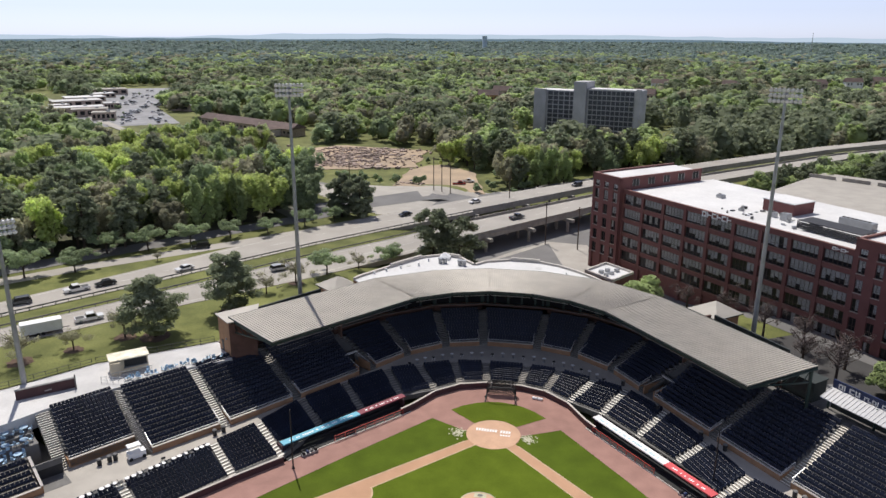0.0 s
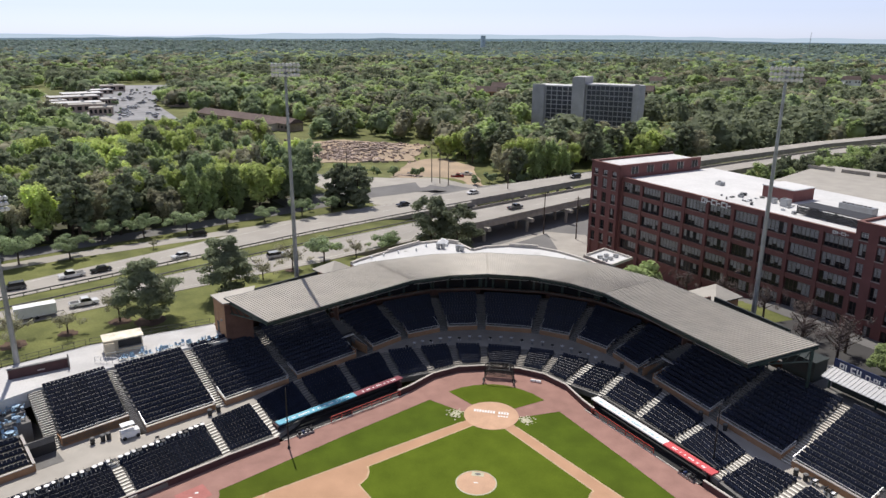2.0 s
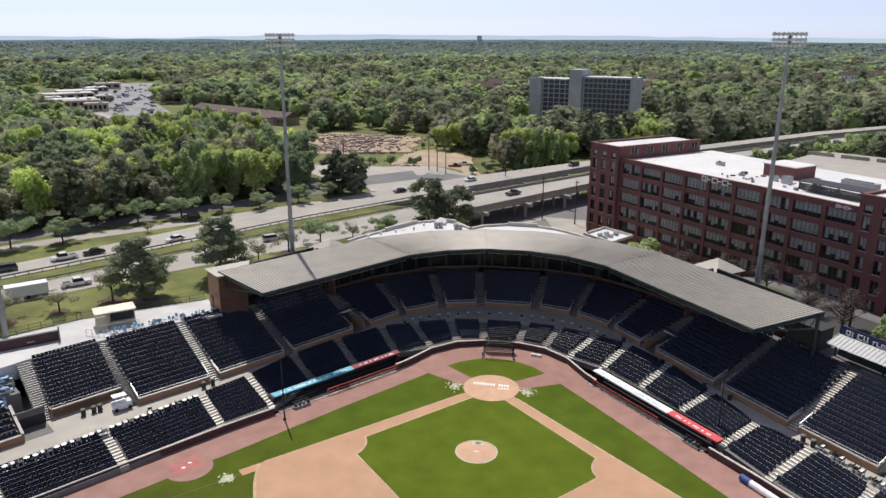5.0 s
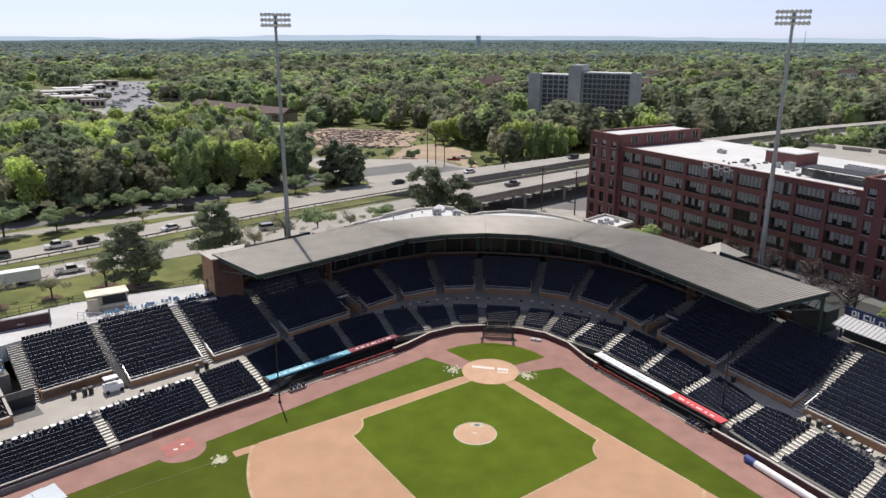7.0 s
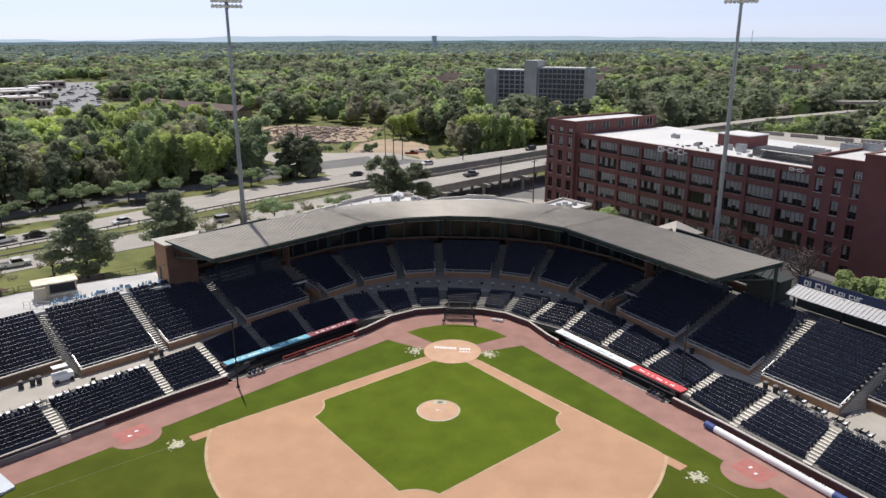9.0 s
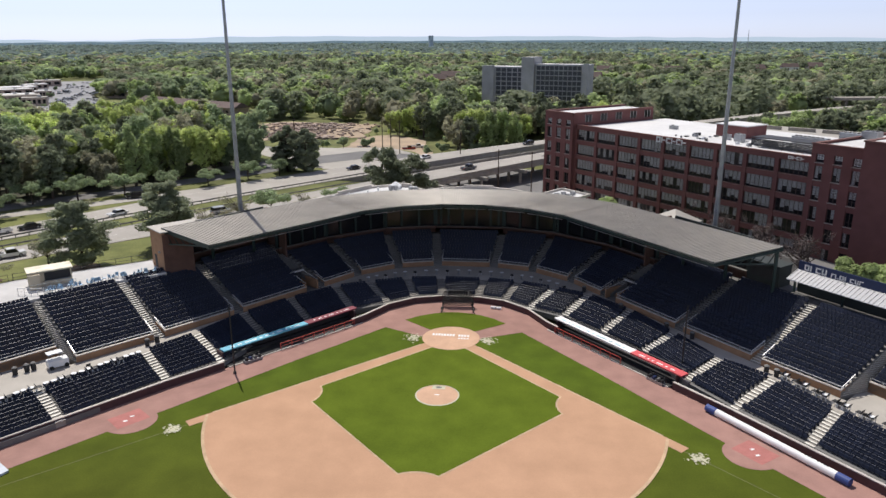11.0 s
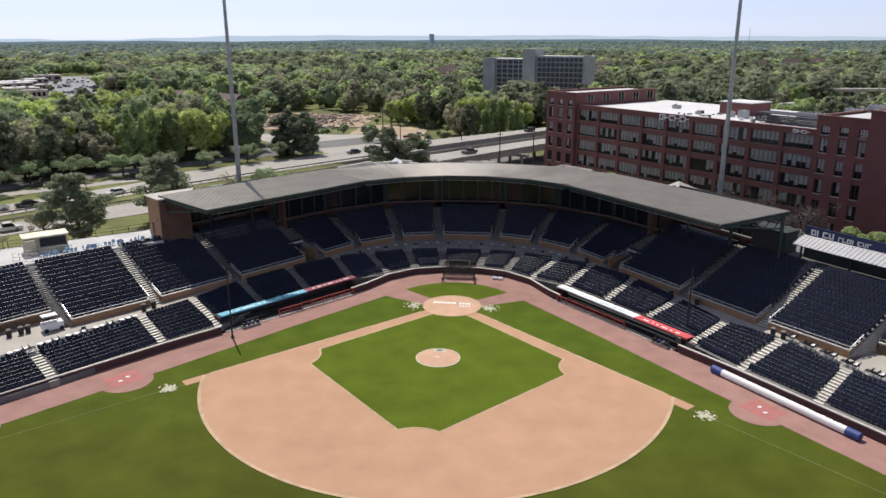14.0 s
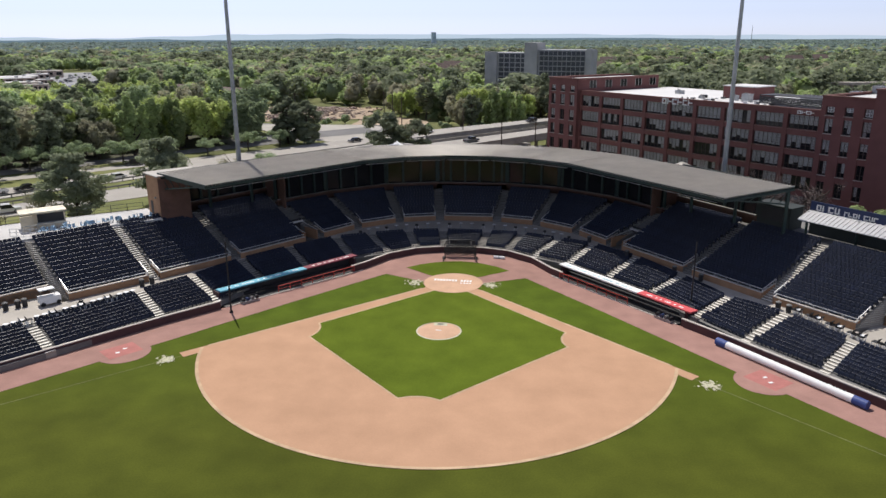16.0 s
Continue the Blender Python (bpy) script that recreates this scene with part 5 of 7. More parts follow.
for name, u, n, w, h, z in (("tenant_sign", 26.5, 6, 1.16, 1.25, 19.4), ("tenant_sign", 59.0, 4, 0.7, 0.62, 19.85)):
    th = thing(name, "white raised sign letters drawn as plain shapes", "sign", "facade signs")
    x = u
    for i in range(n):
        a, b = bpt(x, -0.22), bpt(x + w, -0.22)
        g = G()
        if i % 2 == 0:
            g.wall(a, b, z, z + h * 0.24, 0.12).wall(a, b, z + h * 0.76, z + h, 0.12)
            g.wall(a, bpt(x + w * 0.22, -0.22), z + h * 0.2, z + h * 0.8, 0.12)
            if i == 0:
                g.wall(bpt(x + w * 0.78, -0.22), b, z + h * 0.2, z + h * 0.8, 0.12)
        else:
            g.wall(a, bpt(x + w * 0.22, -0.22), z, z + h, 0.12).wall(bpt(x + w * 0.22, -0.22), b, z + h * 0.4, z + h * 0.6, 0.12)
        part("sign_letter", g, WHITE, th)
        x += w * 1.22

# ---- parking deck behind the office ----
pdk = thing("parking_deck", "open concrete parking deck behind the brick block", "parking deck")
pk = [(58, 128), (120, 78), (170, 140), (104, 190)]
part("slab", G().prism(pk, 9.2, 10.0), PAVE, pdk)
part("outer_wall", G().prism([(x * 0.99 + 1, y * 0.99 + 1) for x, y in pk], -3, 9.2), DARKCONC, pdk)
for i in range(7):
    p = mix2((96, 181), (160, 133), i / 7)
    q = mix2((96, 181), (160, 133), (i + 0.8) / 7)
    part("barrier", G().wall(p, q, 10.0, 11.2, 0.5), CONC, pdk)

# ---- highway ----
E1 = [(-190, -58), (-108, 24), (-87.4, 52), (-61, 88.5), (-22, 136), (17, 181), (60, 226), (140, 300), (300, 420), (700, 640)]
E2 = [(-196, -51), (-114.7, 31.3), (-93.5, 64.3), (-67.6, 107), (-25, 157), (16.8, 198.3), (60, 243), (138, 314), (298, 434), (698, 655)]
E3 = [(-180, -66), (-103.4, 18.2), (-82.4, 45.5), (-57.4, 78.5), (-20.1, 124.8), (16.4, 166), (60, 213), (140, 288), (300, 408), (700, 626)]
E4 = [(-174, -74), (-96.7, 10.4), (-75.8, 35.0), (-51.2, 61.5), (-17.4, 104.8), (16.2, 146.1), (60, 196), (140, 272), (300, 394), (700, 611)]
HZ = 2.1


def ribbon(a, b, z, thick):
    g = G()
    for i in range(len(a) - 1):
        p, q, r, s = b[i], b[i + 1], a[i + 1], a[i]
        far = smooth(150, 320, (p[1] + r[1]) / 2) * 1.6
        g.hexa([(*p, z - thick), (*q, z - thick), (*r, z - thick), (*s, z - thick)], [(*p, z), (*q, z), (*r, z), (*s, z)])
    return g


road = setting("highway", ribbon(E2, E1, HZ, 1.0), ROADCONC, "sunlit concrete highway carriageway", "road")
setting("highway", ribbon(E3, E4, HZ, 1.0), ROADCONC, "sunlit concrete highway carriageway on a bridge", "road")
for name, a, b in (("lane_line", E1, E2), ("lane_line", E4, E3)):
    g = G()
    for f in (0.12, 0.5, 0.88):
        for i in range(len(a) - 2):
            p, q = Vector(mix2(a[i], b[i], f)), Vector(mix2(a[i + 1], b[i + 1], f))
            L = (q - p).length
            steps = max(1, int(L / 12)) if f == 0.5 else 1
            for k in range(steps):
                u, v = p + (q - p) * k / steps, p + (q - p) * ((k + (0.3 if f == 0.5 else 1)) / steps)
                g.wall(u, v, HZ + 0.004, HZ + 0.012, 0.15)
    setting(name, g, mat("worn_lane_paint", (0.55, 0.53, 0.48), 0.8), "worn pale lane markings", "marking")
for line, nm in ((E1, "guard_rail"), (E3, "guard_rail"), (E4, "bridge_parapet")):
    th = thing(nm, "steel guard rail along the highway" if nm == "guard_rail" else "pale concrete bridge parapet", "barrier", "highway barriers")
    g = G()
    for p, q in zip(line[:-2], line[1:-1]):
        p, q = Vector(p), Vector(q)
        bridge = p.x > -45
        if bridge:
            part("parapet", G().wall(p, q, HZ, HZ + 0.85, 0.3), CONC, th)
        elif nm == "guard_rail":
            part("rail", G().wall(p, q, HZ + 0.45, HZ + 0.75, 0.1), DARKCONC, th)
            m = int((q - p).length / 2.5)
            for k in range(m):
                c = p + (q - p) * k / m
                part("post", G().box(c.x, c.y, HZ - 0.6, 0.14, 0.14, 1.3), DARKCONC, th)
    if g.v:
        part("rail", g, CONC if nm != "guard_rail" else DARKCONC, th)
# bridge piers
pr = thing("bridge_pier", "concrete pier with a crossbeam under the highway", "pier", "bridge piers")
part("crossbeam", G().box(0, 0, 0.2, 20, 1.2, 1.0), CONC, pr)
for x in (-7.5, -2.5, 2.5, 7.5):
    part("column", G().cyl((x, 0, -4.5), (x, 0, 0.2), 0.5, 0.5, 10), CONC, pr)
first = True
for i, (x, y) in enumerate(((-20, 113), (-8, 127), (4, 141), (16, 155), (30, 171), (-28, 142), (-12, 160), (4, 178))):
    m = pose(x, y, 0, 0, 0, -41)
    if first:
        pr.matrix_basis, first = m, False
    else:
        copy_thing(pr, m)
edge = G()
for p, q in zip(E4[3:7], E4[4:8]):
    edge.wall(p, q, HZ - 1.3, HZ - 0.02, -0.25)
for p, q in zip(E1[3:7], E1[4:8]):
    edge.wall(p, q, HZ - 1.3, HZ - 0.02, -0.25)
setting("bridge_girder", edge, CONC, "concrete edge girders of the bridge", "bridge")

# ramps and streets
def strip(name, pts, width, material, label, z=0.03, cat="road"):
    g = G()
    dense = []
    for a, b in zip(pts, pts[1:]):
        n = max(1, int(math.dist(a, b) / 6))
        dense += [mix2(a, b, k / n) for k in range(n)]
    dense.append(pts[-1])
    prev = None
    for i, p in enumerate(dense):
        a, b = dense[max(0, i - 1)], dense[min(len(dense) - 1, i + 1)]
        d = Vector((b[0] - a[0], b[1] - a[1])).normalized()
        n = Vector((-d.y, d.x)) * width / 2
        l, r = (p[0] + n.x, p[1] + n.y), (p[0] - n.x, p[1] - n.y)
        cur = [(*r, max(ground_z(*r), ground_z(*p)) + z), (*l, max(ground_z(*l), ground_z(*p)) + z)]
        if prev:
            g.poly([prev[0], cur[0], cur[1], prev[1]])
        prev = cur
    return setting(name, g, material, label, cat)


strip("ramp", [(-190, -20), (-126, 42), (-113, 57), (-97, 72.5), (-82, 87), (-70, 100)], 5.5, ROADCONC, "pale concrete slip road beside the highway", 0.06)
strip("street", [(-200, -31), (-150, 28), (-117.6, 66.5), (-99.9, 87.5), (-89.2, 100), (-75, 117), (-60, 136), (-40, 165), (-10, 200), (30, 240)], 8, ASPHALT, "grey street along the woods", 0.10)
strip("street", [(-150, 205), (-120, 188), (-86, 165), (-60, 148), (-40, 150), (-15, 128), (8, 104), (24, 108)], 12, ASPHALT, "grey street under the bridge", 0.07)
strip("street", [(-84, 120), (-70, 134), (-52, 150), (-34, 168), (-14, 190)], 15, ASPHALT, "wide grey street with a turning lane", 0.16)
def drape(name, poly, material, label, z, cat, cell=2.0):
    """A sheet laid over the ground inside an outline."""
    g, spot = G(), {}
    x0, x1, y0, y1 = min(p[0] for p in poly), max(p[0] for p in poly), min(p[1] for p in poly), max(p[1] for p in poly)
    for i in range(int((x1 - x0) / cell) + 1):
        for j in range(int((y1 - y0) / cell) + 1):
            if inside((x0 + (i + 0.5) * cell, y0 + (j + 0.5) * cell), poly):
                quad = []
                for c in ((i, j), (i + 1, j), (i + 1, j + 1), (i, j + 1)):
                    if c not in spot:
                        spot[c] = len(g.v)
                        px, py = x0 + c[0] * cell, y0 + c[1] * cell
                        g.v.append((px, py, max(ground_z(px + a, py + b) for a in (-2, 0, 2) for b in (-2, 0, 2)) + z))
                    quad.append(spot[c])
                g.f.append(tuple(quad))
    return setting(name, g, material, label, cat)


setting("underpass_street", G().poly([(-25, 96, -3.46), (-25, 74, -3.46), (10, 73, -3.46), (34, 73, -3.46), (34, 90, -3.46), (22, 108, -3.46), (38, 128, -3.46), (40, 162, -3.46), (-8, 162, -3.46), (-25, 130, -3.46)]), ASPHALT, "grey asphalt street under the highway bridge", "road")
drape("crossing", [(-96, 166), (-76, 146), (-67, 130), (-50, 126), (-38, 140), (-26, 162), (-12, 184), (-14, 198), (-34, 186), (-60, 172), (-80, 174)], PAVE, "wide pale street crossing beside the highway", 0.12, "road")
setting("traffic_island", G().poly([(-14, 96, -3.36), (-2, 112, -3.36), (4, 121, -3.36), (6, 112, -3.36), (9, 98, -3.36), (-2, 92, -3.36)]), ASPHALT, "grey paved triangle behind the stadium", "pavement")
setting("plaza", G().poly([(-19, 90, -3.38), (-14, 74, -3.38), (30, 74, -3.38), (32, 80, -3.38), (21, 104, -3.38), (16, 121, -3.38), (4, 123, -3.38), (-5, 112, -3.38)]), PAVE, "pale paved plaza behind the stadium", "pavement")
# asphalt here is coloured far darker to stand for shade
setting("service_yard", G().poly([(44, 15, 2.06), (62, -3, 2.06), (100, -46, 2.06), (118, 4, 2.06), (66, 51, 2.06), (40, 36, 2.06)]), mat("shade_dark_asphalt", (0.05, 0.048, 0.047), 0.9, 0.15, 0.2, 4, 0.1), "service yard behind the third-base stand, asphalt darkened for shade", "pavement")
setting("intersection", G().poly([(-62, 138, 1.2), (-34, 142, 1.2), (-20, 164, 0.2), (-44, 176, 0.2), (-72, 158, 1.2)]), ASPHALT, "wide grey street crossing", "road")
strip("street", [(16, 108), (30, 88), (52, 62), (78, 30), (96, 0)], 15, ASPHALT, "shaded street between stadium and office block", 0.08)
strip("parking_lot", [(-218, 205), (-196, 216)], 14, ASPHALT, "small car park in the woods", 0.12)
strip("parking_lot", [(-300, 365), (-390, 480), (-480, 690)], 70, mat("worn_car_park", (0.25, 0.25, 0.255), 0.85, 0.2, 0.1, 3, 0.1), "large bright car park of a shopping strip", 0.12)
strip("railway_embankment", [(-560, 590), (-478, 518), (-272, 327), (-240, 300)], 6, PAVE, "pale straight railway bed", 0.5, "track")

# ---- bare lots ----
def blob_sheet(name, pts, material, label, z, cat):
    g = G()
    cx, cy = sum(p[0] for p in pts) / len(pts), sum(p[1] for p in pts) / len(pts)
    rr = random.Random(9)
    rim = []
    for a, b in zip(pts, pts[1:] + pts[:1]):
        for k in range(6):
            p = mix2(a, b, k / 6)
            f = rr.uniform(0.94, 1.06)
            rim.append((cx + (p[0] - cx) * f, cy + (p[1] - cy) * f, max(ground_z(*p), ground_z(cx, cy)) + z))
    g.poly(rim)
    return setting(name, g, material, label, cat)


blob_sheet("dirt_lot", [(-60, 174), (-36, 172), (-25, 190), (-34, 233), (-55, 256), (-68, 240), (-66, 206)], DIRT, "bare tan earth lot beside the street", 0.25, "earth")
blob_sheet("demolition_site", [(-122, 224), (-66, 246), (-70, 297), (-122, 308), (-146, 284)], DIRT, "stripped earth of a demolition site", 0.3, "earth")
rr = random.Random(21)
g = G()
for i in range(900):
    x, y = rr.gauss(-104, 17), rr.uniform(238, 300)
    big = 1.0 if i % 6 else 2.2
    g.box(x, y, -4, rr.uniform(0.4, 2.2) * big, rr.uniform(0.3, 1.4) * big, rr.uniform(0.35, 1.1), rr.uniform(0, 3))
for i in range(60):
    g.box(rr.uniform(-66, -52), rr.uniform(192, 200), -3, rr.uniform(0.5, 2), rr.uniform(0.5, 2), rr.uniform(0.4, 1.4), rr.uniform(0, 3))
tagged(new("rubble", g.mesh("rubble", RUBBLE)), "heaps of broken masonry and slabs", "rubble", kind="stuff")


# ---- vehicles ----
PAINT = {n: mat("car_paint_" + n, c, 0.25, 0.04, 1, 8, 0.0, metal=0.2) for n, c in (("black", (0.015, 0.016, 0.018)), ("white", (0.75, 0.75, 0.74)), ("silver", (0.42, 0.43, 0.44)), ("grey", (0.09, 0.095, 0.10)), ("red", (0.25, 0.02, 0.02)))}


def car(x, y, z, turn, colour, kind="car"):
    th = thing({"car": "car", "pickup": "pickup_truck", "suv": "car"}[kind], colour + {"car": " sedan on the road", "pickup": " pickup truck on the road", "suv": " sport utility vehicle on the road"}[kind], "car" if kind != "pickup" else "truck", "", (x, y, z), turn)
    L, W, h = (4.7, 1.82, 0.78) if kind == "car" else ((5.6, 2.0, 0.98) if kind == "pickup" else (4.9, 1.95, 0.95))
    prof = [(-L / 2, 0.35), (L / 2, 0.35), (L / 2, h - 0.12), (L / 2 - 0.25, h), (-L / 2 + 0.08, h + 0.02), (-L / 2, h - 0.2)]
    def extrude(pr, w0, w1=None):
        g = G()
        n = len(pr)
        g.v = [(a, -w0, b) for a, b in pr] + [(a, w0, b) for a, b in pr]
        g.f = [tuple(range(n)), tuple(range(2 * n - 1, n - 1, -1))] + [(i, n + i, n + (i + 1) % n, (i + 1) % n) for i in range(n)]
        return g
    part("body", extrude(prof, W / 2), PAINT[colour], th)
    if kind == "car":
        cab = [(-L * 0.40, h), (L * 0.24, h), (L * 0.10, h + 0.55), (-L * 0.22, h + 0.57)]
    elif kind == "suv":
        cab = [(-L * 0.48, h), (L * 0.26, h), (L * 0.14, h + 0.68), (-L * 0.42, h + 0.70)]
    else:
        cab = [(-L * 0.12, h), (L * 0.28, h), (L * 0.17, h + 0.72), (-L * 0.08, h + 0.72)]
    part("window_glass", extrude([(a, b + 0.001) for a, b in cab], W / 2 - 0.1), GLASS, th)
    top = cab[2][1]
    part("cabin_roof", G().box((cab[2][0] + cab[3][0]) / 2, 0, top - 0.01, (cab[2][0] - cab[3][0]) + 0.1, W - 0.2, 0.06), PAINT[colour], th)
    if kind == "pickup":
        part("load_bed", G().box(-L * 0.31, 0, h + 0.003, L * 0.3, W - 0.3, 0.02), BLACK, th)
    for a in (-0.31, 0.31):
        for b in (-1, 1):
            wh = part("wheel", G().cyl((a * L, b * (W / 2 - 0.2), 0.34), (a * L, b * (W / 2 + 0.02), 0.34), 0.34, 0.34, 12), TYRE, th)
            part("rim", G().cyl((a * L, b * (W / 2 + 0.02), 0.34), (a * L, b * (W / 2 + 0.03), 0.34), 0.2, 0.2, 10), STEEL, wh)
    for b in (-1, 1):
        part("headlight", G().box(L / 2, b * W * 0.36, h - 0.25, 0.04, 0.3, 0.14), WHITE, th)
        part("tail_light", G().box(-L / 2, b * W * 0.38, h - 0.3, 0.04, 0.25, 0.14), BRIGHTRED, th)
    return th


HW = math.atan2(47, 39)
for x, y, t, c, kd in ((-109.6, 31.2, HW - 0.1 + math.pi, "grey", "suv"), (-102.5, 41.0, HW + math.pi, "white", "pickup"), (-98.5, 46.0, HW + math.pi, "black", "car"), (-85.8, 60.0, HW + 0.15 + math.pi, "white", "car"),
                       (-62.0, 60.5 + 4, HW - 0.1, "silver", "suv"), (-43.5, 126.0, HW + math.pi, "black", "car"), (-23.4, 149.0, HW + math.pi, "white", "car"), (-6.8, 129.0, HW, "grey", "pickup"), (12.5, 186, HW + math.pi, "black", "suv"), (-88.3, 25.5, HW - 0.1, "white", "pickup")):
    car(x, y, HZ + 0.01, t, c, kd)
car(-91.5, 79.0, 2.08, HW - 0.3 + math.pi, "black", "suv")
tr = thing("box_trailer", "long white enclosed trailer on the highway", "trailer", "", (-93.2, 17.6, HZ), HW - 0.1)
part("box", G().box(0, 0, 0.6, 7.4, 2.4, 2.2), WHITE, tr)
part("chassis", G().box(0, 0, 0.45, 7.2, 1.6, 0.15), BLACK, tr)
part("drawbar", G().bar((3.7, 0, 0.5), (5.0, 0, 0.5), 0.12), BLACK, tr)
for a in (-0.9, 0.1):
    for b in (-1, 1):
        part("wheel", G().cyl((a, b * 1.0, 0.36), (a, b * 1.22, 0.36), 0.36, 0.36, 12), TYRE, tr)
rr = random.Random(31)
for i in range(90):
    f = rr.random() ** 1.4
    x, y = -310 - 150 * f + rr.uniform(-26, 26), 385 + 270 * f + rr.uniform(-14, 14)
    if i < 90:
        car(x, y, -3.87, rr.choice((0.7, 2.3)), rr.choice(("white", "white", "white", "silver", "silver", "grey")), rr.choice(("car", "suv")))
for x, y in ((-206, 209), (-210, 213), (-203, 214)):
    car(x, y, ground_z(x, y) + 0.13, 2.2, "white", "suv")
for x, y, c in ((-38, 206, "red"), (-35, 212, "white"), (-58, 208, "grey")):
    car(x, y, -3.5, 0.3, c, "pickup")


# ---- trees ----
def tri_mesh(name, verts, tris, material):
    me = bpy.data.meshes.new(name)
    me.vertices.add(len(verts)), me.loops.add(3 * len(tris)), me.polygons.add(len(tris))
    me.vertices.foreach_set("co", np.asarray(verts, np.float32).ravel())
    me.loops.foreach_set("vertex_index", np.asarray(tris, np.int32).ravel())
    me.polygons.foreach_set("loop_start", np.arange(0, 3 * len(tris), 3, dtype=np.int32))
    me.materials.append(material)
    me.update(calc_edges=True)
    return me


def crown_points(rs, n, size, lobes, thin=0.0):
    """Leaf tufts as small bent triangles on and in a lobed crown; size: half widths."""
    cen = [np.array((0, 0, 0.0))] + [rs.normal(0, 0.43, 3) * (1, 1, 0.8) for _ in range(lobes)]
    rad = [0.46] + [rs.uniform(0.14, 0.34) for _ in range(lobes)]
    pick = rs.choice(len(cen), n, p=np.array(rad) ** 2 / np.sum(np.array(rad) ** 2))
    d = rs.normal(0, 1, (n, 3))
    d /= np.linalg.norm(d, axis=1)[:, None]
    r = np.array(rad)[pick] * rs.uniform(0.5, 1.22, n)
    p = np.array(cen)[pick] + d * r[:, None]
    return p * np.array(size), d


def leaf_tris(rs, p, d, leaf):
    n = len(p)
    dn = d * 0.8 + np.array((0, 0, 0.65)) + rs.normal(0, 0.38, (n, 3))
    dn /= np.linalg.norm(dn, axis=1)[:, None] + 1e-6
    a = np.cross(dn, rs.normal(0, 1, (n, 3)))
    a /= np.linalg.norm(a, axis=1)[:, None] + 1e-6
    b = np.cross(dn, a)
    s = leaf * rs.uniform(0.6, 1.3, n)[:, None]
    v = np.stack([p - a * s * 0.62 - b * s * 0.3, p + a * s * 0.62 - b * s * 0.3, p + b * s * 0.75 - d * s * 0.15], 1).reshape(-1, 3)
    return v, np.arange(3 * n).reshape(n, 3)


def ico(level=1):
    bm = bmesh.new()
    bmesh.ops.create_icosphere(bm, subdivisions=level, radius=1)
    v = np.array([q.co[:] for q in bm.verts])
    f = np.array([[q.index for q in t.verts] for t in bm.faces])
    bm.free()
    return v, f


ICO1, ICO2 = ico(1), ico(2)


def tree_proto(seed, height, half, base, kind, tufts, leaf, lobes=7):
    """Trunk with limbs, and a crown: broad, pine or bare."""
    rs = np.random.RandomState(seed)
    tr = G()
    zc = (base + height) / 2
    bend = rs.normal(0, 0.03 * height, 2)
    top = (bend[0], bend[1], height * (0.92 if kind == "pine" else 0.72))
    r = 0.022 * height + 0.05
    mid = (bend[0] * 0.4, bend[1] * 0.4, base * 0.9 + 0.3)
    tr.cyl((0, 0, -1.0), mid, r * 1.15, r * 0.85, 7).cyl(mid, top, r * 0.85, r * 0.2, 7)
    pts, nrm = [], []
    if kind == "pine":
        tiers = 14
        for i in range(tiers):
            f = i / (tiers - 1)
            z = base + (height - base) * f
            wide = half * (math.sin(math.pi * (0.16 + 0.74 * f)) ** 0.8) * rs.uniform(0.75, 1.1)
            for q in range(rs.randint(3, 6)):
                an = rs.uniform(0, math.tau)
                L = wide * rs.uniform(0.5, 1.1)
                e = np.array((math.cos(an) * L, math.sin(an) * L, z + L * 0.12))
                c = (bend[0] * z / height, bend[1] * z / height, z)
                tr.cyl(c, tuple(e * 0.85 + np.array(c) * 0.15 * (1, 1, 1)), r * 0.25, r * 0.08, 4)
                m = max(4, int(tufts / tiers / 4.5))
                dd = rs.normal(0, 1, (m, 3))
                dd /= np.linalg.norm(dd, axis=1)[:, None]
                pts.append(e + dd * np.array((wide * 0.42 + 0.2, wide * 0.42 + 0.2, (height - base) * 0.078)) * rs.uniform(0.4, 1, (m, 1)))
                nrm.append(dd)
        p, d = np.concatenate(pts), np.concatenate(nrm)
    else:
        p, d = crown_points(rs, tufts, (half, half, (height - base) / 2), lobes)
        p[:, 2] += zc
        if kind == "bare":
            p *= rs.uniform(0.75, 1.0, (len(p), 1)) ** 0.5
        for q in range(7 if kind != "bare" else 16):
            an, f = rs.uniform(0, math.tau), rs.uniform(0.2, 0.9)
            z = base * 0.8 + (zc - base * 0.8) * f
            L = half * rs.uniform(0.5, 0.95)
            tr.cyl((bend[0] * 0.4, bend[1] * 0.4, z), (math.cos(an) * L, math.sin(an) * L, z + L * rs.uniform(0.5, 1.1)), r * 0.4, r * 0.1, 5)
    v, t = leaf_tris(rs, p, d, leaf)
    return tr, v, t


def tree_thing(proto, m, name, label, group, material, cat="tree"):
    th = thing(name, label, cat, group)
    part("trunk", proto[0].mesh("trunk", BARK), BARK, th)
    part("crown", tri_mesh("crown", proto[1], proto[2], material), material, th)
    th.matrix_basis = m
    return th


def plant(th, spots, seed, z_of=ground_z, first=True):
    rr = random.Random(seed)
    for i, (x, y, s) in enumerate(spots):
        m = pose(x, y, z_of(x, y), 0, 0, rr.uniform(0, 360)) @ Matrix.Diagonal((s, s, s * rr.uniform(0.92, 1.08), 1))
        if i == 0 and first:
            th.matrix_basis = m
        else:
            c = copy_thing(th, m)
            c.matrix_basis = m


ORN = tree_proto(1, 6.3, 4.2, 1.7, "broad", 3400, 0.32, 16)
SMALL = tree_proto(2, 6.8, 3.9, 2.0, "bare", 1700, 0.24, 14)
PINE = tree_proto(3, 14.0, 6.6, 2.0, "pine", 13000, 0.5)
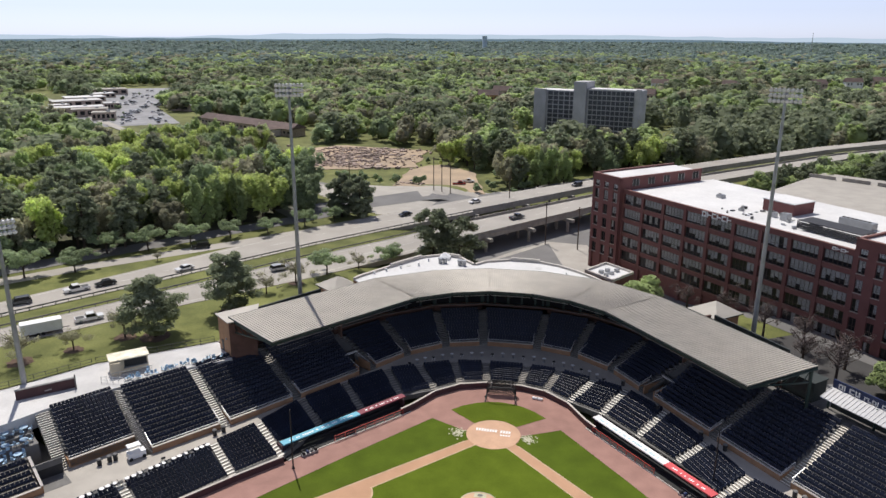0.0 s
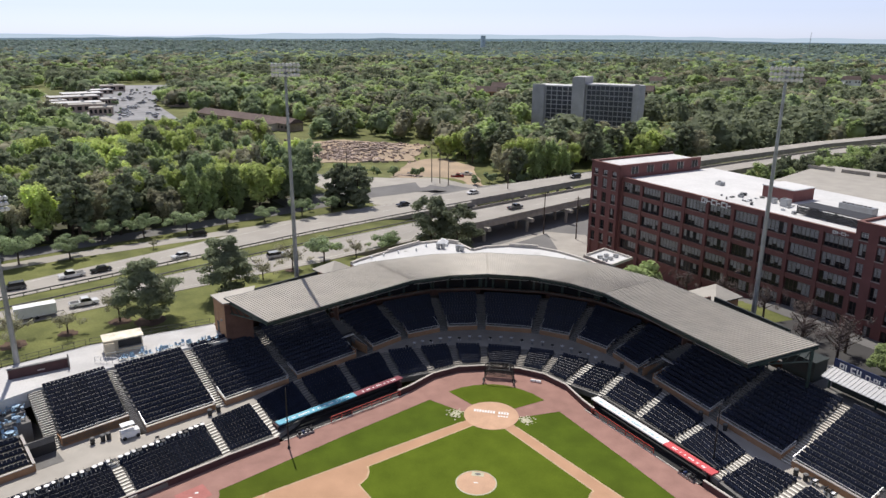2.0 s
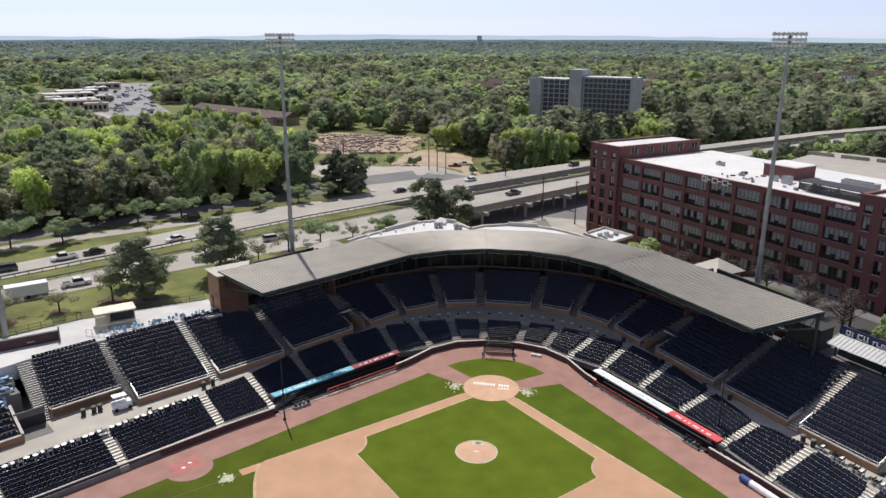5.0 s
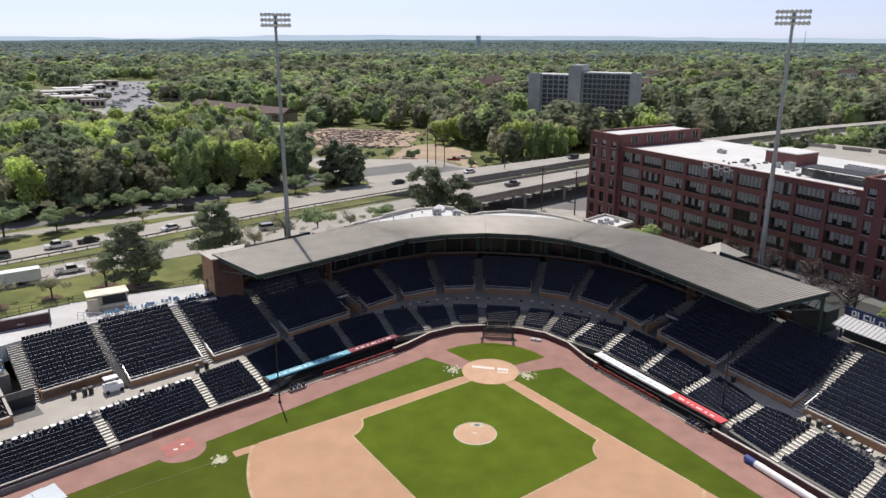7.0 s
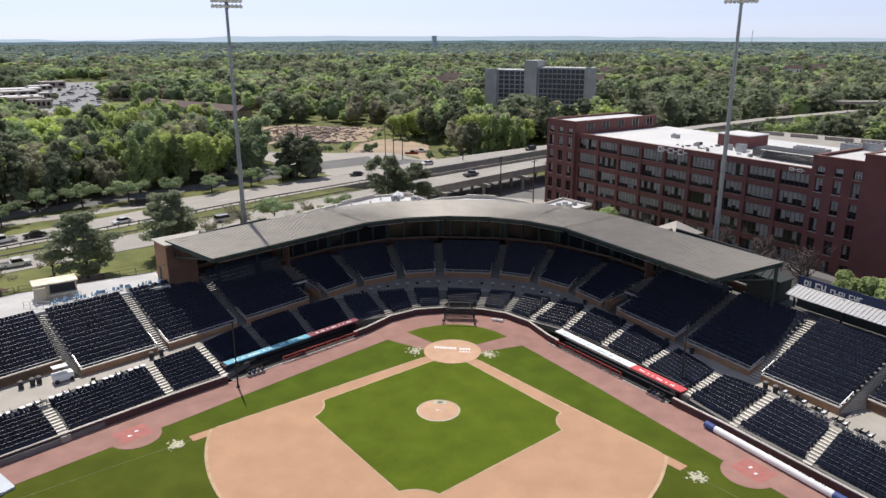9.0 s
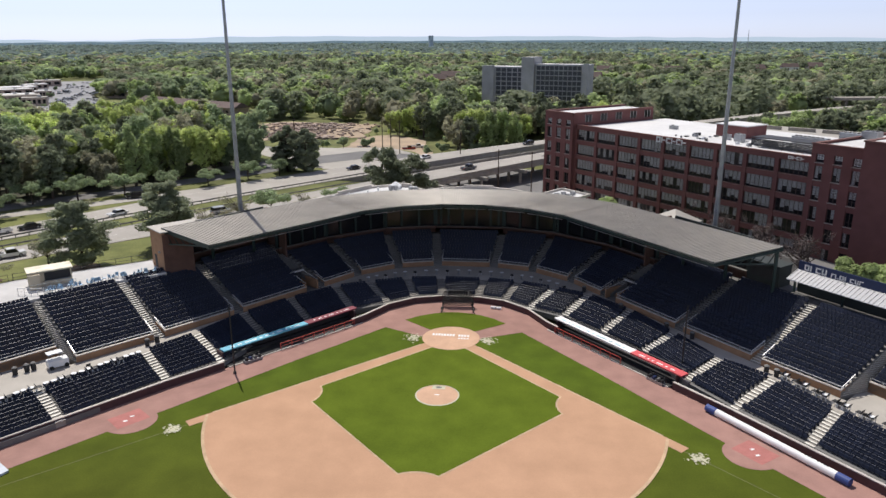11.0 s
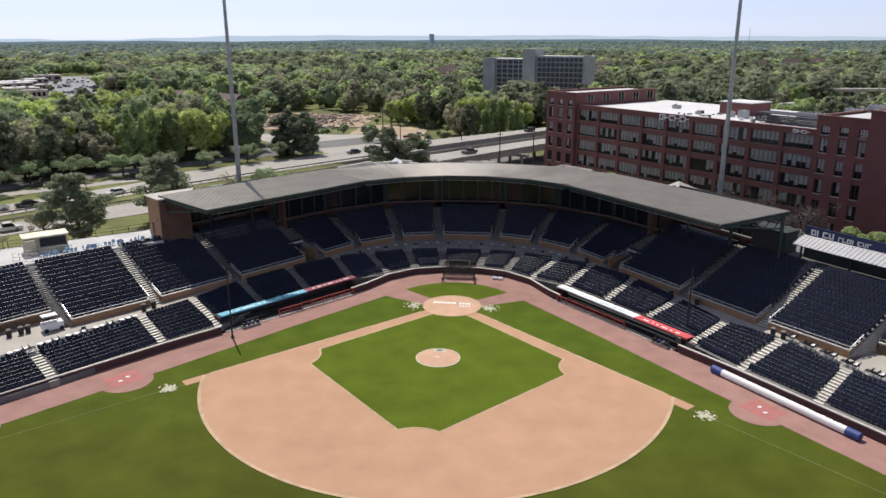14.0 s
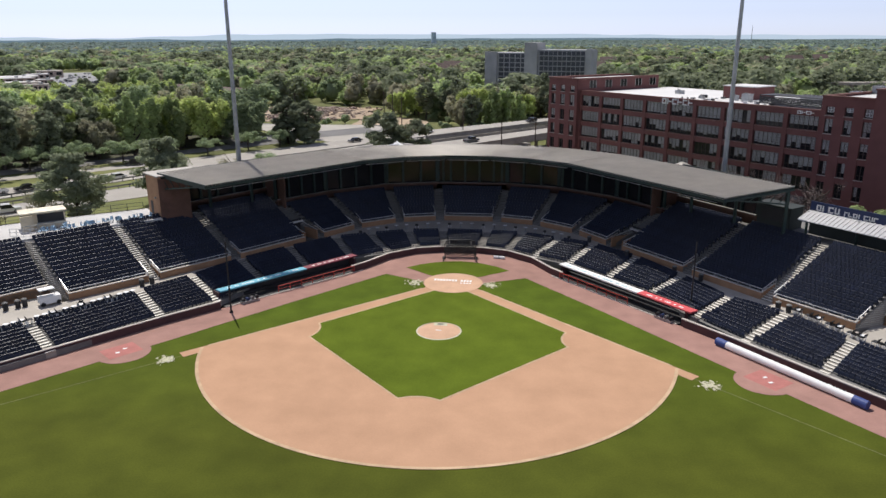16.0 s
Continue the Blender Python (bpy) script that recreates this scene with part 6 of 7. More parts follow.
WOODPINE = tree_proto(13, 16.5, 4.4, 5.0, "pine", 4200, 0.7)
CEDAR = tree_proto(4, 11.5, 3.2, 0.8, "pine", 7000, 0.55)
BROAD = tree_proto(5, 18.0, 6.0, 0.4, "broad", 5600, 0.72, 26)
BROAD2 = tree_proto(6, 15.5, 6.4, 1.0, "broad", 5600, 0.72, 26)
TALL = tree_proto(7, 19.5, 4.4, 1.0, "broad", 4800, 0.68, 24)
BARE = tree_proto(8, 10.0, 3.6, 2.6, "bare", 1900, 0.17)
BUSH = tree_proto(9, 5.2, 3.4, 0.4, "broad", 3400, 0.42)

ornamental = tree_thing(ORN, Matrix(), "ornamental_tree", "small round green tree on the roadside grass", "roadside trees", LEAFS[1])
plant(ornamental, [(-121.4, 46.9, 1.25), (-112.1, 53.5, 1.1), (-113.8, 69.0, 1.1), (-104.9, 74.5, 1.1), (-96.6, 82.3, 1.15), (-88.0, 90.0, 0.95), (-79.2, 96.7, 0.9), (-71.0, 106.3, 0.95), (-63.8, 113.4, 0.9),
                   (-135, 36, 1.1), (-128, 60, 1.0), (-49.1, 63.5, 1.1), (-37.2, 80.4, 1.05), (-150, 50, 1.1)], 1)
sapling = tree_thing(SMALL, Matrix(), "young_tree", "thin half-bare young tree on the lawn", "young trees", LEAFS[2])
plant(sapling, [(-75.9, 19.2, 0.95), (-81.9, 11.9, 0.8), (-88.0, 5.2, 1.0), (-54.4, 56.0, 1.0), (-42.8, 70.0, 0.7), (-58.5, 48.0, 0.8), (-97, 66, 0.4)], 2)
rm = random.Random(12)
MULCH = mat("brown_mulch", (0.10, 0.062, 0.042), 0.95, 0.25, 0.8, 6, 0.3)
for x, y, r in ((-75.9, 19.2, 2.4), (-81.9, 11.9, 2.0), (-88.0, 5.2, 2.6), (-70.2, 20.5, 3.2), (-61.5, 36.0, 3.0), (-54.4, 56.0, 2.0)):
    z = max(ground_z(x + i, y + j) for i in (-3, 0, 3) for j in (-3, 0, 3)) + 0.04
    setting("mulch_bed", G().poly([(x + r * rm.uniform(0.8, 1.1) * math.cos(i * 0.349), y + r * rm.uniform(0.7, 1.0) * math.sin(i * 0.349), z) for i in range(18)]), MULCH, "brown mulch under a tree", "mulch")
pine = tree_thing(PINE, Matrix(), "pine_tree", "dark shaggy pine beside the stadium", "pine trees", LEAFS[3])
plant(pine, [(-70.2, 20.5, 0.84), (-61.5, 36.0, 0.88), ], 3)
bridge_pine = tree_thing(tree_proto(23, 18.0, 5.6, 2.5, "pine", 11000, 0.5), Matrix(), "pine_tree", "tall full pine between the stadium and the bridge", "pine trees", LEAFS[3])
plant(bridge_pine, [(-25.2, 81.6, 1.0), (-18.1, 79.0, 0.97)], 33)
cedar = tree_thing(CEDAR, Matrix(), "cedar_tree", "dense dark cedar at the street corner", "cedars", LEAFS[3])
plant(cedar, [(-63.6, 121.0, 1.25), (-57.6, 122.0, 1.15), (-66.5, 126, 0.8)], 4)
maple = tree_thing(BUSH, Matrix(), "street_tree", "bright green tree beside the brick building", "street trees", LEAFS[0])
plant(maple, [(26.5, 50.5, 1.75), (63.5, 19.5, 1.2), (67.0, 14.5, 1.25), (71.0, 9.5, 1.2), (-60, 132, 1.0)], 5)
shrub = tree_thing(BUSH, Matrix(), "shrub", "untrimmed green shrub beside the bare lot", "lot shrubs", LEAFS[1], "shrub")
rq = random.Random(15)
plant(shrub, [(x + rq.uniform(-2, 2), y + rq.uniform(-2, 2), rq.uniform(0.45, 0.95)) for x, y in ((-76, 168), (-72, 176), (-80, 180), (-70, 186), (-84, 190), (-78, 198), (-88, 200), (-76, 208), (-84, 214), (-60, 182), (-52, 184), (-94, 208), (-92, 220), (-30, 190), (-22, 198),
                                                                                                          (-20, 210), (-24, 226), (-34, 242), (-48, 250), (-62, 258), (-14, 190), (-8, 200), (-70, 140), (-64, 146), (-330, 402), (-348, 428), (-372, 462), (-396, 486), (-420, 540), (-360, 410), (-322, 384), (-440, 600))], 16)
bare = tree_thing(BARE, Matrix(), "bare_tree", "leafless grey-brown tree against the brick wall", "bare trees", LEAFS[4])
plant(bare, [(31.5, 66.0, 0.75), (37.0, 58.5, 0.8), (43.0, 50.5, 0.85), (49.5, 43.0, 0.9), (55, 36.0, 0.95), (28, 72, 0.7), (60.5, 30.0, 0.95), (57, 24, 1.0), (53, 29, 0.9)], 6)

HWLINE = [mix2(a, b, 0.5) for a, b in zip(E1, E3)]
STREET2 = [(-150, 205), (-86, 165), (-60, 148), (-15, 128)]
LOTLINE = [(-290, 352), (-390, 480), (-480, 690)]
RAIL = [(-560, 590), (-240, 300)]
OPEN = [[(-70, 130), (-10, 130), (-20, 240), (-66, 256), (-78, 160)], [(-140, 200), (-60, 222), (-54, 262), (-64, 306), (-130, 325), (-160, 290)],
        [(-285, 340), (-176, 262), (-140, 300), (-140, 352), (-262, 420)], [(-34, 318), (74, 300), (80, 415), (-24, 430)], [(-76, 128), (-60, 128), (-60, 232), (-118, 228)], [(10, 60), (140, 60), (190, 140), (110, 210), (40, 175)],
        [(-90, -140), (120, -140), (70, 20), (30, 70), (-45, 60), (-75, 0)]]


HOUSES = ((101, 740), (73, 592), (175, 735), (275, 780), (323, 815), (362, 845), (-66, 548), (-58, 600))
WOODSIDE = ((-200, -150, -117.6, -99.9, -89.2, -75, -60), (-31, 28, 66.5, 87.5, 100, 117, 136))


def clear(x, y):
    if x < -66:
        edge = float(np.interp(x, *WOODSIDE))
        if y < edge + 4.0:
            return True
        if y < 215 and not any(inside((x, y), q) for q in OPEN):
            return math.hypot(x + 207, y - 210) < 22 or abs(off_line((x, y), STREET2)) < 10
    d = off_line((x, y), HWLINE)
    if -60 < d < (52 if x < -30 else 38) and y < 260 or abs(d) < 26:
        return True
    if abs(off_line((x, y), STREET2)) < 10 or abs(off_line((x, y), LOTLINE)) < 42 or abs(off_line((x, y), RAIL)) < 28:
        return True
    if math.hypot(x + 207, y - 210) < 17 or any(abs(x - hx) < 13 and -34 < y - hy < 12 for hx, hy in HOUSES):
        return True
    return any(inside((x, y), q) for q in OPEN)


# near woods, tree by tree
rr = random.Random(77)
spots = {k: [] for k in range(5)}
count = 0
tries = 0
while count < 350 and tries < 20000:
    tries += 1
    x, y = rr.uniform(-215, 85), rr.uniform(20, 270)
    if clear(x, y) or x + 0.9 * y > 325 or (x > 0 and y < 165):
        continue
    if any((x - a) ** 2 + (y - b) ** 2 < 36 for k in spots for a, b, _ in spots[k]):
        continue
    dark = x > -40 or (x < -112 and y < 150)
    k = rr.choices(range(5), (7.5, 2.0, 3, 0.5, 1.6) if not dark else (2, 1.5, 1, 4, 2))[0]
    spots[k].append((x, y, rr.uniform(0.72, 1.12)))
    count += 1
for k, (pr_, mt, nm, lb) in enumerate(((BROAD, LEAFS[6], "broadleaf_tree", "tall spring-green tree at the wood's edge"), (BROAD2, LEAFS[1], "broadleaf_tree", "wide mid-green tree in the woods"), (TALL, LEAFS[0], "broadleaf_tree", "slender green tree in the woods"),
                                       (WOODPINE, LEAFS[3], "pine_tree", "dark pine among the woods"), (BROAD, LEAFS[2], "broadleaf_tree", "olive-tinged tree in early leaf"))):
    t = tree_thing(pr_, Matrix(), nm, lb, "woodland trees", mt)
    plant(t, spots[k], 100 + k)

# grove between the highway and the parking deck
rr = random.Random(19)
gp, gb = [], []
for i in range(34):
    f = rr.random()
    x, y = 70 + 84 * f, 186 + 78 * f
    o = rr.uniform(6, 24)
    (gp if rr.random() < 0.62 else gb).append((x + 0.69 * o, y - 0.72 * o, rr.uniform(0.7, 0.98)))
while len(gp) + len(gb) < 78:
    f, o = rr.random(), rr.uniform(3, 62)
    x, y = 104 + 76 * f + 0.61 * o, 194 - 52 * f + 0.79 * o
    if off_line((x, y), E4) < -7:
        (gp if rr.random() < 0.6 else gb).append((x, y, rr.uniform(0.75, 1.05)))
for spots_, pr_, mt, lb, sd in ((gp, WOODPINE, LEAFS[3], "dark pine behind the office block", 201), (gb, BROAD2, LEAFS[0], "green tree behind the office block", 202)):
    plant(tree_thing(pr_, Matrix(), "pine_tree" if pr_ is WOODPINE else "broadleaf_tree", lb, "trees behind the office", mt), spots_, sd)

# the woods out to the horizon
far_protos = [tree_proto(20 + i, 1.0, 0.36 + 0.05 * (i % 3), 0.02, "broad", 210, 0.16, 12)[1:] for i in range(5)]
mid_protos = [tree_proto(40 + i, 1.0, 0.34 + 0.05 * (i % 3), 0.02, "broad", 640, 0.10, 16)[1:] for i in range(4)]
pine_far = [tree_proto(60 + i, 1.0, 0.30, 0.12, "pine", 320, 0.13)[1:] for i in range(2)]
rs = np.random.RandomState(5)
bags = {k: ([], []) for k in range(6)}
counts = {k: 0 for k in range(6)}


def drop(kind, proto, x, y, z, s, w):
    v, t = proto
    a = rs.uniform(0, math.tau)
    c, q = math.cos(a), math.sin(a)
    vv = np.stack([(v[:, 0] * c - v[:, 1] * q) * s * w + x, (v[:, 0] * q + v[:, 1] * c) * s * w + y, v[:, 2] * s + z], 1)
    bags[kind][0].append(vv.astype(np.float32)), bags[kind][1].append(t + counts[kind])
    counts[kind] += len(v)


def core(kind, x, y, z, s, w, near):
    v, t = ICO2 if near else ICO1
    vv = v * (1 + rs.normal(0, 0.13, (len(v), 1))) * (0.25 * s * w, 0.25 * s * w, 0.31 * s) + (x, y, z + 0.46 * s)
    bags[kind][0].append(vv.astype(np.float32)), bags[kind][1].append(t + counts[kind])
    counts[kind] += len(v)


def species(x, y):
    n = noise.noise((x * 0.004, y * 0.004, 0.0)) + noise.noise((x * 0.02, y * 0.02, 3.0)) * 0.5
    u = rs.uniform(-0.5, 0.5) + n
    if 60 < x < 320 and 270 < y < 440 and rs.uniform() < 0.7:
        return 3
    return 3 if u > 0.5 else (2 if u > 0.2 else (0 if u > -0.1 else (1 if u > -0.66 else 3)))


for lo, hi, spacing, protos in ((230, 620, 9.6, mid_protos), (620, 1500, 13.0, far_protos), (1500, 4700, 27.0, far_protos)):
    n = 0
    ang = -0.80
    while ang < 0.66:
        dist = lo
        while dist < hi:
            step = spacing * (1 + (dist - lo) / 2600)
            a = ang + rs.uniform(-0.5, 0.5) * step / dist
            rr_ = dist + rs.uniform(-0.5, 0.5) * step
            x, y = 9 + rr_ * math.sin(a), -98 + rr_ * math.cos(a)
            dist += step
            if lo == 230 and ((x > -215 and x < 85 and y < 262 and x + 0.9 * y < 325 and (x < 0 or y > 165)) or rs.uniform() < 0.06):
                continue
            if clear(x, y) or (dist > 620 and noise.noise((x * 0.006, y * 0.006, 9.0)) > 0.42):
                continue
            # crowns past about 1500 m take the leaf colour with haze painted in
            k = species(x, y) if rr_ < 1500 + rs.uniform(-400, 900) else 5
            s = rs.uniform(10.5, 18.5) * (1.0 if lo < 1500 else 1.15)
            w = rs.uniform(0.95, 1.55) * (1 if lo < 1500 else 1.9)
            pr_ = pine_far[rs.randint(2)] if k == 3 and lo < 1500 else protos[rs.randint(len(protos))]
            zg = ground_z(x, y)
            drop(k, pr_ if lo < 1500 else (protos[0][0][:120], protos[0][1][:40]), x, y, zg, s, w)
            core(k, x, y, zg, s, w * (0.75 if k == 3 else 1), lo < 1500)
        ang += spacing * (1 + 0) / (lo * 1.25)
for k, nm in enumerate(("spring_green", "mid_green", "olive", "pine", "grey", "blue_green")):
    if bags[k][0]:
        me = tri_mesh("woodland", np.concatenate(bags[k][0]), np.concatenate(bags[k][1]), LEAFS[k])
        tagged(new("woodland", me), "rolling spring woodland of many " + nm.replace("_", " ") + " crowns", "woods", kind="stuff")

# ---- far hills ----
# backdrop strips: haze is painted into the colour and emission lights them
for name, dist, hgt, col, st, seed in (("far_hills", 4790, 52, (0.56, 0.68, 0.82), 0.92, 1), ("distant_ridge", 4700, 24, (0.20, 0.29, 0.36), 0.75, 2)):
    g = G()
    pts = []
    for i in range(181):
        a = -0.85 + 1.6 * i / 180
        z = hgt * (0.72 + 0.4 * noise.noise((a * 5 + seed * 7, 0.3, 0)) + 0.18 * noise.noise((a * 22, seed, 1)))
        pts.append((9 + dist * math.sin(a), -98 + dist * math.cos(a), z))
    for p, q in zip(pts, pts[1:]):
        g.poly([(p[0], p[1], -5), (q[0], q[1], -5), q, p])
    setting(name, g, plain_glow(name, col, st), "hills on the horizon, haze colour painted in and self-lit", "hills")

# ---- distant buildings ----
def block(name, label, cx, cy, sx, sy, z0, h, turn, material, roofm, floors=0, bays=0):
    th = thing(name, label, "building", "", (cx, cy, z0), turn)
    part("outer_wall", G().box(0, 0, 0, sx, sy, h), material, th)
    part("roof", G().box(0, 0, h, sx + 0.6, sy + 0.6, 0.35), roofm, th)
    for j in range(floors):
        for i in range(bays):
            w = sx / bays
            part("window", G().box(-sx / 2 + w * (i + 0.5), -sy / 2 - 0.03, (j + 0.3) * h / floors, w * 0.6, 0.1, h / floors * 0.5), GLASS, th)
    return th


# slab tower block: two wings with balcony fronts and plain end walls
tower = thing("apartment_tower", "grey concrete apartment slab with balcony rows", "building", "", (17.5, 392, -4), -0.36)
FL = 9
part("left_wing", G().box(-20, 3, 0, 27, 14, 27.5), GREYCONC, tower)
part("right_wing", G().box(20.5, -1, 0, 35, 13, 29.5), GREYCONC, tower)
part("stair_core", G().box(-1.5, -1.5, 0, 8.5, 16, 34.0), GREYCONC, tower)
part("left_roof", G().box(-20, 3, 27.5, 26, 13, 0.3), WHITEROOF, tower)
part("right_roof", G().box(20.5, -1, 29.5, 34, 12, 0.3), WHITEROOF, tower)
part("end_wall", G().box(-31, -4.6, 0, 8.5, 2.0, 28.3), GREYCONC, tower)
part("end_wall", G().box(36.6, -8.2, 0, 3.0, 2.4, 30.5), GREYCONC, tower)
for f in range(FL):
    for i in range(10):
        x = 5.4 + i * 3.0
        part("window", G().box(x, -7.62, 1.0 + f * 3.15, 2.5, 0.2, 2.5), HAZEGLASS, tower)
        part("balcony", G().box(x, -8.0, 0.55 + f * 3.15, 2.7, 0.7, 0.4), GREYCONC, tower)
    for i in range(5):
        part("window", G().box(-24.0 + i * 3.9, -4.05, 0.9 + f * 2.95, 3.2, 0.2, 2.4), HAZEGLASS, tower)
        part("balcony", G().box(-24.0 + i * 3.9, -4.4, 0.5 + f * 2.95, 3.4, 0.7, 0.38), GREYCONC, tower)

motel = thing("motel", "long low brown-roofed motel among trees", "building", "", (-208, 365, -4), -0.53)
part("outer_wall", G().box(0, 0, -1, 104, 11, 6.2), mat("tan_wall", (0.42, 0.34, 0.27), 0.85), motel)
g = G()
for a, b in ((-53, 53),):
    g.hexa([(a, -7, 5.0), (b, -7, 5.0), (b, 7, 5.0), (a, 7, 5.0)], [(a + 1, -0.2, 8.0), (b - 1, -0.2, 8.0), (b - 1, 0.2, 8.0), (a + 1, 0.2, 8.0)])
part("roof", g, ROOFBROWN, motel, "brown shingle gable roof")
for i in range(24):
    part("window", G().box(-50 + i * 4.3, -5.55, 1.8, 2.0, 0.12, 1.5), GLASS, motel)
part("wing", G().box(34, -12, -1, 14, 16, 6.0), mat("pale_wall", (0.5, 0.45, 0.4), 0.85), motel)
g = G().hexa([(26, -21, 4.9), (42, -21, 4.9), (42, 0, 4.9), (26, 0, 4.9)], [(33.8, -20.5, 7.6), (34.2, -20.5, 7.6), (34.2, 0, 7.6), (33.8, 0, 7.6)])
part("wing_roof", g, ROOFBROWN, motel)
rr = random.Random(41)
SHOPW = mat("shop_wall", (0.45, 0.36, 0.30), 0.85)
for i, (x, y, sx, sy, t) in enumerate(((-398, 440, 44, 16, 0.7), (-430, 486, 40, 20, 0.85), (-366, 416, 26, 14, 0.6), (-452, 528, 34, 22, 0.8), (-300, 470, 52, 18, -0.2), (-478, 600, 40, 20, 0.7), (-340, 560, 46, 20, 0.2),
                                       (-416, 446, 14, 12, 0.9), (-340, 396, 16, 10, 0.5), (-462, 566, 26, 16, 0.9), (-384, 470, 12, 10, 0.7))):
    sh = block("shop_building", "low shop with a bright flat roof", x, y, sx, sy, -4, 4.2 + (i % 3) * 0.8, t, SHOPW, (WHITEROOF, DECK, PAVE)[i % 3], 1, 5)
    part("roof_unit", G().box(sx * 0.2, 0, 4.9 + (i % 3) * 0.8 - 0.4, 2.6, 2.0, 1.2), STEEL, sh)
for i, (x, y) in enumerate(HOUSES):
    th = thing("house", "small house with a pitched roof among trees", "house", "houses in the woods", (x, y, 2), rr.uniform(-0.5, 0.5))
    part("outer_wall", G().box(0, 0, -6, 18, 10, 11.5), (WHITE, SHOPW, TANBRICK, SHOPW)[i % 4], th)
    part("roof", G().hexa([(-9.6, -5.6, 5.4), (9.6, -5.6, 5.4), (9.6, 5.6, 5.4), (-9.6, 5.6, 5.4)], [(-9.2, -0.15, 9.8), (9.2, -0.15, 9.8), (9.2, 0.15, 9.8), (-9.2, 0.15, 9.8)]), ROOFBROWN, th)
    for q in (-2, -1, 1, 2):
        part("window", G().box(q * 3.4, -5.05, 2.2, 1.6, 0.12, 1.8), GLASS, th)
# the tower's distance haze is mixed into its wall colour
block("horizon_tower", "block tower on the horizon with haze in its colour", -311, 2500, 15, 15, 0, 47, 0.3, mat("hazy_grey", (0.42, 0.52, 0.60), 0.9), WHITEROOF, 0, 0)
th = thing("radio_mast", "thin mast on the horizon", "mast", "", (700, 2300, 0))
part("mast", G().cyl((0, 0, 0), (0, 0, 62), 1.2, 0.6, 6), STEEL, th)
ov = thing("road_overpass", "pale concrete overpass in the trees", "bridge", "", (215, 372, 0), 0.12)
part("deck", G().box(0, 0, 5.2, 74, 9, 1.6), CONC, ov)
for i in range(4):
    part("column", G().box(-28 + i * 18, 0, 0, 1.2, 5, 5.2), CONC, ov)


# ---- poles and small things ----
def utility_pole(x, y, h, label):
    th = thing("utility_pole", label, "pole", "utility poles", (x, y, ground_z(x, y)), 0.7)
    part("post", G().cyl((0, 0, -1), (0, 0, h), 0.2, 0.14, 8), BARK, th)
    part("crossarm", G().bar((-1.1, 0, h - 0.6), (1.1, 0, h - 0.6), 0.14), BARK, th)
    return th


u0 = utility_pole(3.0, 120.0, 13.5, "dark wooden utility pole beside the bridge")
for x, y in ((13.0, 115.7), (16.5, 113.0), (-42, 168), (-39, 169), (-36, 171), (-12, 160), (-70, 150)):
    copy_thing(u0, pose(x, y, ground_z(x, y), 0, 0, 40))
# batting cage
cg = thing("batting_cage", "wheeled black batting cage behind home plate", "cage", "", (0.0, 11.2, 0.03), 0.06)
fr = G()
for y0, w, h in ((1.6, 2.5, 2.8), (-0.5, 2.35, 2.5)):
    arch = [(-w, y0, 0.2), (-w, y0, h - 0.8), (-w + 0.25, y0, h - 0.25), (-w + 0.8, y0, h), (w - 0.8, y0, h), (w - 0.25, y0, h - 0.25), (w, y0, h - 0.8), (w, y0, 0.2)]
    for p, q in zip(arch, arch[1:]):
        fr.bar(p, q, 0.14)
for x in (-2.5, 2.5):
    fr.bar((x, 1.6, 0.2), (x * 1.05, -1.4, 0.2), 0.14)
    fr.bar((x * 0.7, 1.6, 2.8), (x * 0.68, -0.5, 2.5), 0.08)
fr.bar((-2.5, 1.6, 0.2), (2.5, 1.6, 0.2), 0.09)
part("frame", fr, BLACK, cg)
net = G()
for i in range(45):
    x = -2.6 + i * 5.2 / 44
    net.bar((x, 1.78, 0.25), (x * 0.8, 1.5, 2.7), 0.045)
for j in range(25):
    f = j / 24
    net.bar((-2.65 + 0.53 * f, 1.79 - 0.28 * f, 0.25 + 2.45 * f), (2.65 - 0.53 * f, 1.79 - 0.28 * f, 0.25 + 2.45 * f), 0.035)
part("net", net, BLACK, cg, "black net")
for x in (-2.7, 2.7):
    part("wheel", G().cyl((x - 0.08, 0.3, 0.22), (x + 0.08, 0.3, 0.22), 0.22, 0.22, 12), TYRE, cg)
for s, x, y in ((-1, -26.4, -10.6), (1, 27.6, -11.6)):
    er = thing("equipment_rack", "low rack of dark equipment bags beside the dugout", "rack", "equipment racks", (x, y, 0.03), -s * 0.87)
    part("frame", G().box(0, 0, 0, 2.6, 0.7, 0.35), STEEL, er)
    for i in range(4):
        part("bag", G().cyl((-1.0 + i * 0.66, -0.28, 0.55), (-1.0 + i * 0.66, 0.28, 0.55), 0.22, 0.2, 10), (BLACK, NAVY, DARKCONC, BLACK)[i], er)
    part("back_rail", G().bar((-1.3, 0.32, 0.9), (1.3, 0.32, 0.9), 0.06), BLACK, er)
    for q in (-1.25, 1.25):
        part("upright", G().bar((q, 0.32, 0.3), (q, 0.32, 0.9), 0.06), BLACK, er)
rb = thing("rolled_mat", "small white rolled mat by the backstop wall", "mat", "", (6.2, 12.3, 0.03), -0.2)
part("roll", G().cyl((-0.9, 0, 0.22), (0.9, 0, 0.22), 0.22, 0.22, 12), WHITE, rb)
part("strap", G().cyl((-0.05, 0, 0.22), (0.05, 0, 0.22), 0.23, 0.23, 12), DARKCONC, rb)
tp = thing("tarp_roll", "long white rolled field tarpaulin with blue ends", "tarpaulin")
a, b = Vector((32.6, -18.9, 0.45)), Vector((42.4, -32.2, 0.45))
part("roll", G().cyl(a, b, 0.42, 0.42, 16), WHITE, tp)
v = (b - a).normalized()
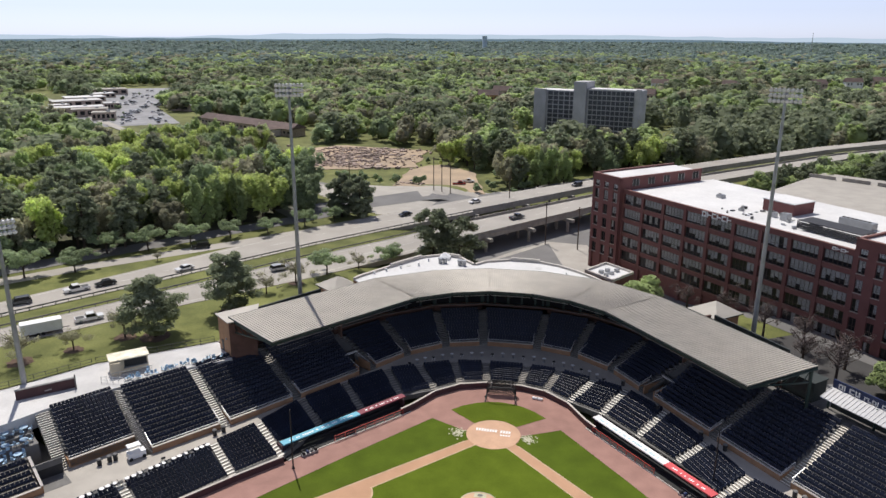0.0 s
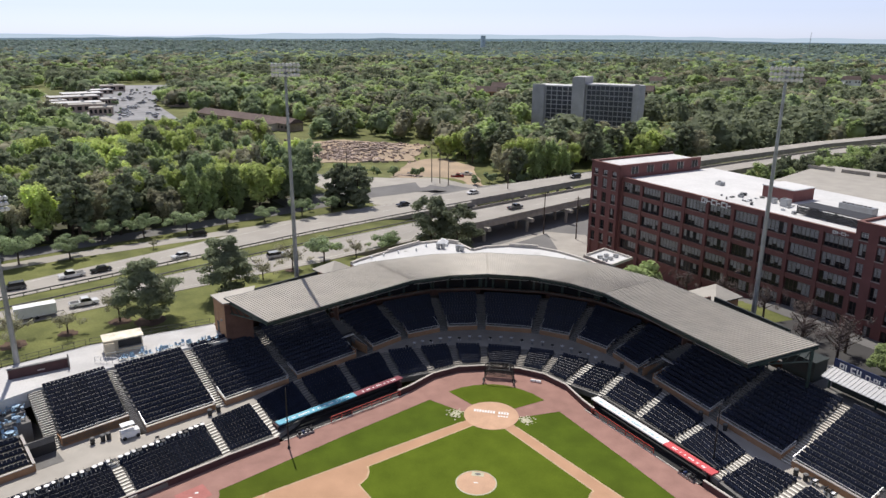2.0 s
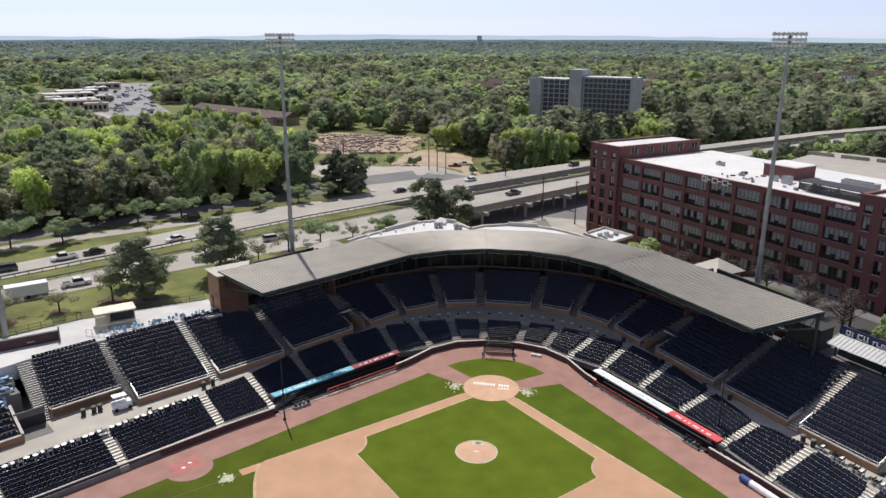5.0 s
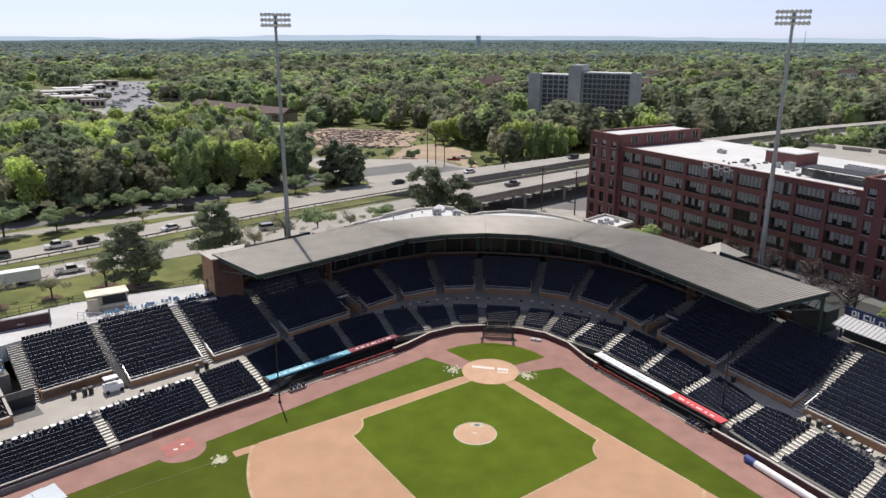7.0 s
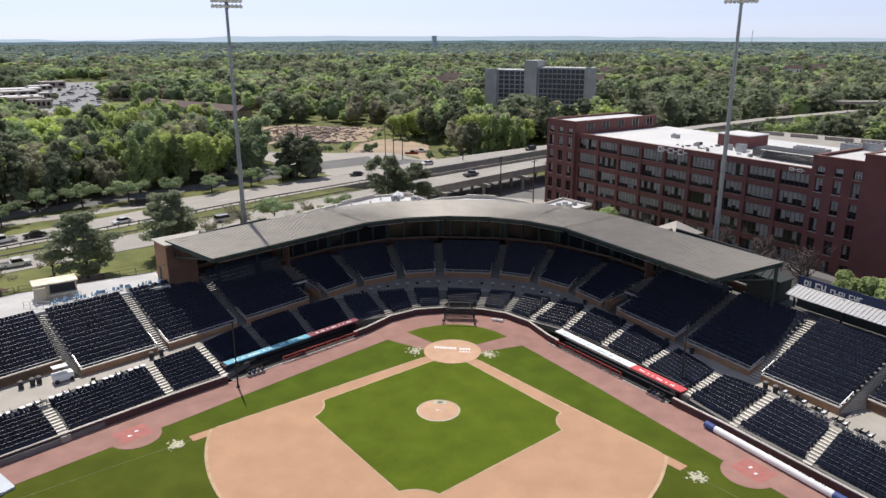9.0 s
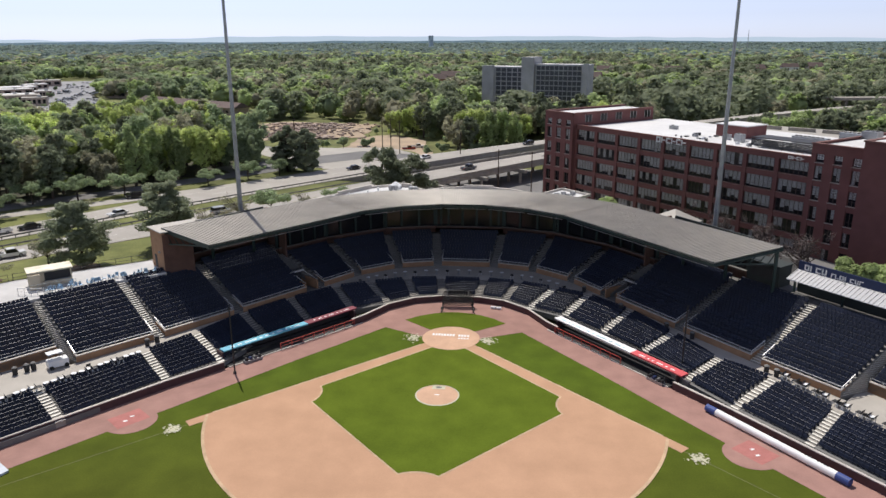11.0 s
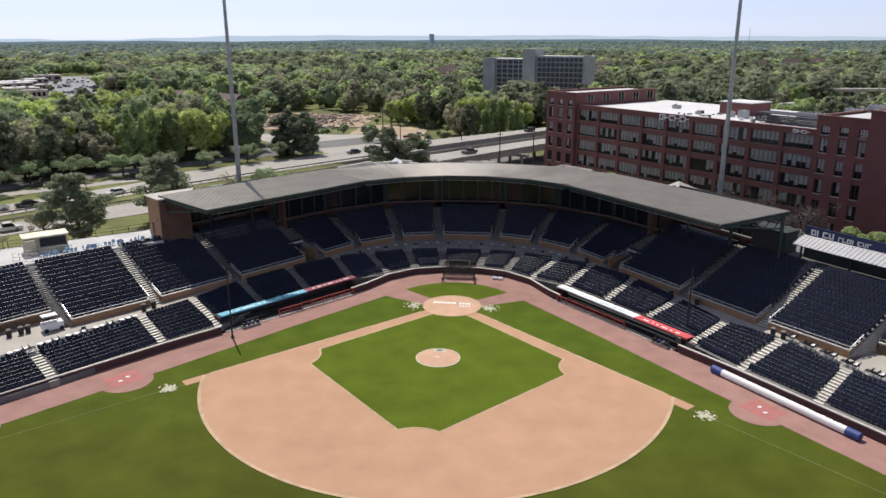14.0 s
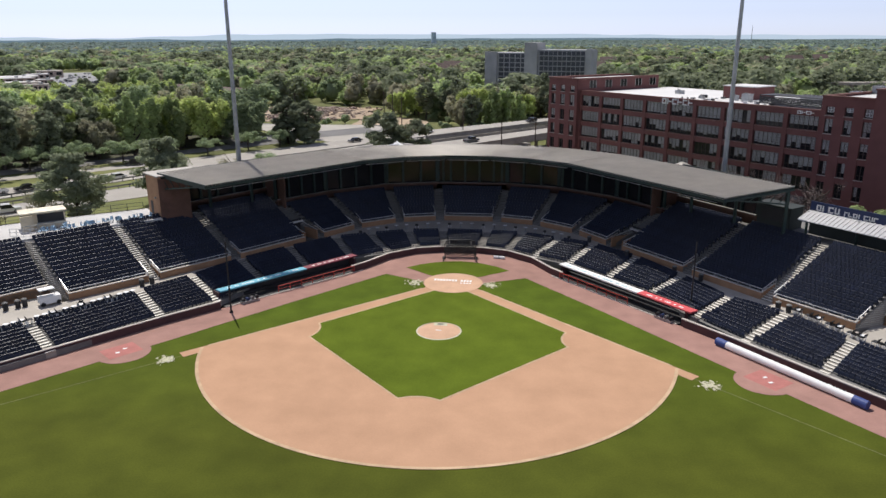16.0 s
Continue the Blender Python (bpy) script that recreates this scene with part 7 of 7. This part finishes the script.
part("end_cap", G().cyl(a - v * 0.5, a + v * 0.9, 0.45, 0.45, 16), BLUETARP, tp)
part("end_cap", G().cyl(b - v * 0.9, b + v * 0.5, 0.45, 0.45, 16), BLUETARP, tp)
dk = G()
side, rt = v.cross((0, 0, 1)).normalized(), random.Random(6)
for i in range(9):
    c = a + (b - a) * (0.70 + 0.022 * i)
    for q in (0.25, 0.75, 1.25):
        if rt.random() < 0.75:
            o = [(-side * math.cos(w) + Vector((0, 0, math.sin(w)))) * 0.428 for w in (q, q + 0.38)]
            e = v * rt.uniform(0.1, 0.24)
            dk.poly([c + o[0], c + e + o[0], c + e + o[1], c + o[1]])
part("lettering", dk, BLACK, tp, "dark unreadable lettering")
for s, x, y in ((-1, -27.4, -14.6), (1, 31.4, -8.6)):
    np_ = thing("net_pole", "tall thin dark net pole at the field wall", "pole", "net poles", (x, y, 0))
    part("post", G().cyl((0, 0, -0.3), (0, 0, 9.5), 0.12, 0.09, 8), BLACK, np_)
    part("foot", G().cyl((0, 0, 0), (0, 0, 0.3), 0.25, 0.2, 8), BLACK, np_)
lt = G()
rr = random.Random(8)
for i in range(13):
    if i != 8:
        lt.box(-2.7 + i * 0.43, 0.9 - 0.02 * i, 0.085, 0.3, 0.75, 0.01)
for i in range(4):
    lt.box(1.2 + i * 0.42, -0.3, 0.085, 0.28, 0.4, 0.01)
setting("home_plate_lettering", lt, WHITE, "white painted lettering on the clay", "lettering")
fs = thing("folded_tarp", "pale blue-grey folded field cover lying by the wall", "tarpaulin")
TARPGREY = mat("pale_blue_tarpaulin", (0.50, 0.54, 0.58), 0.6, 0.06, 0.6, 6, 0.2)
tu, tv = Vector((0.842, -0.54)), Vector((-0.49, -0.872))
for k, (a, b, z) in enumerate(((0.0, 1.2, 0.26), (1.24, 2.5, 0.34), (2.54, 3.9, 0.30), (3.94, 5.4, 0.36), (5.44, 7.0, 0.3), (7.04, 8.6, 0.34))):
    o = Vector((-45.0, -36.75)) + tv * a
    q = Vector((-45.0, -36.75)) + tv * b
    wide = 3.7 + 0.16 * k
    lp = [o, q, q + tu * (wide + 0.12), o + tu * wide]
    part("fold", G().hexa([(*c, 0.03) for c in lp], [(*c, z) for c in lp]), TARPGREY, fs)
